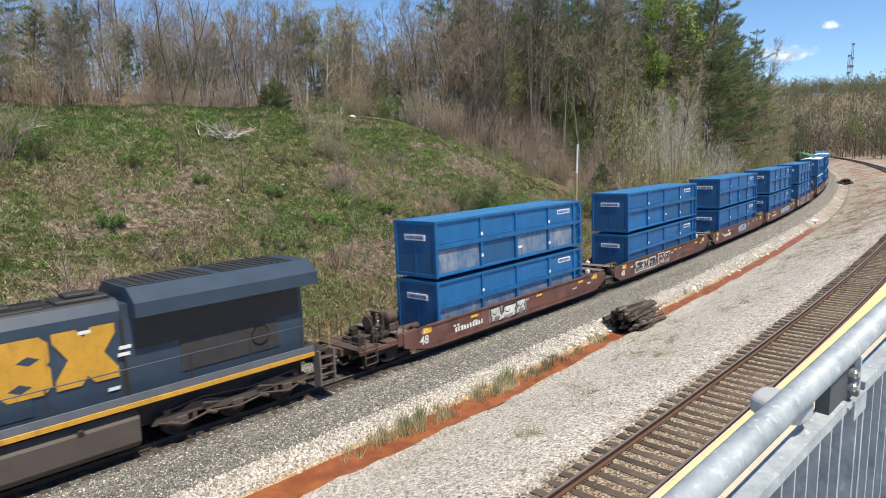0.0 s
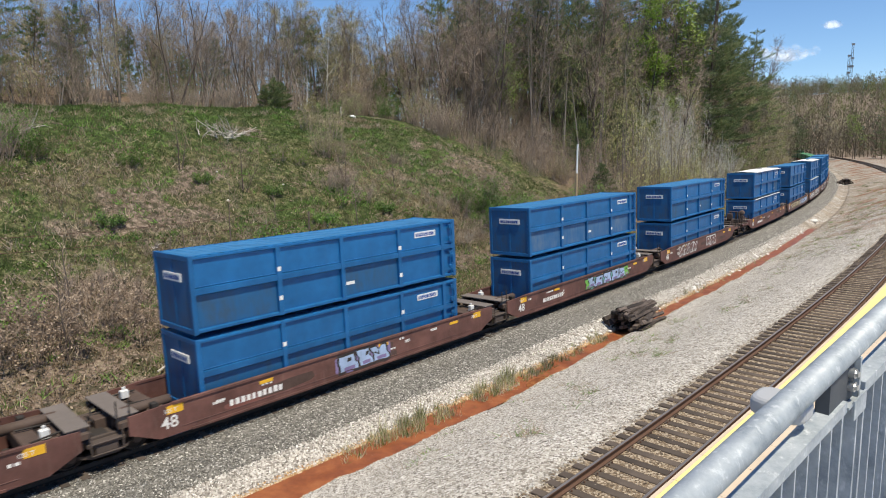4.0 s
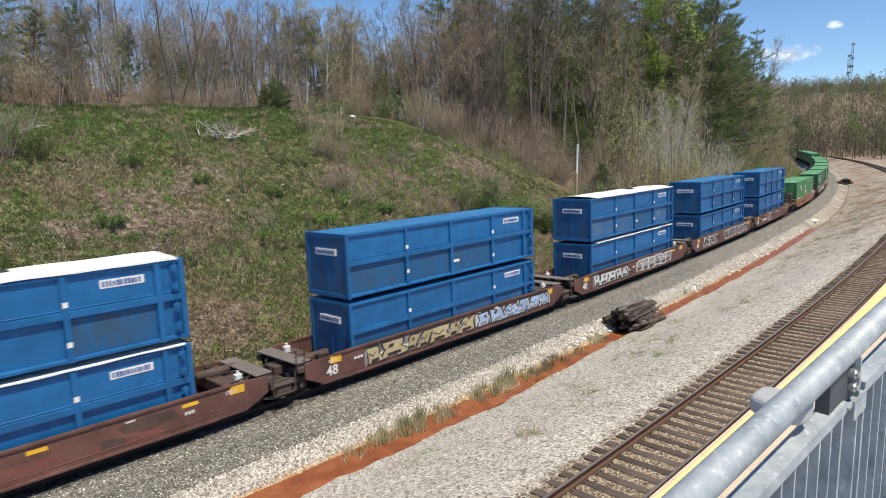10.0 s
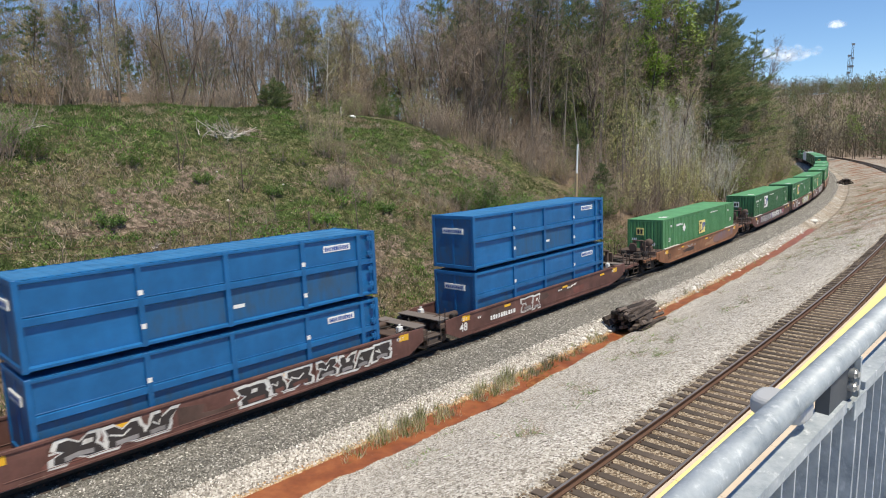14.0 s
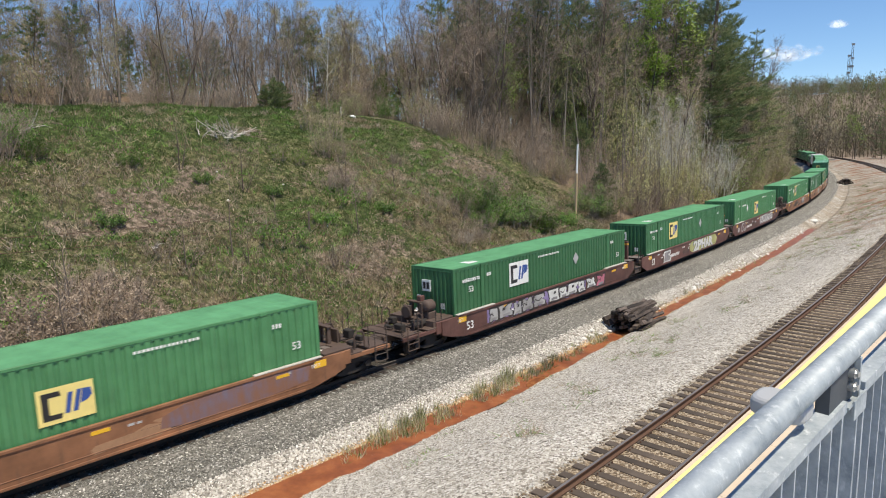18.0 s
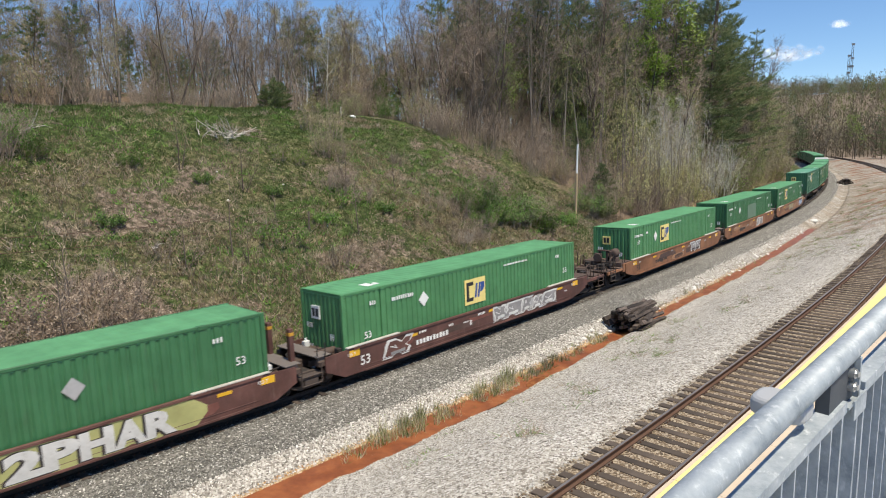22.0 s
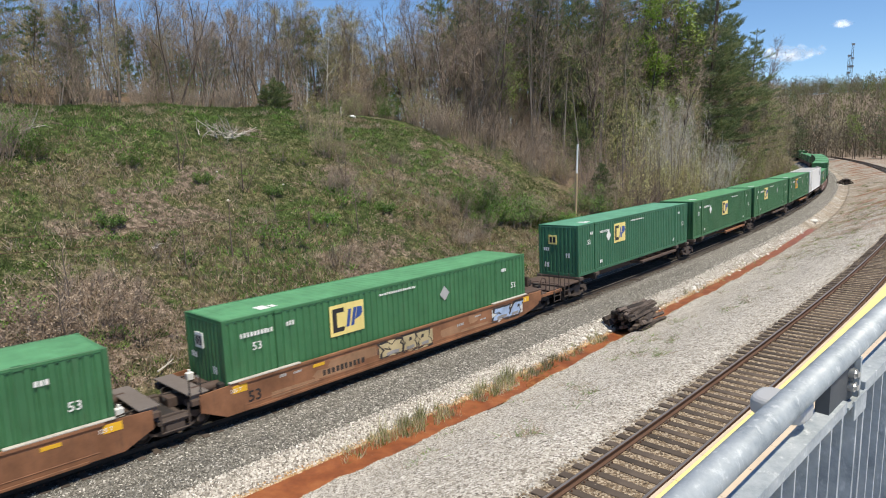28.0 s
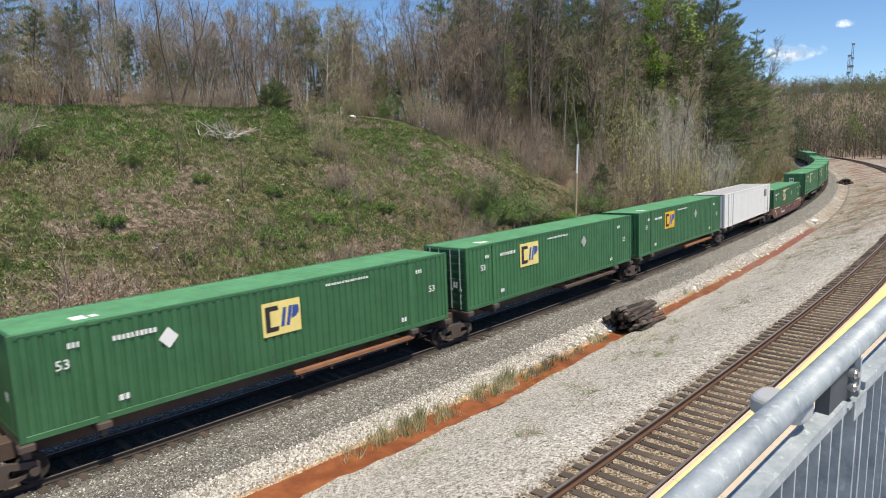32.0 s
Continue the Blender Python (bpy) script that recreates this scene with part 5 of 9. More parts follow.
    if well > 15:
        for xa in (-hs + 1.0, hs - 3.7):
            part("top_ledge", shared("ledge", lambda: Form().box(0, 2.7, -1.47, -1.31, 1.29, 1.335, 0.01).mesh("top_ledge", PALE_LEDGE)), None, car, "pale grating ledge").location = (xa, 0, 0)
    if unit:
        lettering(unit[0], 0.3, WHITE if colour is BROWN_CAR else BLACK, car, on_side(-hs + unit[1], ys - 0.006, 0.68))
    lettering(size_mark, 0.52, WHITE if colour is BROWN_CAR else BLACK, car, on_side(-hs + (0.9 if size_mark == "48" else 1.6), ys - 0.006, 0.52))
    for x, big in ((-hs + 1.1, 1), (-hs + 4.2, 0), (-hs + 9.4, 0), (hs - 2.9, 0), (hs - 1.35, 1)):
        f = Form().box(x, x + 0.5, ys - 0.008, ys + 0.004, 0.94 if big else 0.98, 1.19 if big else 1.09)
        part("yellow_plate", f, YELLOW_DECAL, car, "yellow reflective plate")
    f = Form()
    for i in range(7):
        x = -hs + 0.95 + rng.uniform(0.3, SL - 2.4)
        bars(f, x, rng.uniform(0.72, 1.05), rng.uniform(0.25, 0.5), rng.uniform(0.06, 0.12), ys - 0.002, rng.randint(2, 5), seed + i)
    g = bars(Form(), -hs + (4.6 if well > 15 else 3.1), 0.58, 2.0, 0.22, ys - 0.002, 10, seed + 31)
    tagged(part("number_marking", g, WHITE if colour is BROWN_CAR else STEEL_DARK, car, "row of painted number marks"), kind="stuff")
    tagged(part("stencil_marking", f, WHITE if colour is BROWN_CAR else GREY_PAINT, car, "small white stencilled marks"), kind="stuff")
    for i in range(7):
        a = -hs + 2.2 + rng.random() * (SL - 6.5)
        zz = rng.uniform(0.36, 0.8)
        tone = (PATCH_RED, PATCH_DUN)[rng.random() < 0.5] if colour is BROWN_CAR else (PATCH_TAN, PATCH_DUN)[rng.random() < 0.5]
        w_, h_ = rng.uniform(0.5, 2.2), rng.uniform(0.15, 0.34)
        q = [(a + w_ * u + rng.gauss(0, 0.05), zz + h_ * v + rng.gauss(0, 0.03)) for u, v in ((0, 0), (0.5, -0.06), (1, 0), (1.04, 0.5), (1, 1), (0.5, 1.05), (0, 1), (-0.04, 0.5))]
        part("paint_patch", Form().slab(q, ys - 0.0006 - 0.0004 * i, ys + 0.004), tone, car, "touched-up patch of worn paint" if i == 0 else "")
    for xx in (-hs + 1.0, hs - 1.5):
        lettering("125 T", 0.17, WHITE, car, on_side(xx, ys - 0.006, 0.99))
    for x0, x1, tones in tags:
        car_graffiti(car, -hs + x0, -hs + x1, 0.36, 1.17, ys - 0.002, tones, seed + int(x0 * 10))
    return car


def bold_word(car, text, x0, x1, z0, z1, y):
    """A sprayed word in fat white letters with a black edge on a pale green cloud."""
    rng = random.Random(4)
    f = Form()
    top = [(x0 - 0.75 + (x1 - x0 + 1.75) * k / 16, z1 + 0.07 - 0.06 * rng.random() - 0.3 * (k in (0, 16))) for k in range(17)]
    low = [(x, z0 - 0.06 + 0.10 * (k % 3 == 0) + 0.25 * (k in (0, 16))) for k, (x, z) in enumerate(reversed(top))]
    g = part("graffiti", f.slab(top + low, y - 0.004, y), SPRAY_LIME, car, "bold white sprayed word on a pale green cloud")
    n = len(text)
    w = (x1 - x0) / n
    for k, ch in enumerate(text):
        for tone, bold, dy, dx in ((SPRAY_BLACK, 0.085, 0.004, 0.05), (SPRAY_WHITE, 0.055, 0.009, 0.0)):
            cu = bpy.data.curves.new(ch, "FONT")
            cu.body, cu.size, cu.offset, cu.extrude, cu.resolution_u = ch, 1.0, bold, 0.0015, 3
            tmp = bpy.data.objects.new(ch, cu)
            me = bpy.data.meshes.new_from_object(tmp)
            bpy.data.objects.remove(tmp)
            me.materials.clear()
            me.materials.append(tone)
            xs, zs = [v.co.x for v in me.vertices], [v.co.y for v in me.vertices]
            grow = 0.07 if tone is SPRAY_BLACK else 0.0
            kx, kz = (w * 1.02 + grow) / (max(xs) - min(xs)), (z1 - z0 + grow * 0.7) / (max(zs) - min(zs))
            for v in me.vertices:
                v.co = ((v.co.x - min(xs)) * kx, (v.co.y - min(zs)) * kz, v.co.z)
            ob = part("letter", me, None, g)
            ob.matrix_local = on_side(x0 + k * w - grow / 2 - dx, y - dy, z0 - grow * 0.35)


PALE_LEDGE = paint("pale_steel_ledge", (0.48, 0.45, 0.41), amount=0.5, rough=0.7)
SPRAY_WHITE = paint("white_spray", (0.62, 0.62, 0.60), dirt=(0.3, 0.25, 0.22), amount=0.6, rough=0.6, vary=0.2)
SPRAY_GREY = paint("grey_spray", (0.26, 0.25, 0.25), amount=0.5, rough=0.6, vary=0.3)
SPRAY_STEEL = paint("silver_spray", (0.36, 0.355, 0.35), amount=0.4, rough=0.5, vary=0.3)
SPRAY_VIOLET = paint("violet_spray", (0.22, 0.17, 0.33), amount=0.4, rough=0.6, vary=0.2)
SPRAY_BLUE = paint("pale_blue_spray", (0.35, 0.46, 0.66), amount=0.4, rough=0.6, vary=0.25)
SPRAY_GREEN = paint("green_spray", (0.18, 0.46, 0.08), amount=0.3, rough=0.6, vary=0.2)
SPRAY_TEAL = paint("teal_spray", (0.12, 0.35, 0.31), amount=0.4, rough=0.6, vary=0.2)
SPRAY_PINK = paint("pink_spray", (0.50, 0.16, 0.22), amount=0.4, rough=0.6, vary=0.2)
SPRAY_BLACK = paint("black_spray", (0.035, 0.03, 0.03), amount=0.3, rough=0.6)
PATCH_RED = paint("faded_red_brown", (0.17, 0.062, 0.048), dirt=(0.2, 0.15, 0.12), amount=0.4, rough=0.6, vary=0.3)
WORN_BLUE_RUST = scuffed("blue_over_rust", (0.235, 0.105, 0.050), (0.13, 0.16, 0.27))
PATCH_DUN = paint("dull_brown_primer", (0.085, 0.05, 0.04), dirt=(0.2, 0.15, 0.12), amount=0.4, rough=0.7, vary=0.3)
PATCH_TAN = paint("pale_rust_paint", (0.32, 0.18, 0.10), dirt=(0.1, 0.07, 0.05), amount=0.5, rough=0.6, vary=0.3)
SPRAY_LIME = paint("pale_lime_spray", (0.40, 0.40, 0.16), amount=0.3, rough=0.6, vary=0.2)
SPRAY_SAND = paint("sand_spray", (0.46, 0.38, 0.22), amount=0.4, rough=0.6, vary=0.2)

BLUE_CARS = [
    (-181.8, 1, 0, ((5.6, 8.4, (SPRAY_GREY, SPRAY_WHITE)),)),
    (-164.1, 0, 0, ((3.0, 6.2, (SPRAY_BLACK, SPRAY_BLACK, SPRAY_GREY)), (6.6, 8.6, (SPRAY_WHITE, BROWN_CAR)))),
    (-146.5, 0, 0, ((7.4, 9.9, (SPRAY_VIOLET, SPRAY_BLUE, SPRAY_VIOLET)),)),
    (-128.95, 2, 0, ((7.8, 12.4, (SPRAY_TEAL, SPRAY_BLUE, SPRAY_VIOLET)), (7.4, 8.0, (SPRAY_GREEN,)), (12.2, 12.8, (SPRAY_GREEN,)))),
    (-111.2, 0, 0, ((3.4, 7.0, (SPRAY_WHITE, BROWN_CAR)), (9.3, 11.5, (SPRAY_SAND, BROWN_CAR)))),
    (-89.4, 0, 1, ()),
    (-71.55, 0, 0, ((2.8, 9.2, (SPRAY_GREY, SPRAY_SAND, SPRAY_BLACK)), (9.4, 15.2, (SPRAY_WHITE, SPRAY_BLUE, SPRAY_GREY)))),
    (-53.8, 2, 1, ((2.2, 6.6, (SPRAY_GREY, SPRAY_WHITE, SPRAY_BLACK)), (7.9, 13.4, (SPRAY_SAND, SPRAY_GREY, SPRAY_BLACK)))),
    (-36.15, 0, 0, ((2.6, 5.9, (BROWN_CAR, SPRAY_BLACK, SPRAY_GREY)), (8.0, 10.9, (BROWN_CAR, SPRAY_BLACK, BROWN_CAR)), (11.0, 14.6, (BROWN_CAR, SPRAY_BLACK, SPRAY_GREY)))),
    (-18.4, 0, 0, ((5.6, 7.2, (SPRAY_WHITE, BROWN_CAR)),)),
]
for i, (c, worn, tarp, tags) in enumerate(BLUE_CARS):
    mid = c + 6.2
    box_mid = c + (6.05 if i == 5 else 6.22)
    well_car(mid, 17.7, 14.6, BROWN_CAR, "48", "blue container cars", i in (0, 5), i in (4, 9), 40 + i, tags,
             "brown steel well car with yellow plates" + (" and graffiti" if tags else "") + " under stacked containers", {3: ("C", 5.0), 5: ("B", 7.6)}.get(i))
    blue_container(box_mid, 0.44, 8.6, False, int(i == 0), bool(tarp), 400 + i)
    blue_container(box_mid, 0.44 + BH + 0.16, 8.6, True, worn, bool(tarp), 500 + i)

WELLS = [
    (2.4, GREEN_PALE, ORANGE_CAR, True, True, 1, (7.27, 8.67), ()),
    (25.7, GREEN, BROWN_CAR, True, False, 0, (4.09, 5.69), ((3.2, 8.0, (SPRAY_VIOLET, SPRAY_STEEL, SPRAY_GREY)), (8.2, 12.0, (SPRAY_VIOLET, SPRAY_WHITE, SPRAY_GREY)), (12.2, 13.2, (SPRAY_PINK, SPRAY_WHITE)), (13.3, 14.4, (SPRAY_TEAL, SPRAY_PINK)))),
    (45.0, GREEN, BROWN_CAR, False, False, 0, (3.95, 5.5), ((3.6, 5.0, (SPRAY_GREY,)),)),
    (64.3, GREEN_PALE, BROWN_CAR, False, True, 1, (6.92, 8.37), ((2.9, 4.3, (SPRAY_WHITE, BROWN_CAR)), (9.8, 15.0, (SPRAY_STEEL, SPRAY_GREY, SPRAY_WHITE)))),
    (87.4, GREEN_PALE, ORANGE_CAR, True, False, 1, (4.72, 6.22), ((11.2, 13.2, (PATCH_DUN, SPRAY_GREY, SPRAY_BLACK)),)),
    (106.7, GREEN, ORANGE_CAR, False, False, 2, (6.9, 8.35), ((10.8, 13.0, (SPRAY_SAND, SPRAY_GREY)),)),
    (126.2, GREEN, ORANGE_CAR, False, True, 0, (4.17, 5.77), ((7.4, 10.2, (SPRAY_SAND, SPRAY_SAND)), (14.4, 16.6, (SPRAY_WHITE, SPRAY_BLUE)))),
    (235.3, GREEN, BROWN_CAR, True, True, 0, (5.1, 6.6), ()),
    (347.0, GREEN, BROWN_CAR, True, False, 0, (4.1, 5.65), ()),
    (366.4, GREEN, BROWN_CAR, False, False, 0, (4.1, 5.65), ()),
    (385.8, GREEN, BROWN_CAR, False, True, 0, (4.1, 5.65), ()),
]
for i, (c, tone, car_tone, lead, tail, kind_, px_, tags) in enumerate(WELLS):
    mid = c + GL / 2
    car_ = well_car(mid, 19.4, 16.3, car_tone, "53", "green container cars", lead, tail, 80 + i, tags,
             ("brown steel" if car_tone is BROWN_CAR else "rust-orange steel") + " well car with yellow plates" + (" and graffiti" if tags else ""), {2: ("C", 8.4), 3: ("B", 8.0), 4: ("B", 8.0)}.get(i))
    green_container(mid, 0.44, 9.4, tone, "green corrugated steel container sunk in a long well car", kind_ != 2, px_,
                    WHITE if i == 1 else CREAM, True, seed=600 + i * 10, patch=kind_ == 2, end_tone=CREAM if i in (4, 0) else None, panel_z=1.12 if i in (0, 3) else 1.40, panel_h=1.0 if i == 0 else 1.16, mark_z={0: 1.25, 3: 1.0}.get(i, 1.72), late=i in (0, 3), placard={3: 4.3, 4: 3.9}.get(i))
    if i == 0:
        part("faded_paint", Form().slab([(2.2, 0.55), (3.1, 0.46), (4.6, 0.44), (6.2, 0.5), (7.4, 0.6), (7.5, 1.1), (6.4, 1.17), (4.4, 1.16), (3.0, 1.1), (2.3, 0.9)], -1.437, -1.428), WORN_BLUE_RUST, car_, "blotches of blue paint over rust orange")
    if i == 2:
        bold_word(car_, "2PHAR", 9.35 - 8.95, 13.75 - 8.95, 0.36, 1.14, -1.438)


def spine_car(c, lead, tail, seed):
    """A spine car unit: a narrow beam with end shelves on bogies."""
    half = 8.7
    car = moving("spine_car", c, half, "brown steel spine car, a narrow beam on bogies", "railway car", "spine cars")
    part("centre_beam", shared("spine", lambda: Form().box(-8.4, 8.4, -0.33, 0.33, 0.62, 1.12, 0.02).mesh("centre_beam", DECK_BROWN)), None, car)

    def saddle():
        f = Form()
        f.box(-0.12, 0.12, -1.32, 1.32, 1.12, 1.25, 0.02)
        f.slab([(-0.12, 1.12), (0.12, 1.12), (0.08, 0.85), (-0.08, 0.85)], -1.3, -0.3)
        f.slab([(-0.12, 1.12), (0.12, 1.12), (0.08, 0.85), (-0.08, 0.85)], 0.3, 1.3)
        f.box(-0.2, 0.2, -1.42, -1.1, 1.05, 1.26, 0.03)
        f.box(-0.2, 0.2, 1.1, 1.42, 1.05, 1.26, 0.03)
        return f.mesh("saddle", BOGIE)
    for x in (-7.95, -6.05, 5.95, 7.95):
        part("saddle", shared("saddle", saddle), None, car).location = (x, 0, 0)

    def shelf():
        f = Form().box(0.2, 5.9, -1.36, -1.16, 0.86, 1.0, 0.012)
        for x in (0.5, 1.8, 3.1, 4.4, 5.6):
            f.box(x - 0.05, x + 0.05, -1.2, -0.33, 0.78, 0.86)
            f.rod((x, -1.25, 0.86), (x, -1.25, 0.66), 0.03, n=6)
        return f.mesh("side_rail", ORANGE_CAR if seed % 2 else DECK_BROWN)
    part("side_rail", shared("siderail%d" % (seed % 2), shelf), None, car, "angle-iron side rail")
    if lead:
        part("end_platform", shared("splat", lambda: Form().box(-9.9, -7.6, -1.34, 1.34, 1.02, 1.12, 0.015).box(-10.6, -9.6, -0.12, 0.12, 0.76, 1.0, 0.03).mesh("end_platform", DECK_BROWN)), None, car)
        part("end_rail", shared("srail", lambda: Form().pipe([(-9.7, -1.35, 0.45), (-9.7, -1.35, 1.7)], 0.025).pipe([(-9.25, -1.35, 0.45), (-9.25, -1.35, 1.7)], 0.025).pipe([(-9.7, -1.35, 0.5), (-9.25, -1.35, 0.5)], 0.022).pipe([(-9.7, -1.35, 0.8), (-9.25, -1.35, 0.8)], 0.022).mesh("end_rail", BOGIE)), None, car)
        bogie(car, -7.9, BOGIE)
    bogie(car, 7.7 if tail else 8.75, BOGIE)
    return car


FLATS = [(147.5, GREEN_TEAL, (4.32, 5.82), True), (164.9, GREEN, (7.17, 8.67), True), (182.3, GREEN, (4.12, 5.72), False), (199.6, GREEN, (4.27, 6.02), True)]
for i, (c, tone, px_, front_first) in enumerate(FLATS):
    mid = c + GL / 2
    spine_car(mid, i == 0, False, i)
    green_container(mid, 1.27, 8.7, tone, ("teal-green" if tone is GREEN_TEAL else "green") + " corrugated steel container on a spine car", True, px_,
                    YELLOW_DECAL if i == 3 else CREAM, front_first, seed=700 + i * 10, end_tone=CREAM, placard=3.6 if i == 0 else None, panel_z=1.18 if i == 1 else 1.40)
mid = 217.0 + GL / 2
spine_car(mid, False, True, 4)
reefer = green_container(mid, 1.27, 8.7, WHITE, "white steel container on a spine car", False, seed=790, writing=False)
part("vent_panel", Form().box(5.6, 6.5, -GW - 0.012, -GW + 0.01, 1.27 + 1.75, 1.27 + 2.45, 0.004), BLACK, reefer, "dark vent near the top")
for x_ in (-7.0, -5.6, 7.2):
    part("side_rib", Form().box(x_, x_ + 0.09, -GW - 0.016, -GW + 0.02, 1.29, 1.27 + GH - 0.05), GREY_PAINT, reefer)
for i in range(5):
    mid = 256.5 + i * 17.4 + GL / 2
    spine_car(mid, i == 0, i == 4, i)
    green_container(mid, 1.27, 8.7, GREEN, "green corrugated steel container on a spine car", True, (5.0, 6.5), CREAM, True, seed=800 + i * 10)
for i in range(9):
    mid = 408.0 + i * 17.4 + GL / 2
    spine_car(mid, i == 0, i == 8, i)
    green_container(mid, 1.27, 8.7, GREEN, "green corrugated steel container on a spine car", True, (5.0, 6.5), CREAM, True, seed=900 + i * 10)
LOCO_TANK = paint("grimy_fuel_tank", (0.088, 0.072, 0.063), dirt=(0.05, 0.045, 0.04), amount=0.5, rough=0.7)
LOCO_DUST = paint("dust_streaked_panel", (0.036, 0.034, 0.035), dirt=(0.085, 0.075, 0.066), amount=0.7, rough=0.7, vary=0.25)
LOCO_SILL = paint("blue_grey_sill", (0.11, 0.125, 0.15), dirt=(0.08, 0.07, 0.06), amount=0.5, rough=0.55)
# ---- locomotive ----
def locomotive(c):
    eng = moving("locomotive", c, 7.8, "dark blue diesel locomotive with yellow stripe, dusty and worn", "locomotive")
    part("frame", Form().box(-10.9, 10.9, -0.9, 0.9, 1.15, 1.5, 0.03).box(-10.9, 11.1, -1.5, 1.5, 1.50, 1.62, 0.02), STEEL_DARK, eng)
    part("underframe", Form().box(-10.3, 10.3, -0.85, 0.85, 0.62, 1.2, 0.03), STEEL_DARK, eng)
    # intake panel, black and tall enough to stand for the flare's shade too
    part("intake_grille", Form().box(4.7, 10.25, -0.996, -0.97, 3.0, 4.02, 0.004), BLACK, eng, "black radiator intake under the flare")
    for y in (-1.5, 1.5):
        part("sill_stripe", Form().box(-10.9, 10.45, y - 0.03, y + 0.03, 1.47, 1.63, 0.01), LOCO_YELLOW, eng, "yellow side sill")
        part("grey_sill", Form().box(-10.9, 10.45, y - 0.02, y + 0.025, 1.63, 1.86, 0.006), LOCO_SILL, eng)
    # long hood, with the louvred section and the flared radiators
    part("hood", Form().beam([(-0.92, 1.62), (-0.92, 4.22), (-0.72, 4.55), (0.72, 4.55), (0.92, 4.22), (0.92, 1.62)], -6.0, 4.4), LOCO_BLUE, eng)
    part("radiator_hood", Form().beam([(-0.98, 1.62), (-0.98, 4.4), (0.98, 4.4), (0.98, 1.62)], 4.4, 10.4), LOCO_BLUE, eng)
    part("radiator_wing", Form().beam([(-1.02, 3.98), (-1.56, 4.04), (-1.56, 4.46), (-1.0, 4.86), (1.0, 4.86), (1.56, 4.46), (1.56, 4.04), (1.02, 3.98)], 4.6, 10.75), LOCO_BLUE, eng, "flared radiator housing")
    for x in (4.7, 7.6):
        g = part("roof_grille", Form().box(x, x + 2.6, -0.9, 0.9, 4.862, 4.89, 0.01), LOCO_ROOF, eng, "dark roof grille")
        for k in range(9):
            part("grille_slat", Form().box(x + 0.1 + k * 0.28, x + 0.2 + k * 0.28, -0.85, 0.85, 4.89, 4.915), LOCO_ROOF, g)
    part("rail_kit", Form().box(-6.0, 2.8, -0.40, -0.36, 4.62, 4.68).box(-6.0, 2.8, 0.36, 0.40, 4.62, 4.68), LOCO_ROOF, eng)
    part("exhaust", Form().box(2.9, 4.3, -0.5, 0.5, 4.55, 4.68, 0.04).box(3.2, 4.0, -0.3, 0.3, 4.68, 4.80, 0.03), LOCO_ROOF, eng, "rusty exhaust housing")
    part("roof_cap", Form().beam([(-0.735, 4.54), (-0.70, 4.575), (0.70, 4.575), (0.735, 4.54)], -6.0, 4.39), LOCO_ROOF, eng, "sooty roof skin")
    for x, w_ in ((-3.6, 0.5), (-1.2, 0.8), (1.4, 0.5)):
        part("roof_box", Form().box(x, x + w_, -0.34, 0.34, 4.62, 4.74, 0.03), LOCO_ROOF, eng)
    part("hood_seam", Form().box(4.36, 4.44, -1.0, -0.96, 1.66, 4.0, 0.006), STEEL_DARK, eng)
    part("roof_hatch", Form().box(-5.0, 2.6, -0.62, 0.62, 4.55, 4.62, 0.02), LOCO_ROOF, eng)
    part("louvre_panel", Form().box(6.0, 9.4, -1.004, -0.972, 1.98, 3.02, 0.004), LOCO_DUST, eng, "dust-grey louvred panel")
    part("fan_guard", Form().lathe([(-1.03, 0.34), (-1.03, 0.30), (-1.0, 0.28), (-0.97, 0.34)], "y", 18, (8.7, 0, 2.55)), STEEL_DARK, eng)
    for x in (-5.0, -3.2, -1.4, 0.4):
        part("hood_door", Form().box(x, x + 1.6, -0.945, -0.915, 1.8, 3.6, 0.01), LOCO_BLUE, eng)
    # large yellow shapes of the emblem
    y = -0.952
    arc = [(0.36 * math.cos(a), 0.36 * math.sin(a)) for a in (math.pi * k / 8 for k in range(17))]
    for q in ([(-0.55 + 0.1 * (k % 2), 2.4 + 0.2 * k) for k in range(4)] + [(-0.2, 3.6), (1.05, 3.6), (1.15, 2.8), (1.05, 2.0), (-0.2, 2.0)],
              [(1.45, 2.0), (2.3, 2.0), (2.5, 2.2), (2.5, 2.7), (2.42, 2.8), (2.5, 2.9), (2.5, 3.4), (2.3, 3.6), (1.45, 3.6), (1.25, 3.4), (1.25, 2.9), (1.33, 2.8), (1.25, 2.7), (1.25, 2.2)],
              [(2.6, 3.6), (3.2, 3.6), (3.38, 3.34), (3.56, 3.6), (4.2, 3.6), (4.2, 3.32), (3.86, 2.82), (4.2, 2.3), (4.2, 2.0), (3.56, 2.0), (3.38, 2.24), (3.2, 2.0), (2.58, 2.0), (2.58, 2.26), (2.94, 2.8), (2.6, 3.34)]):
        part("emblem_shape", Form().slab([(a, b + 0.32) for a, b in q], y - 0.006, y), LOCO_YELLOW, eng, "worn yellow painted shape")
    for a, b in ((1.75, 2.62), (2.0, 3.32)):
        part("emblem_gap", Form().slab([(a - 0.28, b), (a, b + 0.13), (a + 0.28, b), (a, b - 0.13)], y - 0.010, y - 0.004), LOCO_BLUE, eng)
    for a, b in ((4.3, 3.1), (4.25, 2.9), (3.9, 1.95), (3.3, 3.75)):
        part("sticker", Form().box(a - 0.05, a + 0.28, y - 0.055 if a > 4.2 else y - 0.008, y if a < 4.2 else y - 0.03, b, b + 0.1), WHITE, eng)
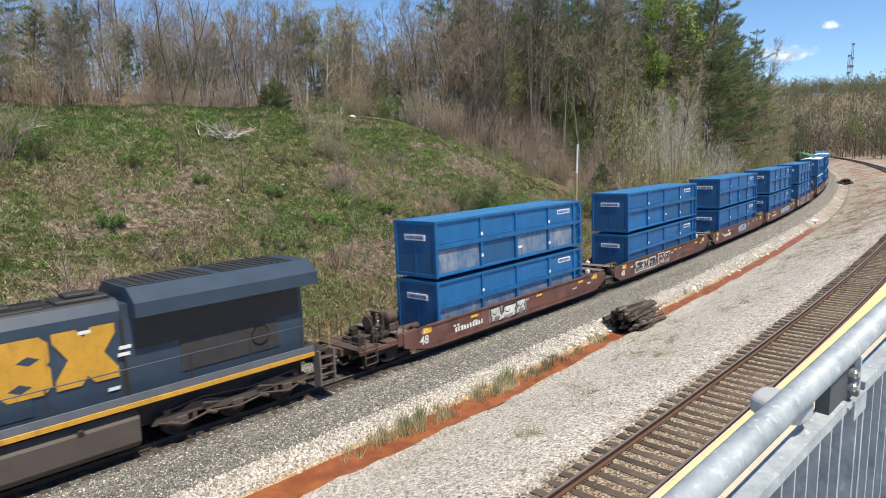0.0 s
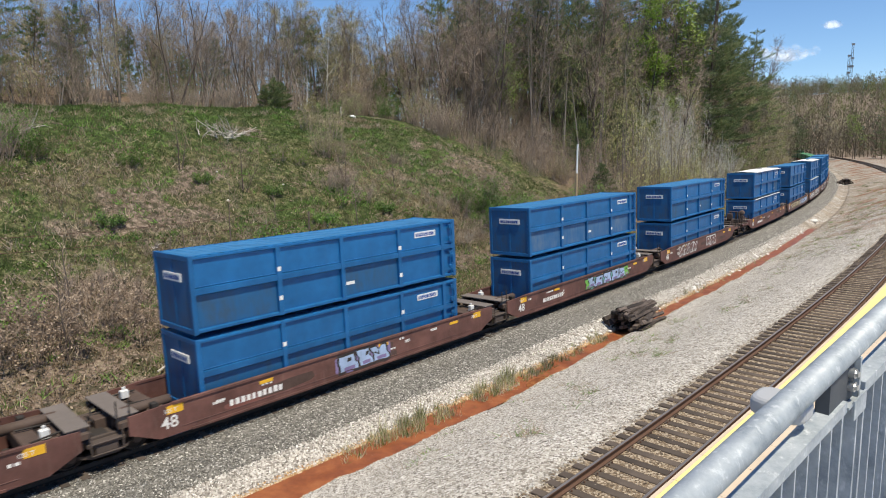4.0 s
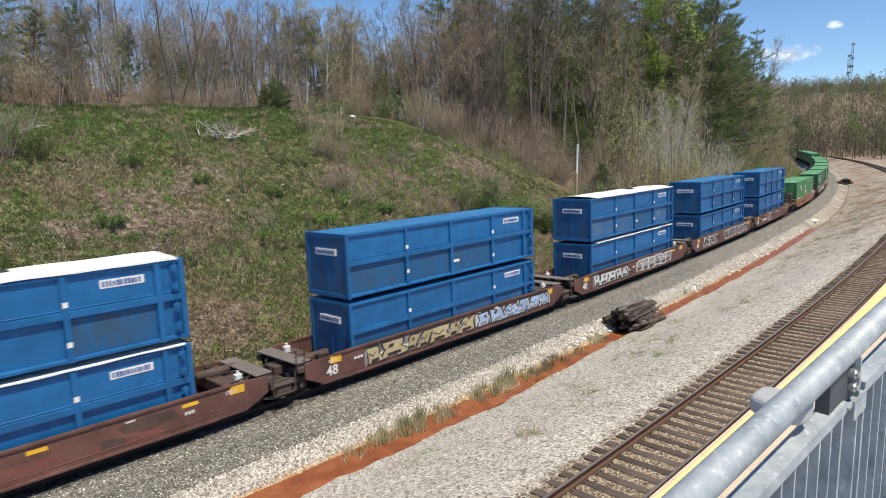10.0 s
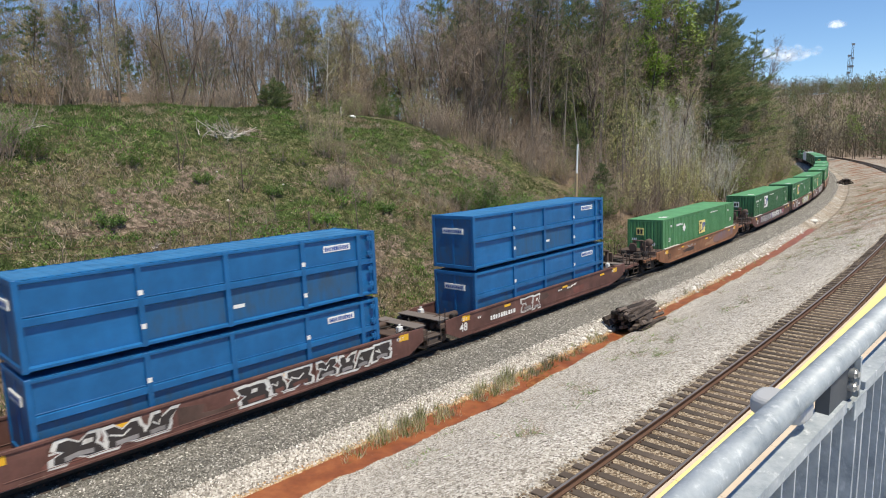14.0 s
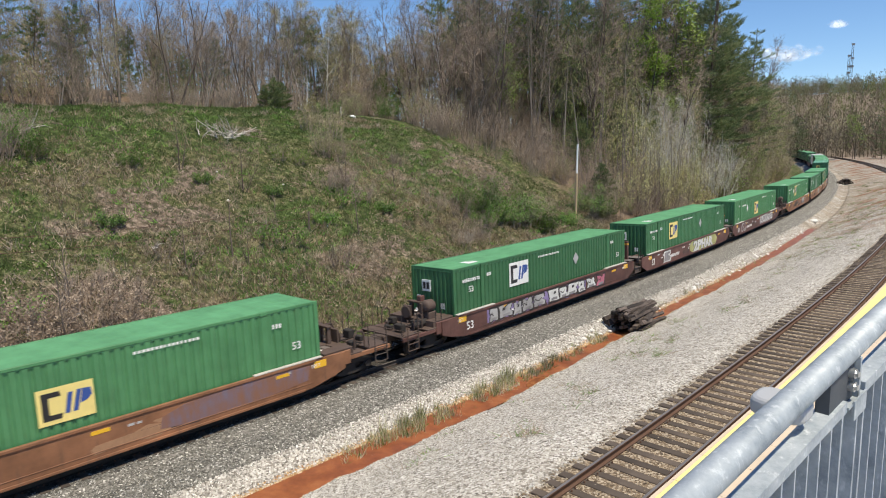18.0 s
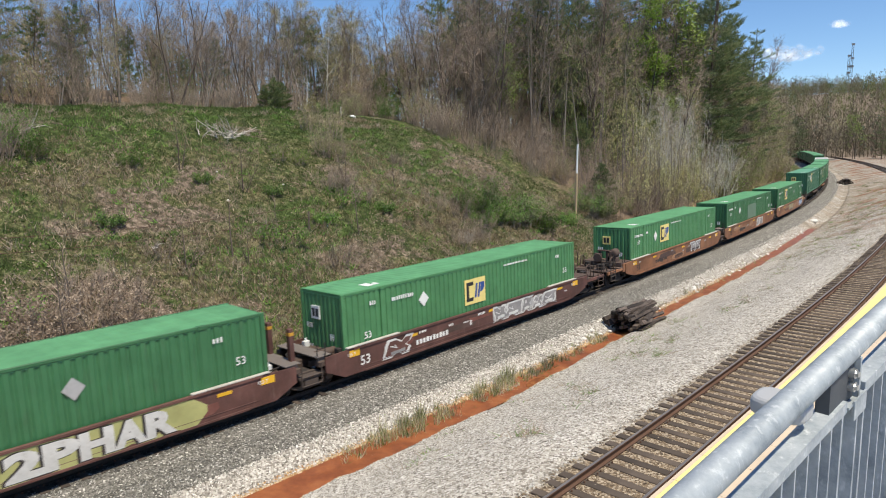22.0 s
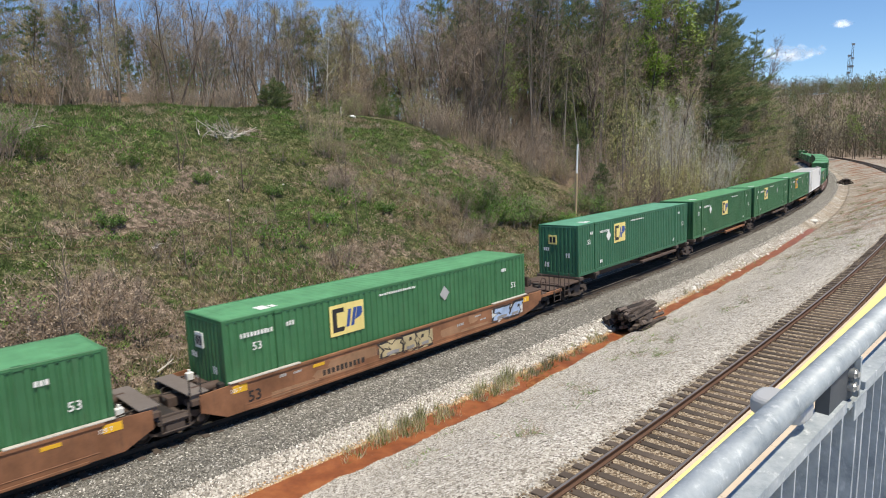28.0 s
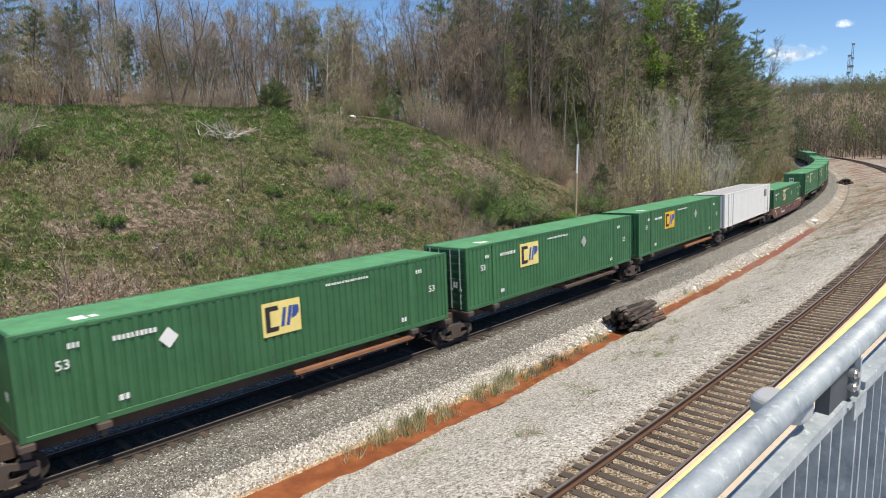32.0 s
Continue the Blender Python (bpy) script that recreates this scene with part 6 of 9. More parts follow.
    # cab at the leading end
    part("cab", Form().beam([(-1.5, 1.62), (-1.55, 3.6), (-1.2, 4.4), (1.2, 4.4), (1.55, 3.6), (1.5, 1.62)], -9.4, -6.6), LOCO_BLUE, eng)
    part("nose", Form().beam([(-1.3, 1.62), (-1.2, 3.3), (-0.8, 3.5), (0.8, 3.5), (1.2, 3.3), (1.3, 1.62)], -10.9, -9.4), LOCO_YELLOW, eng)
    # hand rails on posts
    for y in (-1.46, 1.46):
        r = part("hand_rail", Form().pipe([(-6.3, y, 2.62), (10.2, y, 2.62), (10.55, y, 2.4), (10.55, y, 1.6)], 0.02), LOCO_BLUE, eng)
        for k in range(9):
            part("rail_post", shared("locopost", lambda: Form().rod((0, 0, 1.5), (0, 0, 2.62), 0.026, n=6).mesh("rail_post", STEEL_DARK)), None, r).location = (-5.6 + k * 1.95, y, 0)
    # steps at the rear
    for y in (-1.42, 1.42):
        st = part("steps", Form().box(10.5, 10.56, y - 0.3, y + 0.12, 0.35, 1.62).box(11.1, 11.16, y - 0.3, y + 0.12, 0.35, 1.62), TANK, eng, "dusty boarding steps")
        for z in (0.42, 0.72, 1.02, 1.32):
            part("tread", Form().box(10.56, 11.1, y - 0.28, y + 0.1, z, z + 0.05, 0.01), DECK_BROWN, st)
        for x in (10.55, 11.15):
            part("grab_iron", Form().pipe([(x, y, 1.5), (x, y, 2.55)], 0.02), LOCO_YELLOW, st)
    part("end_plate", Form().box(10.9, 11.1, -1.5, 1.5, 0.9, 1.55, 0.03), STEEL_DARK, eng)
    part("coupler", Form().box(11.0, 11.7, -0.12, 0.12, 0.75, 1.0, 0.03), BOGIE, eng)
    # fuel tank
    part("fuel_tank", Form().beam([(-1.2, 0.2), (-1.42, 0.42), (-1.46, 1.1), (-1.25, 1.34), (1.25, 1.34), (1.46, 1.1), (1.42, 0.42), (1.2, 0.2)], -4.4, 4.45), LOCO_TANK, eng, "dusty grey fuel tank")
    part("filler_cap", Form().rod((2.9, -1.50, 1.15), (2.9, -1.36, 1.2), 0.09, n=10), STEEL_DARK, eng)
    # three-axle bogies
    for sx in (-7.6, 7.6):
        b = new("bogie")
        b.parent = eng
        b.location = (sx, 0, 0)
        for y in (-1.12, 1.12):
            f = Form().slab([(-2.75, 0.62), (-2.6, 0.86), (-1.9, 0.86), (-1.5, 1.02), (-0.9, 0.98), (-0.4, 0.82), (0.4, 0.82), (0.9, 0.98), (1.5, 1.02), (1.9, 0.86), (2.6, 0.86), (2.75, 0.62),
                             (2.3, 0.58), (1.9, 0.66), (1.4, 0.72), (0.9, 0.64), (0.5, 0.58), (-0.5, 0.58), (-0.9, 0.64), (-1.4, 0.72), (-1.9, 0.66), (-2.3, 0.58)], y - 0.09, y + 0.09)
            for x in (-1.85, 0, 1.85):
                f.box(x - 0.2, x + 0.2, y - 0.13, y + 0.12, 0.36, 0.7, 0.04)
                f.rod((x - 0.42, y, 0.5), (x - 0.42, y, 0.86), 0.09, n=8)
                f.rod((x + 0.42, y, 0.5), (x + 0.42, y, 0.86), 0.09, n=8)
            for x in (-0.95, 0.95):
                f.rod((x - 0.25, y - 0.08 * (1 if y > 0 else -1) * -1, 0.9), (x + 0.3, y, 0.78), 0.11, n=8)
            f.pipe([(-2.4, y - 0.1, 0.95), (-1.2, y - 0.1, 1.1), (0.4, y - 0.1, 0.96), (2.2, y - 0.1, 1.08)], 0.025)
            k = 1 if y > 0 else -1
            for x in (-2.3, -1.1, 0.75, 2.2):
                f.rod((x, y + 0.12 * k, 0.62), (x + 0.32, y + 0.16 * k, 0.5), 0.07, n=8)
                f.box(x - 0.1, x + 0.12, y - 0.02 + 0.1 * k, y + 0.06 + 0.1 * k, 0.86, 1.02, 0.02)
            f.pipe([(-2.6, y + 0.14 * k, 0.7), (-1.85, y + 0.16 * k, 0.44), (-1.0, y + 0.16 * k, 0.6), (0.0, y + 0.16 * k, 0.46), (0.95, y + 0.16 * k, 0.62), (1.85, y + 0.16 * k, 0.44), (2.6, y + 0.14 * k, 0.66)], 0.035)
            part("side_frame", f, BOGIE, b)
        for x in (-1.85, 0, 1.85):
            wheelset(b, x, 0.53)
    return eng


locomotive(-198.6)
# ---- trees and shrubs ----
def tube(f, pts, radii, n):
    """A bent, tapering tube of n sides."""
    rings = []
    k0 = len(f.v)
    d0 = (pts[-1] - pts[0]).normalized()
    a = d0.orthogonal().normalized()
    b = d0.cross(a)
    for p, r in zip(pts, radii):
        for i in range(n):
            t = 2 * math.pi * i / n
            q = p + a * (r * math.cos(t)) + b * (r * math.sin(t))
            f.v.append((q.x, q.y, q.z))
    for j in range(len(pts) - 1):
        for i in range(n):
            f.f.append((k0 + j * n + i, k0 + j * n + (i + 1) % n, k0 + (j + 1) * n + (i + 1) % n, k0 + (j + 1) * n + i))
            f.mi.append(f.slot)


def blade(f, p, d, w, rng):
    """A thin triangle from p along d."""
    s = Vector((rng.uniform(-1, 1), rng.uniform(-1, 1), rng.uniform(-1, 1))).cross(d)
    if s.length < 1e-6:
        return
    s = s.normalized() * w
    k = len(f.v)
    q = p + d
    f.v.extend(((p.x - s.x, p.y - s.y, p.z - s.z), (p.x + s.x, p.y + s.y, p.z + s.z), (q.x, q.y, q.z)))
    f.f.append((k, k + 1, k + 2))
    f.mi.append(f.slot)


def leaf(f, p, size, rng):
    """A small leaf of two triangles, turned at random."""
    a = Vector((rng.gauss(0, 1), rng.gauss(0, 1), rng.gauss(0, 1))).normalized()
    b = a.orthogonal().normalized()
    k = len(f.v)
    for q in (p - a * size, p + b * size * 0.55, p + a * size, p - b * size * 0.55):
        f.v.append((q.x, q.y, q.z))
    f.f.append((k, k + 1, k + 2, k + 3))
    f.mi.append(f.slot)


def bent(p, d, length, n, rng, wander, up):
    pts = [p.copy()]
    d = d.normalized()
    for i in range(n):
        d = (d + Vector((rng.gauss(0, wander), rng.gauss(0, wander), rng.gauss(0, wander) + up))).normalized()
        pts.append(pts[-1] + d * (length / n))
    return pts


def along(pts, t):
    x = t * (len(pts) - 1)
    i = min(int(x), len(pts) - 2)
    return pts[i].lerp(pts[i + 1], x - i), (pts[i + 1] - pts[i]).normalized()


def side_way(d, angle, rng, up=0.0):
    a = d.orthogonal().normalized()
    a = Matrix.Rotation(rng.uniform(0, 2 * math.pi), 3, d) @ a
    v = d * math.cos(angle) + a * math.sin(angle)
    v.z += up
    return v.normalized()


def bare_tree(seed, H, spread, forks, leaves=None, leaf_size=0.09, leaf_n=2, thick=0.010, first=0.28):
    """Meshes of trunk with limbs, and of twigs (and leaves), for a leafless or budding tree of height H."""
    rng = random.Random(seed)
    wood, twig = Form(), Form()
    stems = []
    for k in range(forks):
        d = Vector((rng.gauss(0, 0.07 + 0.11 * (forks > 1)), rng.gauss(0, 0.07 + 0.11 * (forks > 1)), 1))
        h = H * (1.0 if k == 0 else rng.uniform(0.7, 0.95))
        pts = bent(Vector((rng.gauss(0, 0.12) * k, rng.gauss(0, 0.12) * k, -0.25)), d, h, 9, rng, 0.055, 0.02)
        r = H * thick * (1.0 if k == 0 else 0.75)
        tube(wood, pts, [r * (1 - 0.92 * (i / 9) ** 0.8) + 0.007 for i in range(10)], 6)
        stems.append((pts, h, r))
    n_limbs = int(17 / forks ** 0.6)
    for pts, h, r in stems:
        for j in range(n_limbs):
            t = first + (1 - first) * ((j + rng.random()) / n_limbs) * 0.97
            p, d = along(pts, t)
            L = H * spread * 1.25 * (1.2 - 0.75 * t) * rng.uniform(0.6, 1.3)
            b1 = bent(p, side_way(d, rng.uniform(0.6, 1.15), rng, 0.1), L, 5, rng, 0.12, 0.10)
            r1 = r * (1 - t) * 0.42 + 0.012
            tube(wood, b1, [r1 * (1 - 0.85 * i / 5) + 0.004 for i in range(6)], 4)
            for q in range(7):
                t2 = 0.18 + 0.82 * (q + rng.random()) / 7
                p2, d2 = along(b1, min(t2, 1.0))
                L2 = L * 0.6 * (1.2 - 0.7 * t2) * rng.uniform(0.6, 1.25)
                b2 = bent(p2, side_way(d2, rng.uniform(0.45, 1.05), rng, 0.06), L2, 2, rng, 0.1, 0.08)
                tube(twig, b2, [0.013, 0.009, 0.004], 3)
                for z in range(6):
                    t3 = 0.12 + 0.88 * (z + rng.random()) / 6
                    p3, d3 = along(b2, min(t3, 1.0))
                    L3 = max(0.4, L2 * 0.6) * rng.uniform(0.6, 1.25)
                    w3 = side_way(d3, rng.uniform(0.35, 1.05), rng, 0.05) * L3
                    blade(twig, p3, w3, 0.0085, rng)
                    for y in range(3):
                        p4 = p3 + w3 * rng.uniform(0.2, 0.95)
                        blade(twig, p4, side_way(w3.normalized(), rng.uniform(0.3, 1.05), rng, 0.03) * L3 * rng.uniform(0.45, 0.9), 0.0065, rng)
                        if leaves and y < 2:
                            for _ in range(leaf_n):
                                leaf(twig2(twig), p4 + Vector((rng.gauss(0, 0.14), rng.gauss(0, 0.14), rng.gauss(0, 0.12))), leaf_size * rng.uniform(0.6, 1.3), rng)
                            twig.slot = 0
    return wood, twig


def sapling(seed, H, forks):
    """Meshes of a slim young tree with few thin branches."""
    rng = random.Random(seed)
    wood, twig = Form(), Form()
    for k in range(forks):
        pts = bent(Vector((0.06 * k, 0, -0.15)), Vector((rng.gauss(0, 0.1 + 0.2 * k), rng.gauss(0, 0.1 + 0.2 * k), 1)), H * (1 - 0.25 * k), 7, rng, 0.07, 0.03)
        tube(wood, pts, [(0.048 - 0.012 * k) * (1 - i / 7.6) + 0.005 for i in range(8)], 5)
        for j in range(11):
            p, d = along(pts, 0.22 + 0.76 * (j + rng.random()) / 11)
            L = H * 0.26 * rng.uniform(0.5, 1.1)
            b = bent(p, side_way(d, rng.uniform(0.5, 1.0), rng, 0.15), L, 3, rng, 0.12, 0.06)
            tube(twig, b, [0.015, 0.011, 0.008, 0.004], 3)
            for q in range(4):
                c, e = along(b, rng.uniform(0.25, 1.0))
                w = side_way(e, rng.uniform(0.4, 0.9), rng, 0.1) * L * rng.uniform(0.3, 0.6)
                blade(twig, c, w, 0.006, rng)
                blade(twig, c + w * 0.5, side_way(w.normalized(), 0.6, rng, 0.1) * w.length * 0.6, 0.005, rng)
    return wood, twig


def twig2(f):
    f.slot = 1
    return f


def pine_tree(seed, H, low=0.2, wide=0.24, ragged=0.3, gap=0.62, full=1.0):
    """Meshes of the trunk with branches, and of the needle plumes, of a white pine: flat layers of tufts with gaps between."""
    rng = random.Random(seed)
    wood, crown = Form(), Form()
    pts = bent(Vector((0, 0, -0.3)), Vector((rng.gauss(0, 0.03), rng.gauss(0, 0.03), 1)), H, 8, rng, 0.02, 0.0)
    tube(wood, pts, [H * 0.011 * (1 - 0.93 * i / 8) + 0.01 for i in range(9)], 7)
    z = low
    while z < 0.985:
        n = rng.randint(3, 6)
        turn = rng.uniform(0, 6.28)
        prof = (1 - z) ** 0.62 * (0.5 + 0.5 * smooth(low, low + 0.2, z)) + 0.035
        for k in range(n):
            if rng.random() < ragged * 0.45:
                continue
            p, d = along(pts, min(0.995, z + rng.uniform(-0.02, 0.02)))
            az = turn + 2 * math.pi * k / n + rng.uniform(-0.45, 0.45)
            L = H * wide * prof * rng.uniform(1 - ragged, 1 + ragged)
            b = bent(p, Vector((math.cos(az), math.sin(az), rng.uniform(-0.12, 0.3) + 0.45 * z)), L, 4, rng, 0.07, 0.06)
            tube(wood, b, [0.03 * prof + 0.010, 0.02 * prof + 0.009, 0.012, 0.008, 0.004], 3)
            m = max(4, int(L * 4.4 * full))
            for q in range(m):
                u = (q + rng.random()) / m
                t = 0.28 + 0.72 * u ** 0.8
                c, dd = along(b, min(t, 1.0))
                flat = Vector((-dd.y, dd.x, 0.0)) * rng.choice((-1, 1))
                reach = rng.uniform(0.0, 0.36) * L * (1.25 - t)
                way = (dd * 0.75 + flat * (0.8 if reach > 0.15 else 0.25) + Vector((0, 0, 0.18))).normalized()
                c = c + flat * reach + Vector((0, 0, rng.uniform(-0.04, 0.12)))
                for _ in range(11):
                    w = (way * 0.9 + Vector((rng.gauss(0, 0.55), rng.gauss(0, 0.55), rng.gauss(0.15, 0.32)))).normalized() * rng.uniform(0.25, 0.5)
                    blade(crown, c + Vector((rng.gauss(0, 0.12), rng.gauss(0, 0.12), rng.gauss(0, 0.04))), w, 0.026, rng)
        z += gap / H * rng.uniform(0.7, 1.4)
    return wood, crown


def bare_shrub(seed, H, R, stems, leaves=False):
    rng = random.Random(seed)
    f = Form()
    for _ in range(stems):
        az = rng.uniform(0, 6.28)
        o = Vector((math.cos(az), math.sin(az), 0)) * R * 0.6 * rng.random() ** 0.6
        d = Vector((math.cos(az) * rng.uniform(0, R / H), math.sin(az) * rng.uniform(0, R / H), 1))
        h = H * rng.uniform(0.4, 1.05)
        b = bent(o + Vector((0, 0, -0.1)), d, h, 4, rng, 0.11, 0.0)
        tube(f, b, [0.016, 0.013, 0.010, 0.007, 0.004], 3)
        for q in range(9):
            t = 0.15 + 0.85 * rng.random()
            p, dd = along(b, t)
            w = side_way(dd, rng.uniform(0.3, 0.95), rng, 0.1) * h * 0.34 * (1.25 - t)
            blade(f, p, w, 0.0075, rng)
            for _k in range(4):
                p2 = p + w * rng.uniform(0.2, 1.0)
                blade(f, p2, side_way(w.normalized(), rng.uniform(0.3, 0.95), rng, 0.06) * w.length * rng.uniform(0.4, 0.85), 0.0055, rng)
                if leaves and _k < 3:
                    for _j in range(int(leaves)):
                        leaf(twig2(f), p2 + Vector((rng.gauss(0, 0.08), rng.gauss(0, 0.08), rng.gauss(0, 0.08))), rng.uniform(0.035, 0.075), rng)
                    f.slot = 0
    return f


def spot(s, l, turn=0.0, scale=1.0, sink=0.0):
    p = place(s, l, whole_ground(s, l) - sink)
    return Matrix.Translation(p) @ Matrix.Rotation(turn, 4, "Z") @ Matrix.Diagonal((scale, scale, scale, 1))


def kind_of(name, trunk, crown, m, label, category, group=""):
    ob = thing(name, m, label, category, group)
    if trunk is not None:
        part("trunk", trunk, None, ob)
    part("crown", crown, None, ob)
    return ob


def make_kinds():
    K = {}
    for i, (H, sp, fk) in enumerate([(14, 0.20, 1), (12.5, 0.22, 2), (15, 0.18, 1), (13, 0.2, 3), (11, 0.24, 2), (16, 0.2, 2)]):
        w, t = bare_tree(100 + i, H, sp, fk)
        K["bare", i] = (w.raw("trunk", BARK_BROWN if i % 2 else BARK_GREY, False), t.raw("crown", (TWIG_GREY, TWIG_RED, TWIG_GREY, TWIG_RED, BARK_GREY, TWIG_RED)[i]))
    for i, H in enumerate([12, 10.5]):
        w, t = bare_tree(150 + i, H, 0.2, 1 + i, True, 0.065, 1, 0.008)
        K["bud", i] = (w.raw("trunk", BARK_GREY, False), t.raw("crown", [TWIG_RED, BUDS]))
    for i, H in enumerate([13, 9]):
        w, t = bare_tree(160 + i, H, 0.24, 1 + i, True, 0.13, 2, 0.008)
        K["spring", i] = (w.raw("trunk", BARK_BROWN, False), t.raw("crown", [BARK_BROWN, SPRING]))
    w, t = bare_tree(165, 11, 0.22, 2, True, 0.085, 4, 0.008)
    K["spring", 2] = (w.raw("trunk", BARK_BROWN, False), t.raw("crown", [BARK_BROWN, SPRING_BRIGHT]))
    w, t = bare_tree(170, 13, 0.16, 2, True, 0.08, 1, 0.0075)
    K["birch", 0] = (w.raw("trunk", BARK_WHITE, False), t.raw("crown", [TWIG_RED, BUDS]))
    for i, (H, low, wide, rag, gap, full) in enumerate([(19, 0.14, 0.26, 0.5, 0.66, 1.05), (15, 0.14, 0.28, 0.45, 0.6, 1.05), (12, 0.06, 0.26, 0.4, 0.6, 1.0), (4.6, 0.03, 0.42, 0.25, 0.34, 1.7), (20, 0.2, 0.21, 0.55, 0.75, 1.1)]):
        w, c = pine_tree(200 + i, H, low, wide, rag, gap, full)
        K["pine", i] = (w.raw("trunk", BARK_BROWN, False), c.raw("crown", NEEDLES))
    for i, H in enumerate([4.4, 3.6]):
        w, t = sapling(180 + i, H, 1 + i)
        K["sapling", i] = (w.raw("trunk", BARK_BROWN, False), t.raw("crown", TWIG_DARK))
    for i, (H, R, n) in enumerate([(2.6, 1.3, 30), (3.6, 1.6, 36), (1.6, 1.1, 30)]):
        K["shrub", i] = (None, bare_shrub(300 + i, H, R, n).raw("crown", TWIG_RED))
        K["bramble", i] = (None, bare_shrub(350 + i, H * 0.7, R * 1.5, n, 1).raw("crown", [TWIG_DARK, SHRUB_GREEN if i == 2 else DEAD_LEAF]))
        K["pale", i] = (None, bare_shrub(310 + i, H * 1.25, R, n).raw("crown", TWIG_PALE))
        K["leafy", i] = (None, bare_shrub(320 + i, H, R, n, True).raw("crown", [TWIG_RED, SPRING]))
        K["budshrub", i] = (None, bare_shrub(330 + i, H * 1.2, R, n, True).raw("crown", [TWIG_RED, BUDS]))
        K["green", i] = (None, bare_shrub(340 + i, H * 0.7, R, n + 6, 2).raw("crown", [TWIG_RED, SHRUB_GREEN]))
    return K


KINDS = make_kinds()
TREE_WORDS = {
    "bare": ("bare_tree", "leafless grey-brown deciduous tree with fine twigs", "tree", "woods on the bank"),
    "bud": ("budding_tree", "slender deciduous tree with pale opening buds", "tree", "woods on the bank"),
    "spring": ("leafing_tree", "deciduous tree in fresh yellow-green leaf", "tree", "woods on the bank"),
    "birch": ("birch_tree", "white-barked birch with thin bare branches", "tree", "woods on the bank"),
    "pine": ("pine_tree", "dark green white pine with ragged plumes", "tree", "woods on the bank"),
    "shrub": ("bare_shrub", "tangle of leafless reddish-brown brush", "shrub", "brush on the bank"),
    "sapling": ("sapling", "slim leafless sapling on the grass bank", "sapling", "brush on the bank"),
    "bramble": ("bramble_bush", "low tangle of brown brambles with a few leaves", "shrub", "brush on the bank"),
    "pale": ("pale_shrub", "leafless pale grey brush with upright stems", "shrub", "brush on the bank"),
    "leafy": ("leafy_shrub", "yellow-green shrub just coming into leaf", "shrub", "brush on the bank"),
    "budshrub": ("budding_shrub", "brown twiggy shrub with pale buds", "shrub", "brush on the bank"),
    "green": ("green_shrub", "low green leafy shrub on the grass bank", "shrub", "brush on the bank"),
}
PLANT = random.Random(11)


def plant(kind, i, s, l, scale=1.0, turn=None):
    name, label, cat, group = TREE_WORDS[kind]
    t, c = KINDS[kind, i]
    return kind_of(name, t, c, spot(s, l, PLANT.uniform(0, 6.28) if turn is None else turn, scale, 0.05), label, cat, group)


# the wood behind the crest of the grass bank
for row, (la, lb, n, low_, high_) in enumerate([(-37.5, -42, 40, 0.6, 0.88), (-43, -52, 40, 0.72, 1.0), (-53, -70, 26, 0.8, 1.15)]):
    for k in range(n):
        s = -44 + 90 * (k + PLANT.random()) / n
        l = PLANT.uniform(la, lb)
        if PLANT.random() < 0.22:
            plant("bud", PLANT.randint(0, 1), s, l, PLANT.uniform(low_, high_))
        else:
            plant("bare", PLANT.randint(0, 5), s, l, PLANT.uniform(low_, high_))
for k in range(84):
    plant(PLANT.choice(("shrub", "shrub", "shrub", "budshrub", "shrub")), PLANT.randint(0, 2), -42 + 84 * (k + PLANT.random()) / 84, PLANT.uniform(-36.5, -46), PLANT.uniform(0.7, 1.5))
for k in range(46):
    plant("pine", 2, -46 + 96 * (k + PLANT.random()) / 46, PLANT.uniform(-50, -78), PLANT.uniform(0.42, 0.66))
for i, s, l, sc in [(0, -5.8, -38.0, 0.85), (1, -8.5, -43, 0.85), (2, 2.2, -42, 0.74), (2, 0.4, -46, 0.66), (3, 19.5, -35.8, 0.70), (3, 20.6, -36.0, 0.62), (3, 18.7, -36.2, 0.55), (2, 30.0, -41.5, 0.92), (2, 28.2, -45, 0.9), (2, 40, -41.5, 0.72), (2, 44, -40, 0.74),
                    (3, 36, -38, 1.0), (2, 36, -45, 0.7), (2, 20, -48, 0.62), (2, 14, -49, 0.6), (2, 10, -50, 0.55), (2, 47, -45, 0.95)]:
    plant("pine", i, s, l, sc)
for s, l in ((29.0, -38.5), (30.2, -39.5), (31.6, -38.6), (27.5, -41)):
    plant("birch", 0, s, l, PLANT.uniform(0.75, 0.95))
for i, s, l, sc in [(0, 33, -41, 1.0), (1, 31.5, -43, 1.15), (0, 38, -44, 1.1), (1, 36.5, -41, 1.1)]:
    plant("bud", i, s, l, sc)
for s, l, sc in ((33.6, -38.5, 1.9), (34.2, -39.2, 2.1), (34.8, -38.4, 1.8), (33.0, -39.4, 1.7)):
    plant("shrub", 1, s, l, sc)
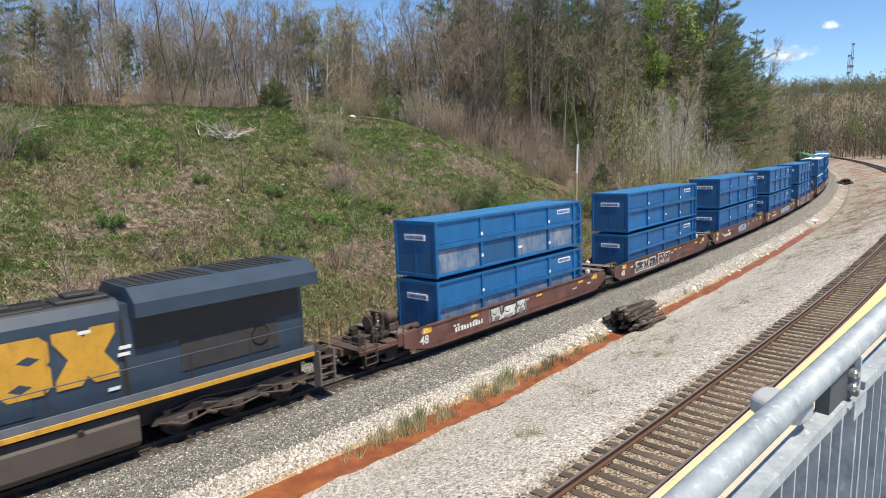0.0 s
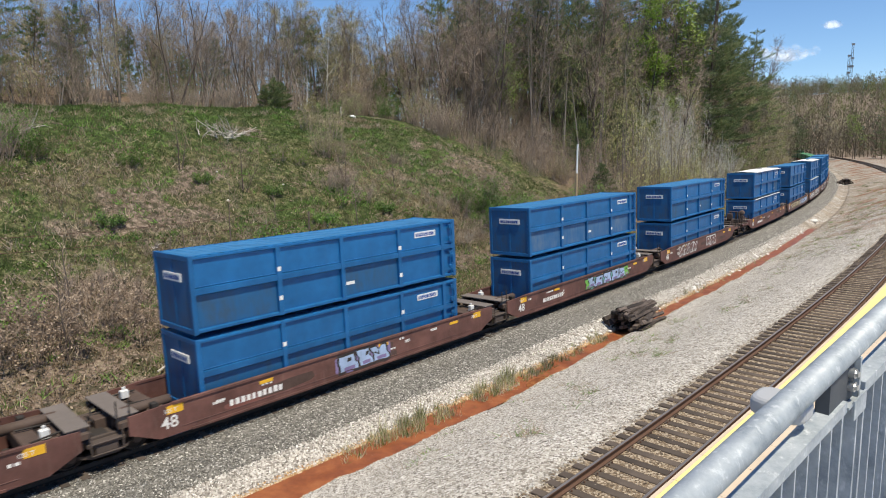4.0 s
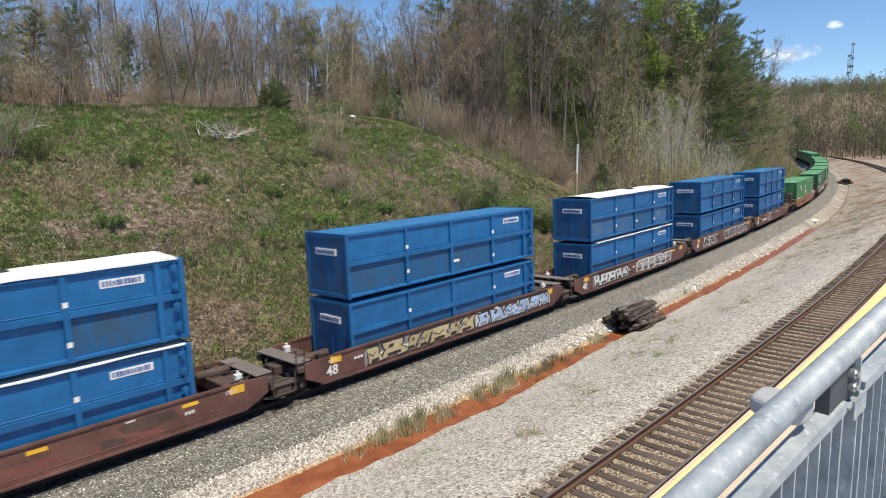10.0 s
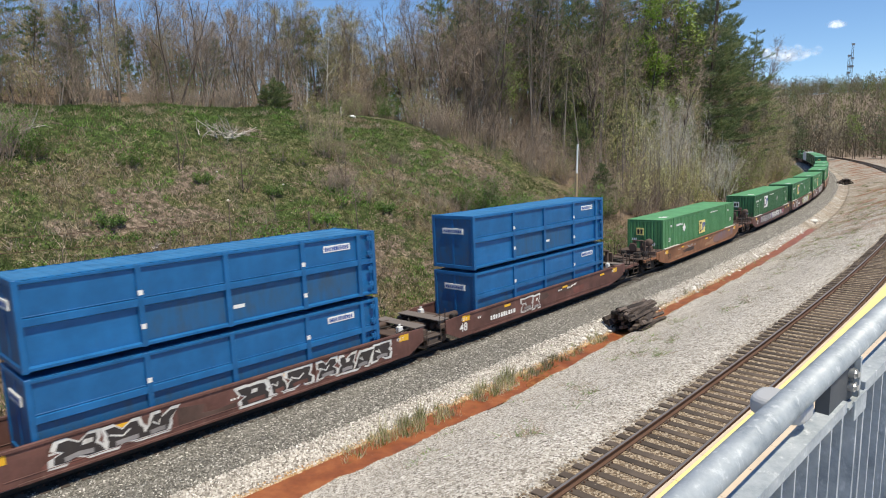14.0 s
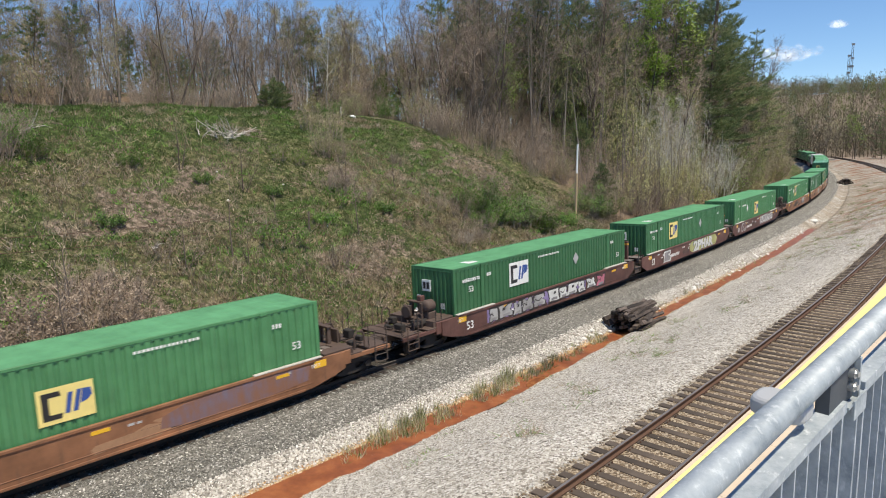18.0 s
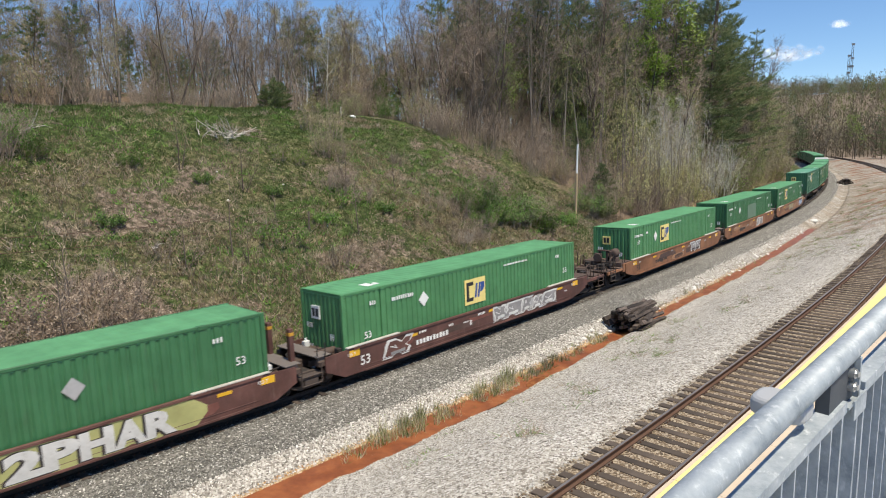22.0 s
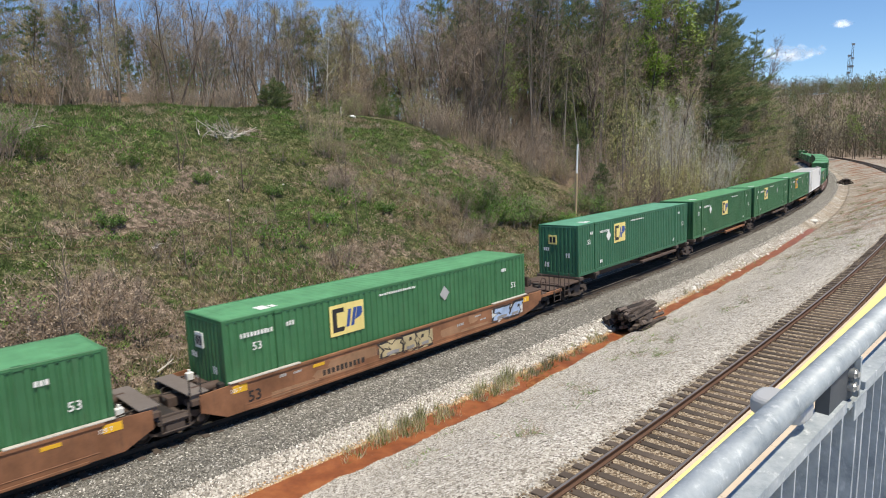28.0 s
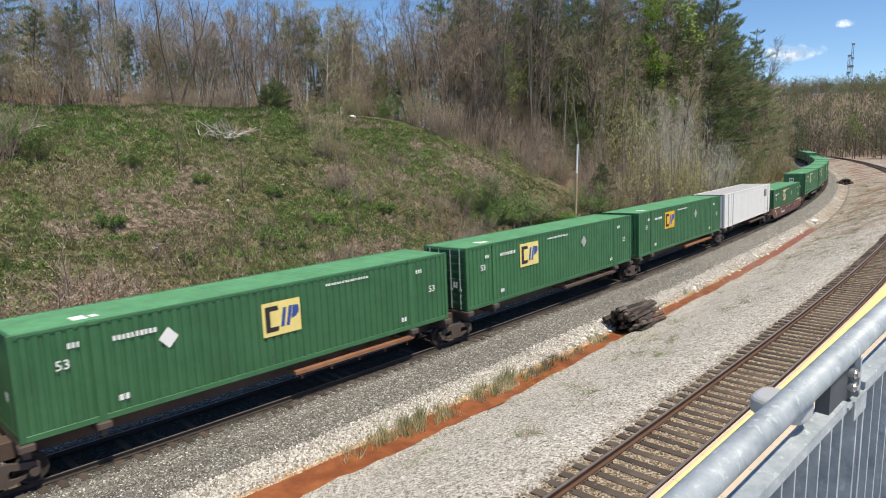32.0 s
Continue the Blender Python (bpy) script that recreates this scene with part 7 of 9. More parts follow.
# the wood on the slope beside the line
for k in range(110):
    s = 37 + 113 * ((k + PLANT.random()) / 110) ** 1.25
    edge = -9.5 if s > 50 else -9.5 - (50 - s) * 1.35
    l = edge - 2.5 - PLANT.random() ** 1.2 * 34
    q = PLANT.random()
    big = 1.0 + 0.7 * smooth(42, 56, s) * (1 - 0.6 * smooth(90, 140, s))
    if q < 0.56:
        plant("bare", PLANT.randint(0, 5), s, l, PLANT.uniform(0.7, 1.1) * big)
    elif q < 0.84:
        plant("bud", PLANT.randint(0, 1), s, l, PLANT.uniform(0.75, 1.15) * big)
    elif q < 0.90:
        plant("spring", PLANT.randint(0, 1), s, l, PLANT.uniform(0.5, 0.85) * big)
    else:
        plant("pine" if s > 58 else "bud", PLANT.randint(0, 1), s, l, PLANT.uniform(0.75, 1.0) * big)
for k in range(150):
    s = 33 + 130 * ((k + PLANT.random()) / 150) ** 1.25
    edge = -8.2 if s > 46 else -8.2 - (46 - s) * 1.35
    l = edge - PLANT.random() ** 1.6 * 12
    u = smooth(48, 70, s)
    q = PLANT.random()
    kind = ("pale" if q < 0.30 * u * (1 - smooth(70, 82, s)) else "leafy" if q < 0.46 * u + 0.05 else "budshrub" if q < 0.76 * u + 0.15 else "shrub")
    plant(kind, PLANT.randint(0, 2), s, l, PLANT.uniform(0.8, 1.4) * (1 + 0.5 * u))
for i, s, l, sc in [(0, 85, -13.0, 1.75), (0, 87, -14.6, 1.7), (1, 84, -15.6, 1.9), (0, 76, -18.0, 1.6), (1, 73.5, -19.5, 1.75), (0, 70, -22.0, 1.5), (1, 67, -20.5, 1.6), (0, 78, -11.4, 1.5), (0, 82, -12.0, 1.5), (0, 75.5, -14.5, 1.4), (4, 107, -10.8, 1.36), (0, 116, -12.0, 1.3), (1, 96, -12.0, 1.7), (0, 90, -13.5, 1.45), (1, 128, -12, 1.4), (0, 63, -32, 1.35), (0, 65, -28.5, 1.35), (1, 66, -25.5, 1.45), (0, 68, -23.5, 1.3), (1, 60, -36, 1.5),
                    (2, 56, -20.5, 0.75), (2, 59, -17.5, 0.6), (3, 50, -18, 1.3), (3, 44, -12.6, 0.9), (0, 80, -27, 1.25), (1, 72, -31, 1.4), (1, 53, -26, 1.35), (1, 56, -21.5, 1.3), (0, 59.5, -20, 1.15), (0, 57.5, -25, 1.3),
                    (1, 51, -34, 1.3), (0, 55, -33, 1.2), (0, 50, -38, 1.15), (1, 47, -36, 1.1), (2, 61, -14.5, 0.85), (2, 54.5, -15.5, 0.7), (2, 50.5, -21, 0.7), (0, 71, -20, 1.3), (1, 88, -22, 1.4), (0, 98, -20, 1.2)]:
    plant("pine", i, s, l, sc)
# tall dark bare trees in front of the pines
for i, s, l, sc in [(3, 41, -30, 1.15), (1, 43, -32, 1.2), (4, 42.5, -28, 1.25), (3, 40, -33, 1.1), (1, 46, -30, 1.3), (3, 48, -28.5, 1.25), (5, 44.5, -26, 1.15), (1, 39, -35, 1.1), (0, 45, -38, 1.1), (2, 42, -40, 1.0),
                    (2, 62, -17.5, 1.6), (0, 58, -21, 1.55), (3, 64, -16.5, 1.35), (0, 70, -15, 1.35), (5, 72, -17, 1.3), (2, 84, -11.5, 1.1), (4, 96, -11, 1.2), (2, 50, -24, 1.3), (5, 54, -27, 1.3)]:
    plant("bare", i, s, l, sc)
# budding trees that close the wood's far edge
for k in range(54):
    s = 84 + 120 * (k + PLANT.random()) / 54
    plant(PLANT.choice(("bud", "bud", "bud", "spring", "bare")), PLANT.randint(0, 1), s, PLANT.uniform(-9.4, -17), PLANT.uniform(0.8, 1.25) * (1.5 if s < 150 else 1.2))
for k in range(18):
    plant("shrub" if k % 3 else "budshrub", k % 2, 28.5 + 0.95 * k, -34.8 - 0.5 * (k % 5), 0.6 + 0.1 * (k % 4))
for kind, i, s, l, sc in [("leafy", 1, 29, -34.5, 0.8), ("green", 1, 33, -33.0, 1.1), ("leafy", 0, 36, -32.5, 1.0), ("green", 0, 25.5, -34.5, 1.0)]:
    plant(kind, i, s, l, sc)
for s, l, sc in ((24.6, -12.6, 1.1), (26.2, -12.0, 1.2), (27.6, -11.2, 1.1), (29.0, -10.8, 0.9), (22.8, -13.4, 0.9)):
    plant("green", 0, s, l, sc)
# brush at the foot of the wood and on the bank
for kind, i, s, l, sc in [("green", 1, 38.5, -11.6, 1.3), ("green", 0, 40.5, -10.8, 1.4), ("leafy", 1, 42.5, -11.5, 1.0), ("green", 1, 23.2, -13.0, 1.3), ("green", 0, 22.2, -12.2, 1.2), ("green", 1, 24.6, -13.6, 1.2), ("leafy", 0, 45.5, -10.5, 0.9),
                          ("pale", 2, 18.6, -10.9, 0.55), ("shrub", 0, 17.4, -10.4, 0.8), ("shrub", 1, 19.6, -10.4, 0.7), ("leafy", 2, 9.6, -21.6, 0.9), ("leafy", 2, 10.8, -21.0, 0.8), ("green", 2, 11.6, -21.6, 0.7),
                          ("budshrub", 1, 13.8, -21.6, 0.75), ("budshrub", 0, 14.8, -20.6, 0.7), ("shrub", 2, 12.9, -17.9, 0.9), ("green", 1, -7.6, -23.4, 1.0), ("green", 0, -6.4, -22.6, 0.9), ("shrub", 1, -8.6, -22.4, 0.9),
                          ("sapling", 1, 4.4, -18.2, 0.9), ("sapling", 0, 17.2, -17.0, 0.8), ("sapling", 1, -2.6, -12.4, 0.8),
                          ("green", 2, -1.5, -21.5, 0.8), ("green", 2, 2.2, -19.6, 0.7), ("green", 2, 6.4, -17.8, 0.7), ("leafy", 2, 16.4, -16.0, 0.7), ("green", 2, 8.0, -14.6, 0.8), ("green", 2, -4.8, -16.4, 0.8)]:
    plant(kind, i, s, l, sc)
for i, s, l, sc in [(2, 71.5, -13.4, 2.15), (2, 73.5, -14.2, 1.9), (0, 73, -16.0, 1.85), (0, 66, -14.5, 1.0), (1, 60, -15, 1.0), (1, 95, -11, 0.85), (1, 103, -11.5, 0.8), (0, 68, -20, 1.2), (1, 112, -11, 0.75), (1, 88, -11.5, 0.7)]:
    plant("spring", i, s, l, sc)
for kind, i, s, l, sc in [("sapling", 0, 0.3, -12.8, 1.0), ("sapling", 1, 0.9, -12.2, 0.6), ("sapling", 0, 9.9, -13.2, 0.95), ("sapling", 1, 1.5, -21.0, 1.0), ("sapling", 0, -9.8, -7.7, 1.0), ("sapling", 1, -8.8, -10.5, 1.0),
                          ("sapling", 1, 13.0, -18.0, 0.9), ("sapling", 1, 4.0, -14.0, 0.7), ("bramble", 1, -8.2, -9.2, 1.0), ("bramble", 0, -9.4, -10.2, 1.1), ("bramble", 1, -7.2, -10.4, 0.9), ("bramble", 0, -10.6, -8.6, 1.0),
                          ("bramble", 2, -11.5, -11.0, 1.3), ("bramble", 0, -6.6, -8.6, 0.8), ("bramble", 1, -12.6, -9.4, 1.0), ("bramble", 2, 4.2, -13.6, 1.2), ("bramble", 2, 3.0, -14.2, 1.1), ("bramble", 2, 11.6, -16.4, 1.2),
                          ("bramble", 2, 16.0, -14.0, 1.1), ("bramble", 2, 22.0, -15.6, 1.1), ("bramble", 0, 18.0, -12.0, 0.9)]:
    plant(kind, i, s, l, sc)
# pale young growth at the foot of the wood
for k in range(26):
    plant("pale", (1, 0, 1)[k % 3], 58 + 0.75 * k + PLANT.uniform(-0.6, 0.6), -12.6 - 0.10 * k - PLANT.uniform(0, 2.4), PLANT.uniform(1.2, 1.9))
for k in range(14):
    plant(("budshrub", "leafy", "pale", "budshrub")[k % 4], k % 2, 75 + 1.5 * k, -9.7 - 0.09 * k - PLANT.uniform(0, 0.8), PLANT.uniform(1.5, 2.3))
# saplings and brush on the grass
for kind, i, s, l, sc in [("shrub", 2, -7.5, -12.0, 1.0),
                          ("shrub", 0, 11.8, -17.2, 0.9), ("shrub", 2, 10.8, -18.0, 1.1), ("shrub", 2, 13.0, -16.2, 1.0), ("green", 0, 25.2, -11.4, 1.25), ("green", 1, 26.6, -11.0, 1.1),
                          ("green", 0, 24.0, -12.0, 1.0), ("green", 2, 27.8, -10.0, 1.3), ("shrub", 2, 21.0, -13.6, 1.2), ("shrub", 2, 19.5, -14.8, 1.0), ("budshrub", 0, 17.0, -24.0, 0.9), ("budshrub", 0, 15.5, -25.5, 0.8),
                          ("shrub", 0, -6.8, -24.6, 1.0), ("shrub", 1, -9.5, -21.5, 0.8), ("green", 2, -7.8, -25.0, 1.2), ("shrub", 2, -10.0, -9.0, 1.2), ("shrub", 2, -3.5, -13.5, 0.8), ("shrub", 0, 20.5, -20.0, 0.7),
                          ("green", 2, 14.0, -15.0, 0.8), ("shrub", 2, 29.5, -16.5, 1.0), ("budshrub", 2, 31, -12.5, 1.1), ("green", 2, 33, -10.6, 1.1), ("leafy", 2, 30, -14, 0.9), ("shrub", 2, 6.2, -10.8, 1.0), ("shrub", 2, -12.5, -12.8, 1.3)]:
    plant(kind, i, s, l, sc)


# ---- grass as one stuff ----
def grass(name, n, area, mats, height, label):
    rng = random.Random(len(name))
    f = Form()
    s0, s1, l0, l1 = area
    for _ in range(n):
        s, l = rng.uniform(s0, s1), rng.uniform(l0, l1)
        if l < -8 and s > 44 + (l + 9.5) * 0.75:
            continue
        p = place(s, l, whole_ground(s, l) - 0.02)
        if rng.random() < 0.6 * bare(s, l):
            continue
        g = 2.0 * noise.noise((s * 0.14, l * 0.14, 9.0)) + 1.1 * noise.noise((s * 0.55, l * 0.55, 4.0)) + 0.6 * (-l - 22) / 12
        f.slot = 0 if g + rng.gauss(0, 0.3) > -0.34 else 1
        h = height * rng.uniform(0.5, 1.3) * (0.75 if f.slot == 0 else 1.15) * (0.7 + 0.9 * max(0, noise.noise((s * 0.9, l * 0.9, 2.0))))
        for _k in range(4):
            w = Vector((rng.gauss(0, 0.45), rng.gauss(0, 0.45), 1.0)) * h * rng.uniform(0.6, 1.1)
            blade(f, p + Vector((rng.gauss(0, 0.12), rng.gauss(0, 0.12), 0)), w, 0.026, rng)
    ob = new(name, f.raw(name, mats))
    return tagged(ob, label, "grass", kind="stuff")


def clumps(name, n, area, material, blades_, h, w, seed, label):
    """Coarse tufts and brambles that break up the turf."""
    rng = random.Random(seed)
    f = Form()
    s0, s1, l0, l1 = area
    for _ in range(n):
        s, l = rng.uniform(s0, s1), rng.uniform(l0, l1)
        if (l < -8 and s > 44 + (l + 9.5) * 0.75) or noise.noise((s * 0.22, l * 0.22, seed)) < -0.05:
            continue
        r = rng.uniform(0.2, 0.7)
        for _k in range(blades_):
            p = place(s + rng.gauss(0, r * 0.5), l + rng.gauss(0, r * 0.5), 0)
            p.z = GRADE * s + whole_ground(s, l) - 0.05
            blade(f, p, Vector((rng.gauss(0, 0.7), rng.gauss(0, 0.7), 1.0)) * h * rng.uniform(0.4, 1.3), w, rng)
    return tagged(new(name, f.raw(name, material)), label, "undergrowth", kind="stuff")


def dead_leaves(name, n, area, material, seed, label):
    """Loose leaves and bits of straw that lie on the turf, thicker in drifts."""
    rng = random.Random(seed)
    f = Form()
    s0, s1, l0, l1 = area
    for _ in range(n):
        s, l = rng.uniform(s0, s1), rng.uniform(l0, l1)
        low = smooth(-20.0, -7.0, l) + 0.5 * (1 - smooth(-8.0, 4.0, s))
        if noise.noise((s * 0.3, l * 0.3, seed)) * 1.6 + 0.9 * low + rng.gauss(0, 0.25) < 0.55:
            continue
        leaf(f, place(s, l, whole_ground(s, l) + rng.uniform(0.02, 0.16)), rng.uniform(0.03, 0.085), rng)
    return tagged(new(name, f.raw(name, material)), label, "leaf litter", kind="stuff")


dead_leaves("fallen_leaves", 46000, (-20, 40, -24, -4.6), DEAD_LEAF, 31, "tan and pinkish fallen leaves on the bank")
clumps("bramble_clumps", 700, (-20, 42, -30, -6), TWIG_RED, 16, 0.55, 0.014, 4, "low brown bramble tangles on the bank")
clumps("dark_weed_clumps", 1500, (-20, 42, -33, -6), SHRUB_GREEN, 18, 0.34, 0.024, 5, "dark green weed clumps on the bank")
clumps("straw_mats", 900, (-20, 42, -30, -6), STRAW, 16, 0.36, 0.022, 6, "flattened pale straw on the bank")
grass("hillside_grass", 70000, (-22, 44, -40, -5.2), [GRASS, STRAW], 0.30, "fresh and straw-dry grass tufts on the bank")
# ---- platform ----
def strip(name, s0, s1, l0, l1, z0, z1, material, parent, step=2.0, label=""):
    f = Form()
    ss = list(np.arange(s0, s1, step)) + [s1]
    n = 4
    for s in ss:
        for l, z in ((l0, z0), (l0, z1), (l1, z1), (l1, z0)):
            f.v.append(tuple(place(s, l, z)))
    for i in range(len(ss) - 1):
        for j in range(4):
            f.f.append((i * 4 + j, i * 4 + (j + 1) % 4, (i + 1) * 4 + (j + 1) % 4, (i + 1) * 4 + j))
            f.mi.append(0)
    f.f += [(3, 2, 1, 0), tuple((len(ss) - 1) * 4 + j for j in range(4))]
    f.mi += [0, 0]
    return part(name, f, material, parent, label)


platform = thing("platform", Matrix.Identity(4), "station platform with tan slabs and a yellow edge strip", "platform", kind="structure")
PZ = PLATFORM_Z
strip("deck", -30, 70, 15.52, 24.0, PZ - 0.35, PZ - 0.012, CONCRETE, platform)
strip("fascia", -30, 70, 15.56, 15.62, PZ - 1.5, PZ - 0.35, CONCRETE, platform)
s_ = -20.0
while s_ < 40:
    strip("edge_slab", s_ + 0.004, s_ + 1.216, 15.46, 15.53, PZ - 0.06, PZ - 0.002, PAVER, platform, 1.3)
    strip("yellow_panel", s_ + 0.005, s_ + 1.215, 15.535, 16.09, PZ - 0.05, PZ, TACTILE, platform, 1.3)
    for l_ in (16.10, 17.02, 17.94):
        strip("slab", s_ + 0.006, s_ + 1.214, l_ + 0.004, l_ + 0.912, PZ - 0.05, PZ - 0.003, PAVER, platform, 1.3)
    s_ += 1.22

# ---- railing beside the camera ----
R0 = Vector((0.41, 0.98, 7.87))
RW = Vector((0.7746, 0.6325, 0.0))
RISE = 0.1704


def rail_at(x, drop=0.0, out=0.0):
    """x along the railing, below its hand rail, out towards the tracks."""
    p = R0 + RW * x
    return Vector((p.x - RW.y * out, p.y + RW.x * out, p.z + RISE * x - drop))


railing = thing("railing", Matrix.Translation(rail_at(-0.5, 1.25)), "galvanised steel railing with a round hand rail and pickets", "railing")


def rpart(name, f, material, parent=None, label=""):
    """A part of the railing that is drawn in world places."""
    me = f.mesh(name, material, False if name == "hand_rail" else True)
    ob = new(name, me)
    ob.parent = parent or railing
    ob.matrix_parent_inverse = (parent or railing).matrix_world.inverted() if parent is None else Matrix.Identity(4)
    if label:
        tagged(ob, label=label)
    return ob


rpart("hand_rail", Form().rod(rail_at(-0.9), rail_at(5.5), 0.0275, n=24), GALV, None, "mottled galvanised pipe")


def flat_bar(x0, x1, drop, w, h):
    f = Form()
    v = []
    for x in (x0, x1):
        for o in (-w / 2, w / 2):
            for dz in (0, h):
                v.append(tuple(rail_at(x, drop - dz + h / 2, o)))
    return f.add(v, [(0, 1, 3, 2), (4, 6, 7, 5), (0, 4, 5, 1), (2, 3, 7, 6), (0, 2, 6, 4), (1, 5, 7, 3)])


for x0, x1 in ((-0.9, 0.585), (0.69, 2.1), (2.2, 3.7), (3.8, 5.4)):
    rpart("top_bar", flat_bar(x0, x1, 0.112, 0.042, 0.026), GALV)
    rpart("bottom_bar", flat_bar(x0, x1, 1.0, 0.042, 0.026), GALV)
    n = int((x1 - x0) / 0.056)
    for k in range(n):
        x = x0 + 0.012 + k * (x1 - x0 - 0.024) / (n - 1)
        wd = 0.006 if k not in (0, n - 1) else 0.009
        f = Form()
        v = [tuple(rail_at(x + a, d, o)) for a in (-wd / 2, wd / 2) for o in (-0.018, 0.018) for d in (0.122, 0.99)]
        rpart("picket", f.add(v, [(0, 1, 3, 2), (4, 6, 7, 5), (0, 4, 5, 1), (2, 3, 7, 6), (0, 2, 6, 4), (1, 5, 7, 3)]), GALV)
BOX = [(0, 1, 3, 2), (4, 6, 7, 5), (0, 4, 5, 1), (2, 3, 7, 6), (0, 2, 6, 4), (1, 5, 7, 3)]


def rail_block(x0, x1, o0, o1, d0, d1):
    return Form().add([tuple(rail_at(x, d, o)) for x in (x0, x1) for o in (o0, o1) for d in (d0, d1)], BOX)


for x in (0.643, 2.15, 3.75):
    rpart("post", rail_block(x - 0.004, x + 0.004, -0.024, 0.024, 0.02, 1.25), GALV)
    rpart("sleeve", rail_block(x - 0.135, x - 0.006, -0.012, 0.016, 0.02, 0.112), GALV_DARK, None, "dark bracket sleeve")
    rpart("foot_plate", rail_block(x - 0.04, x + 0.03, -0.03, -0.026, 0.105, 0.15), GALV, None, "bright folded foot plate")
    rpart("foot_plate", rail_block(x - 0.06, x + 0.035, -0.026, 0.02, 0.112, 0.117), GALV)
    for d in (0.048, 0.078):
        bolt = rpart("bolt", Form().rod(rail_at(x - 0.028, d, -0.024), rail_at(x - 0.028, d, -0.012), 0.0115, n=14), BRIGHT_STEEL, None, "bright steel bolt")
        rpart("bolt_head", Form().rod(rail_at(x - 0.028, d, -0.030), rail_at(x - 0.028, d, -0.024), 0.0075, n=6), BRIGHT_STEEL)
# lamp housing that crosses under the hand rail: a pillow with rounded rim
rim = []
for k in range(28):
    u = 2 * math.pi * k / 28
    cu, su = math.cos(u), math.sin(u)
    rim.append((0.416 + 0.036 * math.copysign(abs(cu) ** 0.55, cu), 0.0475 + 0.0575 * math.copysign(abs(su) ** 0.55, su)))
f = Form()
layers = [(0.0, 0.80), (0.003, 0.92), (0.008, 0.985), (0.014, 1.0), (0.028, 1.0), (0.034, 0.97), (0.038, 0.88)]
for dz, k_ in layers:
    for x, o in rim:
        f.v.append(tuple(rail_at(0.416 + (x - 0.416) * k_, 0.034 + dz, 0.0475 + (o - 0.0475) * k_)))
m_ = len(rim)
for a in range(len(layers) - 1):
    for k in range(m_):
        f.f.append((a * m_ + k, a * m_ + (k + 1) % m_, (a + 1) * m_ + (k + 1) % m_, (a + 1) * m_ + k))
        f.mi.append(0)
f.f += [tuple(range(m_)), tuple(reversed(range((len(layers) - 1) * m_, len(layers) * m_)))]
f.mi += [0, 0]
rpart("lamp_housing", f, HOUSING_GREY, None, "grey rounded lamp housing under the rail")
# ramp that the railing stands on
ramp_ = thing("ramp", Matrix.Identity(4), "concrete ramp behind the railing", "ramp", kind="structure")
f = Form()
v = [tuple(rail_at(x, d, o)) for x in (-2.5, 5.6) for o in (-3.2, -0.3) for d in (1.25, 1.45)]
part("ramp_deck", f.add(v, [(0, 1, 3, 2), (4, 6, 7, 5), (0, 4, 5, 1), (2, 3, 7, 6), (0, 2, 6, 4), (1, 5, 7, 3)]), CONCRETE, ramp_)
part("stringer", rail_block(-2.5, 5.6, -0.035, 0.035, 1.25, 1.4), GALV, ramp_, "galvanised edge beam")
for x in (-2.3, -0.9, 0.643, 2.15, 3.75, 5.3):
    part("bracket", rail_block(x - 0.03, x + 0.03, -0.3, -0.035, 1.3, 1.4), GALV, ramp_)
f = Form()
v = [tuple(p) for x in (-2.4, 5.5) for o in (-3.0, -2.6) for p in (rail_at(x, 1.45, o), Vector((rail_at(x, 1.45, o).x, rail_at(x, 1.45, o).y, 1.3)))]
part("ramp_wall", f.add(v, [(0, 1, 3, 2), (4, 6, 7, 5), (0, 4, 5, 1), (2, 3, 7, 6), (0, 2, 6, 4), (1, 5, 7, 3)]), CONCRETE, ramp_)

# ---- timber piles ----
def timber_pile(name, s, l, z, n, spread, label, seed, size=1.0):
    """Ties thrown on one heap, most of them nearly along it, some askew, broken or tipped."""
    rng = random.Random(seed)
    pile = thing(name, line_pose(s, l, z), label, "timber pile")

    def tie(a, b, w, h):
        f = Form().box(a, b, -w, w, -h, h, 0.007)
        f.box(a + 0.35, a + 0.62, -w * 0.8, w * 0.8, h - 0.004, h + 0.012)
        return f.mesh("old_tie", OLD_TIE)
    kinds = [tie(-1.3, 1.3, 0.105, 0.078), tie(-1.25, 0.9, 0.10, 0.075), tie(-0.75, 0.7, 0.10, 0.07), tie(-1.35, 1.25, 0.075, 0.06)]
    for k in range(n):
        row = k // 8
        ob = part("old_tie", kinds[rng.choice((0, 0, 1, 2, 3, 3))], None, pile)
        y = (k % 8 - 3.5) * 0.27 * spread * (1 - row * 0.115) + rng.uniform(-0.1, 0.1)
        ob.matrix_local = (Matrix.Translation((rng.gauss(0, 0.22), y, 0.1 + row * 0.15 + rng.uniform(-0.03, 0.06)))
                           @ Matrix.Rotation(rng.gauss(0.02, 0.13), 4, "Z") @ Matrix.Rotation(rng.gauss(0, 0.07), 4, "Y") @ Matrix.Rotation(rng.choice((0, 0, 0.3, -0.4, 0.78)) + rng.gauss(0, 0.08), 4, "X") @ Matrix.Diagonal((size, size, size, 1)))
    return pile


timber_pile("timber_pile", 14.0, 4.45, -1.10, 62, 1.5, "heap of old tarred railway ties beside the ditch", 3, 1.08)
timber_pile("timber_pile", 136, 4.4, -0.66, 54, 1.5, "far heap of dark old railway ties", 5, 1.1)

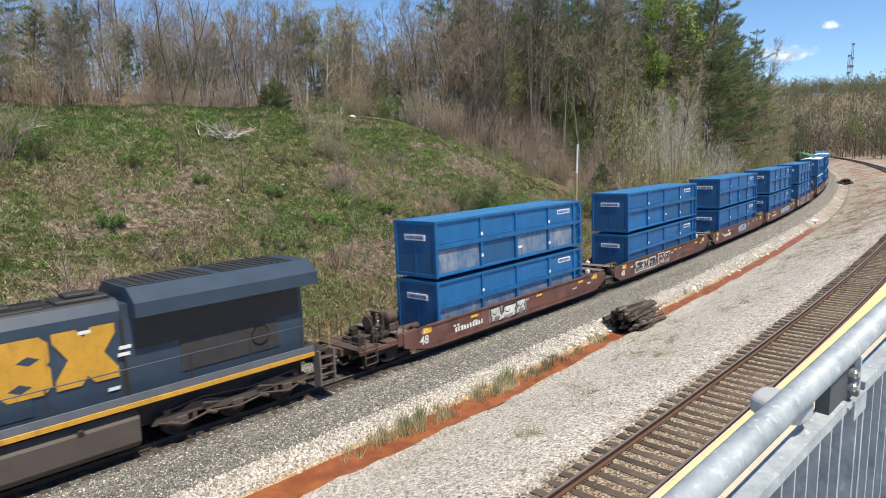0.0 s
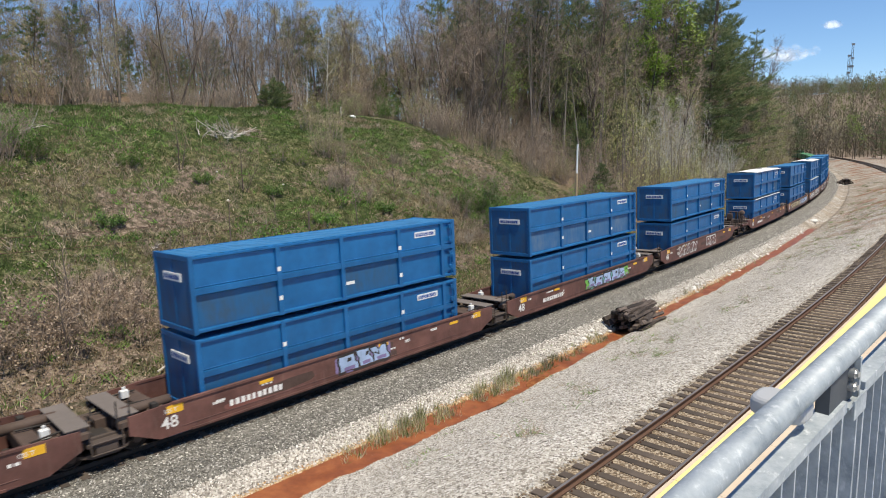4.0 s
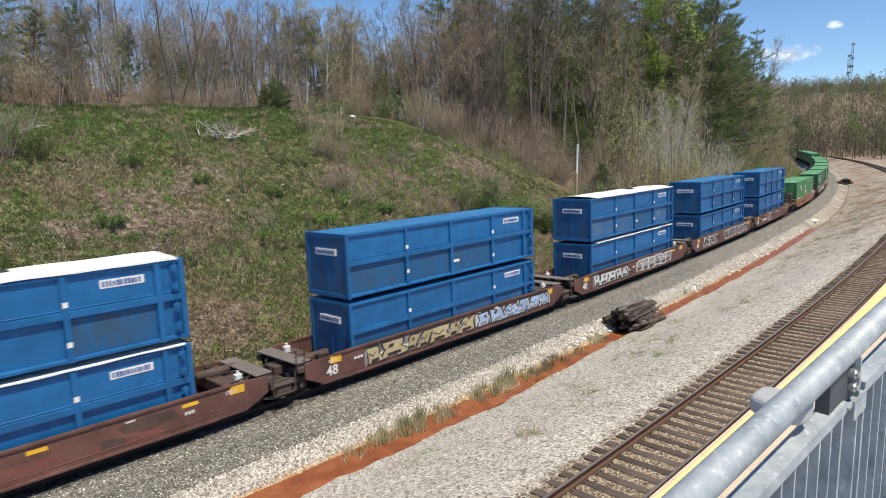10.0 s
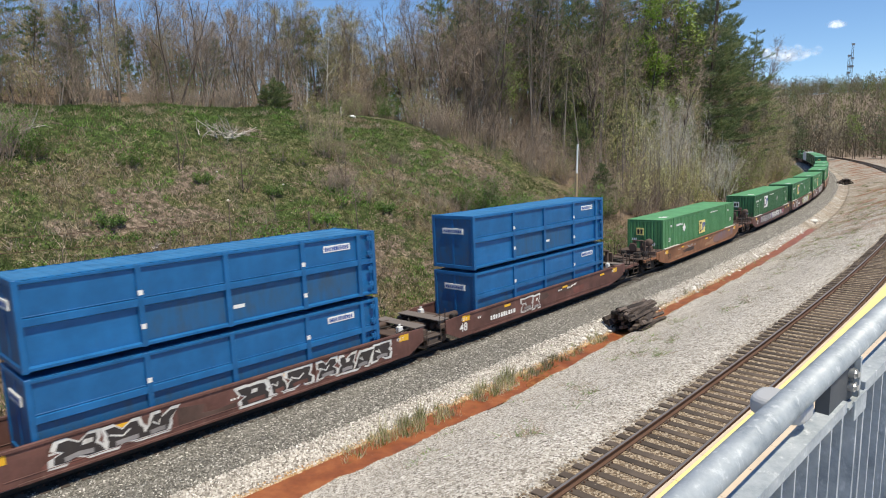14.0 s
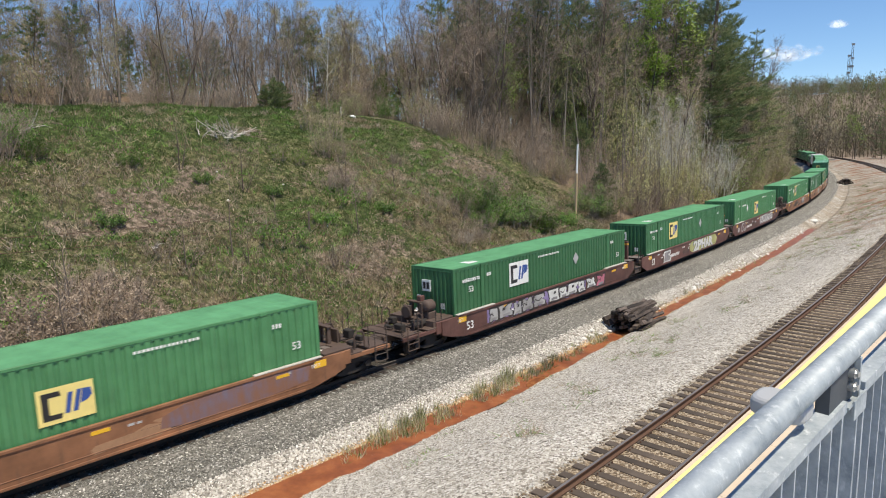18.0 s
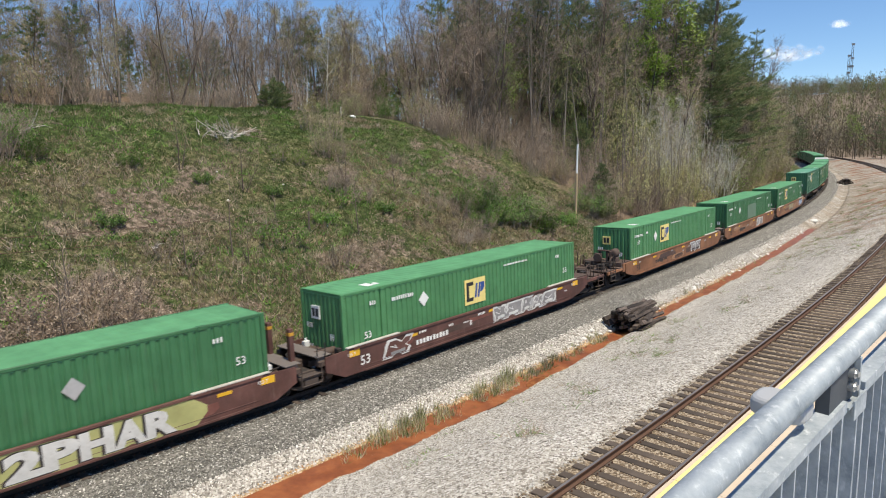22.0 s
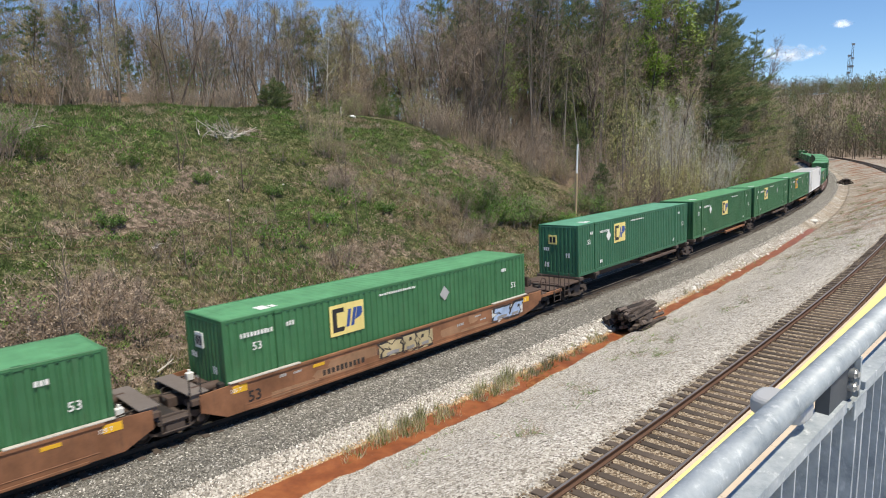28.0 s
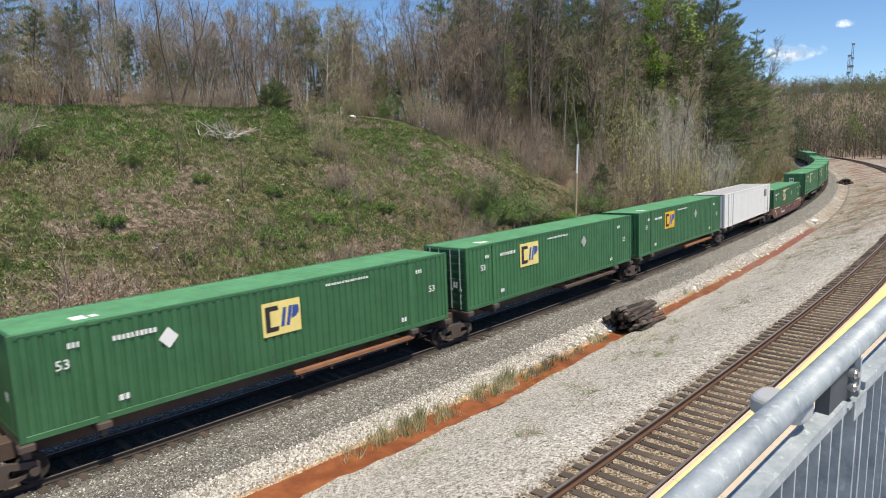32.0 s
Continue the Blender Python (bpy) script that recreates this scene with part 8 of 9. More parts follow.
# ---- pole, stones, deadwood, wires ----
pole = thing("marker_pole", spot(35.2, -11.0), "tall pale wooden pole, white at its top", "pole")
part("pole_shaft", Form().rod((0, 0, -0.4), (0.05, 0, 4.3), 0.11, 0.10, 10), POLE_WOOD, pole)
part("pole_top", Form().rod((0.05, 0, 4.3), (0.1, 0, 6.95), 0.10, 0.085, 10), WHITE, pole, "white upper part")
pole2 = thing("marker_pole", spot(112, -10.0), "slim pale pole among shrubs", "pole")
part("pole_shaft", Form().rod((0, 0, -0.4), (0, 0, 6.0), 0.09, 0.08, 8), POLE_WOOD, pole2)
post_ = thing("fence_post", spot(24.5, -31.5), "short weathered wooden post on the crest", "post")
part("post_shaft", Form().box(-0.05, 0.05, -0.05, 0.05, -0.2, 0.9, 0.01), DEADWOOD, post_)


def stone(name, m, r, seed, label, material=STONE_WHITE):
    rng = random.Random(seed)
    bm = bmesh.new()
    bmesh.ops.create_icosphere(bm, subdivisions=2, radius=r)
    for v in bm.verts:
        v.co *= 1 + 0.35 * noise.noise(v.co / r * 1.1 + Vector((seed, 0, 0)))
        v.co.z *= 0.6
    me = bpy.data.meshes.new(name)
    bm.to_mesh(me)
    bm.free()
    me.materials.append(material)
    ob = new(name, me)
    ob.matrix_world = m
    return tagged(ob, label, "stone")


stone("boulder", spot(67, 3.75, 0.3, 1, -0.12), 0.42, 2, "pale rounded boulder at the ditch's end")
stone("boulder", spot(25.8, -31.2, 0.3, 1, -0.1), 0.3, 3, "white stone on the grass crest")
for k in range(10):
    stone("crest_stone", spot(34 + PLANT.uniform(-1.5, 2.5), -29.5 + PLANT.uniform(-1.2, 1.2), 0, 1, -0.05), PLANT.uniform(0.08, 0.17), 20 + k, "pale broken stone at the wood's edge")
for k in range(5):
    s, l = PLANT.uniform(-9, 20), PLANT.uniform(-24, -10)
    stone("field_stone", spot(s, l, 0, 1, -0.05), PLANT.uniform(0.06, 0.12), 40 + k, "pale stone in the grass")
for k in range(60):
    s = PLANT.uniform(8, 60)
    stone("ditch_stone", spot(s, PLANT.gauss(3.75, 0.16), 0, 1, -0.03), PLANT.uniform(0.06, 0.16), 60 + k, "pale stone at the ditch's rim")


def deadwood(s, l, n, L, seed, label):
    rng = random.Random(seed)
    ob = thing("dead_branches", spot(s, l), label, "branches")
    for _ in range(n):
        a = rng.uniform(0, 6.28)
        p = Vector((rng.gauss(0, L * 0.25), rng.gauss(0, L * 0.25), rng.uniform(0, 0.3)))
        d = Vector((math.cos(a), math.sin(a), rng.uniform(0.1, 1.0)))
        f = Form()
        b = bent(p, d, L * rng.uniform(0.4, 1.0), 4, rng, 0.14, 0.0)
        tube(f, b, [0.045, 0.04, 0.034, 0.024, 0.01], 5)
        for _k in range(4):
            c, dd = along(b, rng.uniform(0.3, 0.95))
            f.rod(c, c + side_way(dd, 0.7, rng) * L * 0.25, 0.014, 0.005, 4)
        part("branch", f.raw("branch", DEADWOOD), None, ob)
    return ob


deadwood(7.0, -24.7, 26, 2.3, 4, "heap of bleached dead branches on the grass")
deadwood(-6.5, -25.3, 5, 2.0, 5, "dark fallen branches at the grass's edge")
deadwood(-3.3, -14.2, 3, 1.0, 6, "small bleached branch on the grass")
deadwood(-7.4, -5.7, 1, 2.0, 8, "pale dry branch on the bank's foot")
deadwood(44, -23.5, 2, 4.5, 7, "pale fallen limb leaning among brush")
wire = thing("wire_fence", Matrix.Identity(4), "two slack rusty wires along the grass bank", "wires")
for dz, l in ((2.1, -14.6), (1.35, -14.2)):
    f = Form()
    pts = []
    for k in range(25):
        s = -16 + k * 0.95
        sag = 0.35 * math.sin(math.pi * k / 24)
        pts.append(place(s, l, whole_ground(-16, l) * (1 - k / 24) + whole_ground(6.8, l) * k / 24 + dz * 0.55 - sag + 0.1))
    tube(f, pts, [0.016] * len(pts), 4)
    part("wire", f.raw("wire", RUST), None, wire)
for s in (-16, 6.8):
    m = spot(s, -14.4)
    part("wire_post", Form().add([tuple(m @ Vector(v)) for v in [(x, y, z) for x in (-.05, .05) for y in (-.27, -.2) for z in (-.2, 1.1)]], [(0, 1, 3, 2), (4, 6, 7, 5), (0, 4, 5, 1), (2, 3, 7, 6), (0, 2, 6, 4), (1, 5, 7, 3)]), BARK_BROWN, wire)


# ---- reeds and weeds ----
def loose_stones(name, spots_, material, label):
    """Loose stones that lie on the bed; spots_: number, s from and to, l from and to, size."""
    rng = random.Random(len(name))
    f = Form()
    for n, s0, s1, l0, l1, size in spots_:
        for _ in range(n):
            s = s0 + (s1 - s0) * rng.random() ** 1.4
            l = rng.uniform(l0, l1)
            p = place(s, l, whole_ground(s, l) - 0.006)
            r = size * rng.uniform(0.5, 1.25)
            a0 = rng.uniform(0, 6.28)
            k = len(f.v)
            hgt, ox, oy = r * rng.uniform(0.45, 0.8), rng.uniform(-0.15, 0.15) * r, rng.uniform(-0.15, 0.15) * r
            ring = [(a0 + j * 1.2566 + rng.uniform(-0.25, 0.25), r * rng.uniform(0.75, 1.1)) for j in range(5)]
            f.v.extend((p.x + q * math.cos(a), p.y + q * math.sin(a), p.z) for a, q in ring)
            f.v.extend((p.x + ox + 0.62 * q * math.cos(a), p.y + oy + 0.62 * q * math.sin(a), p.z + hgt * rng.uniform(0.75, 1.1)) for a, q in ring)
            for j in range(5):
                f.f.append((k + j, k + (j + 1) % 5, k + 5 + (j + 1) % 5, k + 5 + j))
            f.f.append((k + 5, k + 6, k + 7, k + 8, k + 9))
            f.mi.extend((0,) * 6)
    return tagged(new(name, f.raw(name, material)), label, "stones", kind="stuff")


loose_stones("pale_gravel", [(52000, -9, 36, 5.3, 12.3, 0.025), (15000, -11, 40, 3.08, 3.86, 0.045), (5000, 6, 60, 3.0, 3.9, 0.06), (900, -9, 40, 5.3, 12.3, 0.05), (9000, 30, 75, 5.3, 12.3, 0.05)], PALE_STONES, "loose pale limestone gravel")
loose_stones("stained_gravel", [(4600, -11, 34, 3.78, 4.08, 0.036), (2000, -11, 6, 5.12, 5.36, 0.032), (1200, 6, 34, 4.6, 4.95, 0.04)], SAND_STONES, "gravel stained cream and orange along the ditch")
loose_stones("track_ballast", [(30000, -14, 30, 1.05, 3.3, 0.029)], DARK_STONES, "loose grey crushed ballast")
loose_stones("tan_gravel", [(9000, -8, 30, 12.3, 15.2, 0.034)], TAN_STONES, "loose tan gravel between the ties")


def reeds(s0, s1, l0, l1, n, h, seed):
    """Loose tufts of thin dry and green stalks of very uneven height."""
    rng = random.Random(seed)
    f = Form()
    for _ in range(n):
        s, l = rng.uniform(s0, s1), l0 + (l1 - l0) * rng.random() ** 1.5
        k = noise.noise((s * 1.9, l * 2.2, seed))
        if k < -0.08:
            continue
        p = place(s, l, max(ground_z(s, l), -1.16) - 0.03)
        tall = h * (0.55 + 0.8 * max(0.0, k)) * rng.uniform(0.6, 1.2)
        for _k in range(rng.randint(2, 5)):
            w = Vector((rng.gauss(0, 0.2), rng.gauss(0, 0.2), 1)) * tall * rng.uniform(0.35, 1.1)
            f.slot = rng.choice((0, 1, 1, 3, 2))
            blade(f, p + Vector((rng.gauss(0, .06), rng.gauss(0, .06), 0)), w, rng.uniform(0.009, 0.016), rng)
        for _k in range(2):
            w2 = Vector((rng.gauss(0, 1), rng.gauss(0, 1), rng.uniform(0.1, 0.7))).normalized() * h * rng.uniform(0.2, 0.55)
            f.slot = rng.choice((2, 3, 4))
            blade(f, p + Vector((rng.gauss(0, .08), rng.gauss(0, .08), 0.02)), w2, 0.009, rng)
    ob = new("reed_clump", f.raw("reed_clump", [GRASS, REED, STRAW, REED_GREY, SHRUB_GREEN]))
    return tagged(ob, "clump of green and straw-coloured reeds in the ditch", "reeds", "reeds in the ditch", "stuff")


reeds(-5.6, -3.2, 3.85, 4.6, 200, 0.66, 1)
reeds(-3.6, -0.6, 3.8, 4.7, 480, 0.85, 2)
reeds(-0.8, 1.2, 3.85, 4.3, 60, 0.45, 7)
reeds(1.0, 4.4, 3.8, 4.6, 420, 0.8, 3)
reeds(4.6, 7.6, 3.8, 4.5, 260, 0.62, 4)
reeds(7.6, 11.5, 3.75, 4.4, 260, 0.5, 5)
reeds(15.5, 27, 3.7, 4.2, 170, 0.45, 6)
reeds(27, 46, 3.7, 4.3, 120, 0.45, 8)


def weeds(name, spots, label):
    rng = random.Random(3)
    f = Form()
    for s, l, n, h in spots:
        for _ in range(n):
            ss, ll = s + rng.gauss(0, 0.22), l + rng.gauss(0, 0.16)
            p = place(ss, ll, whole_ground(ss, ll))
            f.slot = 0 if rng.random() < 0.4 else 1
            blade(f, p, Vector((rng.gauss(0, 1.1), rng.gauss(0, 1.1), 0.8)) * h * rng.uniform(0.4, 1.2), 0.011, rng)
    return tagged(new(name, f.raw(name, [SHRUB_GREEN, TWIG_DARK])), label, "weeds", kind="stuff")


W = [(-3.5, 10.1, 60, 0.3), (0.5, 9.6, 50, 0.25), (5.2, 9.8, 40, 0.4), (6.5, 8.2, 30, 0.2), (9, 7.8, 30, 0.2), (2, 7.4, 20, 0.15)]
for k in range(150):
    s = PLANT.uniform(-6, 75)
    W.append((s, PLANT.choice((6.0, 7.2, 8.3, 9.2)) + PLANT.gauss(0, 0.35), PLANT.randint(4, 26), PLANT.uniform(0.08, 0.3)))
for k in range(110):
    W.append((PLANT.uniform(30, 130), PLANT.uniform(5.6, 12.0), PLANT.randint(14, 50), PLANT.uniform(0.15, 0.42)))
for k in range(50):
    W.append((PLANT.uniform(-8, 40), PLANT.uniform(3.3, 3.8), PLANT.randint(3, 12), PLANT.uniform(0.08, 0.2)))
weeds("gravel_weeds", W, "sparse dry and green weeds in the gravel")


# ---- far hills ----
def far_height(az, r):
    """az in degrees right of straight ahead."""
    ridge = float(np.interp(az, [-60, 5, 20, 26, 30, 35, 45, 75], [12, 14, 24, 48, 50, 48, 52, 52]))
    k = smooth(300, 640, r)
    z = 3.0 + ridge * k + 5.0 * noise.noise((az * 0.25, r * 0.012, 2.0)) * k
    if r > 700:
        z -= (r - 700) * 0.05
    return z


f = Form()
azs = list(np.arange(-70, 81, 2.5))
rs = [255, 290, 330, 380, 430, 480, 540, 600, 660, 720, 820, 1000, 1400, 2200, 3800]
for a in azs:
    for r in rs:
        t = radians(a)
        z = far_height(a, r)
        if r <= 255:
            z = -6
        f.v.append((math.sin(t) * r, math.cos(t) * r, z))
n = len(rs)
for i in range(len(azs) - 1):
    for j in range(n - 1):
        f.f.append((i * n + j, i * n + j + 1, (i + 1) * n + j + 1, (i + 1) * n + j))
        f.mi.append(0)
FOREST_FLOOR = paint("leaf_litter", (0.17, 0.13, 0.09), dirt=(0.08, 0.065, 0.045), amount=0.5, rough=0.95, scale=0.2, vary=0.3, streak=False)
tagged(new("backdrop", f.raw("backdrop", FOREST_FLOOR, False)), "far wooded hills beyond the bend of the line", "hill", kind="structure")


def far_woods(name, count, kind, size, seed, material, label, span=(16, 44), depth=(300, 690)):
    rng = random.Random(seed)
    f = Form()
    for _ in range(count):
        az = rng.uniform(*span)
        r = depth[0] + (depth[1] - depth[0]) * rng.random() ** 0.8
        t = radians(az)
        x, y, z = math.sin(t) * r, math.cos(t) * r, far_height(az, r)
        H = size * rng.uniform(0.6, 1.25)
        for _k in range(46):
            u = rng.random()
            if kind == "pine":
                rad = (1 - u) ** 0.7 * H * 0.19 + 0.3
            else:
                rad = math.sin(math.pi * min(1, 0.12 + u * 0.88)) ** 0.7 * H * 0.27
            a = rng.uniform(0, 6.28)
            p = Vector((x + math.cos(a) * rad * rng.random() ** 0.5, y + math.sin(a) * rad * rng.random() ** 0.5, z + H * (0.15 + 0.85 * u)))
            if kind == "pine":
                leaf(f, p, rng.uniform(0.35, 0.7), rng)
            else:
                blade(f, p, Vector((rng.gauss(0, 0.4), rng.gauss(0, 0.4), rng.uniform(0.3, 1.2))) * rng.uniform(0.8, 2.0), 0.15, rng)
                if _k % 2:
                    leaf(f, p + Vector((0, 0, rng.uniform(0, 0.6))), rng.uniform(0.2, 0.42), rng)
        if _ % 3 == 0:
            f.rod((x, y, z - 1), (x, y, z + H * 0.85), 0.18, 0.06, 3, False)
    return tagged(new(name, f.raw(name, material)), label, "woods", kind="stuff")


far_woods("far_bare_woods", 1400, "bare", 13, 1, HILL_BARE, "distant leafless woods on the hillside")
far_woods("far_budding_woods", 900, "bud", 11, 2, HILL_GREEN, "distant woods in pale spring leaf", (16, 44), (360, 690))
far_woods("far_pine_woods", 300, "pine", 13, 3, FAR_PINE, "distant dark pines among bare trees")
far_woods("ridge_woods", 520, "bud", 9, 4, HILL_GREEN, "distant green trees along the ridge", (16, 44), (600, 720))
far_woods("ridge_pines", 110, "pine", 13, 6, FAR_PINE, "distant pines along the ridge", (16, 44), (630, 720))
far_woods("valley_woods", 300, "bare", 15, 7, HILL_BARE, "leafless woods at the foot of the far hill", (20, 44), (275, 350))
far_woods("behind_crest_woods", 260, "pine", 12, 5, FAR_PINE, "distant pines behind the bank", (-45, 14), (270, 420))
def deep_wood(name, count, seed, material, label, area, tall, blades_, w, spread=0.2, leafy=0.0):
    """Many slender trees of fine upright twigs, too thick to tell apart."""
    rng = random.Random(seed)
    f = Form()
    s0, s1, l0, l1 = area
    for _ in range(count):
        s, l = rng.uniform(s0, s1), rng.uniform(l0, l1)
        b = place(s, l, whole_ground(s, l))
        H = rng.uniform(*tall)
        lean = Vector((rng.gauss(0, 0.06), rng.gauss(0, 0.06), 1))
        for _k in range(blades_):
            u = rng.random()
            rad = math.sin(math.pi * min(1, 0.12 + u * 0.88)) ** 0.7 * H * spread
            a = rng.uniform(0, 6.28)
            p = b + lean * (H * u) + Vector((math.cos(a) * rad * rng.random() ** 0.5, math.sin(a) * rad * rng.random() ** 0.5, 0))
            if rng.random() < leafy:
                leaf(f, p, rng.uniform(0.05, 0.12), rng)
            else:
                blade(f, p, Vector((rng.gauss(0, 0.5), rng.gauss(0, 0.5), rng.uniform(0.2, 1.1))) * rng.uniform(0.6, 1.4), w, rng)
        f.slot = 1
        f.rod(b - Vector((0, 0, 1)), b + lean * H * 0.9, (0.0035 if material is TWIG_PALE else 0.008) * H + 0.01, 0.012, 4, False)
        f.slot = 0
    return tagged(new(name, f.raw(name, [material, BARK_WHITE if material is TWIG_PALE else BARK_GREY])), label, "woods", kind="stuff")


deep_wood("deep_bare_wood", 420, 8, FAR_BARE, "leafless trees deep in the wood", (-45, 60, -95, -54), (8, 13), 150, 0.022)
deep_wood("crest_back_wood", 60, 19, FAR_BARE, "leafless trees behind the crest of the bank", (28, 60, -60, -45), (9, 14), 160, 0.018)
deep_wood("deep_slope_wood", 300, 18, FAR_BARE, "leafless trees deep in the slope's wood", (46, 120, -50, -18), (11, 20), 190, 0.022, 0.16)
deep_wood("deep_budding_wood", 130, 29, FAR_GREEN, "budding trees deep in the wood", (44, 130, -48, -14), (9, 19), 190, 0.026, 0.16, 0.3)
deep_wood("crest_thicket", 80, 12, TWIG_DARK, "brown thicket at the top of the slope", (38, 52, -36, -22), (3, 8), 150, 0.013, 0.2)
deep_wood("slope_brush", 150, 20, TWIG_DARK, "dark brown brush on the slope under the trees", (40, 56, -26, -9.5), (1.5, 5), 120, 0.009, 0.28)
deep_wood("brown_thicket", 190, 10, TWIG_DARK, "thicket of slender brown saplings", (47, 150, -18, -8.8), (4, 11), 170, 0.010, 0.15)
deep_wood("pale_thicket", 74, 11, TWIG_PALE, "thicket of pale grey saplings", (57, 70, -14.5, -10.2), (7, 13), 200, 0.011, 0.13)
deep_wood("green_thicket", 190, 13, BUDS, "thicket of saplings in pale leaf", (49, 170, -16, -8.8), (4, 11), 210, 0.010, 0.15, 0.6)
deep_wood("olive_thicket", 64, 15, BUDS, "slender saplings in olive bud", (49, 74, -18, -11), (6, 13), 200, 0.010, 0.14, 0.55)
deep_wood("budding_edge", 95, 16, BUDS, "low budding brush along the wood's edge", (46, 84, -12.5, -8.8), (2.5, 6), 170, 0.010, 0.18, 0.7)
deep_wood("leafy_thicket", 46, 14, SPRING, "bright green saplings beside the line", (62, 125, -14, -9), (4, 9), 200, 0.014, 0.14, 0.75)
deep_wood("edge_saplings", 90, 17, SPRING_PALE, "tall saplings in yellow-green leaf at the bend", (95, 185, -13, -9), (7, 13), 190, 0.018, 0.14, 0.6)
# trees along the far bend
for k in range(70):
    s = 150 + 270 * PLANT.random()
    left = PLANT.random() < 0.5
    l = PLANT.uniform(-32, -11) if left else PLANT.uniform(24, 70)
    q = PLANT.random()
    kd = "bare" if q < 0.5 else "bud" if q < 0.75 else "pine" if q < 0.88 else "spring"
    plant(kd, PLANT.randint(0, 1), s, l, PLANT.uniform(0.6, 0.95))
for i, s, l, sc in [(2, 300, -11, 1.0), (1, 255, 30, 1.0), (2, 262, 36, 1.0), (1, 240, 42, 0.9), (2, 330, 30, 0.9)]:
    plant("pine", i, s, l, sc)

for kind, i, az_, r_, sc in (("pine", 0, 28.3, 300, 1.1), ("pine", 1, 28.9, 305, 1.2), ("pine", 0, 34.2, 290, 1.05), ("pine", 1, 34.7, 300, 1.3), ("spring", 0, 32.4, 295, 1.3), ("spring", 1, 26.9, 320, 1.4), ("bud", 0, 30.5, 290, 1.4), ("bud", 1, 31.3, 300, 1.5)):
    name_, label_, cat_, group_ = TREE_WORDS[kind]
    kind_of(name_, *KINDS[kind, i], Matrix.Translation((math.sin(radians(az_)) * r_, math.cos(radians(az_)) * r_, far_height(az_, r_) - 0.3)) @ Matrix.Diagonal((sc, sc, sc, 1)), label_, cat_, group_)

# ---- radio mast ----
MAST_STEEL = paint("blue_grey_lattice", (0.20, 0.225, 0.26), amount=0.3, rough=0.6)
def mast(x, y, z, H, w, label):
    ob = thing("radio_mast", Matrix.Translation((x, y, z)), label, "mast")
    legs = [(w * math.cos(a), w * math.sin(a)) for a in (0.5, 2.6, 4.7)]
    for a, b in legs:
        part("leg", Form().rod((a, b, 0), (a * 0.8, b * 0.8, H), 0.17, n=4), MAST_STEEL, ob)
    n = int(H / 3.2)
    for k in range(n):
        z0, z1 = k * H / n, (k + 1) * H / n
        f = Form()
        for i in range(3):
            p, q = legs[i], legs[(i + 1) % 3]
            f.rod((p[0], p[1], z0), (q[0], q[1], z1), 0.08, n=3)
        part("brace", f, MAST_STEEL, ob)
    for zz in (0.55, 0.7, 0.96):
        part("antenna", Form().box(-w - 0.3, w + 0.3, -0.3, 0.3, H * zz, H * zz + 1.6), MAST_STEEL, ob)
    return ob


for u_, D_, H_ in ((31.75, 690, 36.0), (31.95, 690, 46.0)):
    t = radians(u_)
    mast(math.sin(t) * D_, math.cos(t) * D_, far_height(u_, D_), H_, 1.1, "grey lattice radio mast on the far ridge")


# ---- clouds, which drift ----
def cloud_material(name, w, h, seed):
    m, nt, bsdf = shader(name)
    vec = coords(nt)
    mp = node(nt, "Mapping")
    mp.inputs["Location"].default_value = (seed * 37.0, 0, 0)
    nt.links.new(vec, mp.inputs[0])
    n1 = noise_tex(nt, mp.outputs[0], 0.028, 6.0, 0.62)
    sep = node(nt, "SeparateXYZ")
    nt.links.new(vec, sep.inputs[0])
    ex = math_node(nt, "POWER", math_node(nt, "ABSOLUTE", math_node(nt, "DIVIDE", sep.outputs[0], w / 2), 0.0), 2.0)
    ez = math_node(nt, "POWER", math_node(nt, "ABSOLUTE", math_node(nt, "DIVIDE", sep.outputs[2], h / 2), 0.0), 2.0)
    body = math_node(nt, "SUBTRACT", 1.0, math_node(nt, "ADD", ex, ez))
    alpha = grey(nt, math_node(nt, "ADD", math_node(nt, "MULTIPLY", body, 0.55), n1), 0.74, 1.22)
    bsdf.inputs["Base Color"].default_value = (0.9, 0.9, 0.92, 1)
    bsdf.inputs["Roughness"].default_value = 1.0
    bsdf.inputs["Emission Color"].default_value = (0.92, 0.95, 1.0, 1)
    bsdf.inputs["Emission Strength"].default_value = 0.4
    tr = node(nt, "BsdfTransparent")
    mx = node(nt, "MixShader")
    nt.links.new(math_node(nt, "MULTIPLY", alpha, 0.85), mx.inputs[0])
    nt.links.new(tr.outputs[0], mx.inputs[1])
    nt.links.new(bsdf.outputs[0], mx.inputs[2])
    nt.links.new(mx.outputs[0], nt.nodes["Material Output"].inputs[0])
    return m


def cloud(centre, w, h, seed, drift, label):
    """A thin billowing veil, far off."""
    f = Form()
    nx, nz = 40, 14
    for i in range(nx + 1):
        for j in range(nz + 1):
            x, z = (i / nx - 0.5) * w, (j / nz - 0.5) * h
            f.v.append((x, 14 * noise.noise((x * 0.02, z * 0.03, seed)), z))
    for i in range(nx):
        for j in range(nz):
            f.f.append((i * (nz + 1) + j, (i + 1) * (nz + 1) + j, (i + 1) * (nz + 1) + j + 1, i * (nz + 1) + j + 1))
            f.mi.append(0)
    ob = new("cloud", f.raw("cloud", cloud_material("cloud_veil", w, h, seed), False))
    tagged(ob, label, "cloud")
    az = math.atan2(centre.x, centre.y)
    DRIFTERS.append((ob, Matrix.Translation(centre) @ Matrix.Rotation(-az, 4, "Z"), drift))


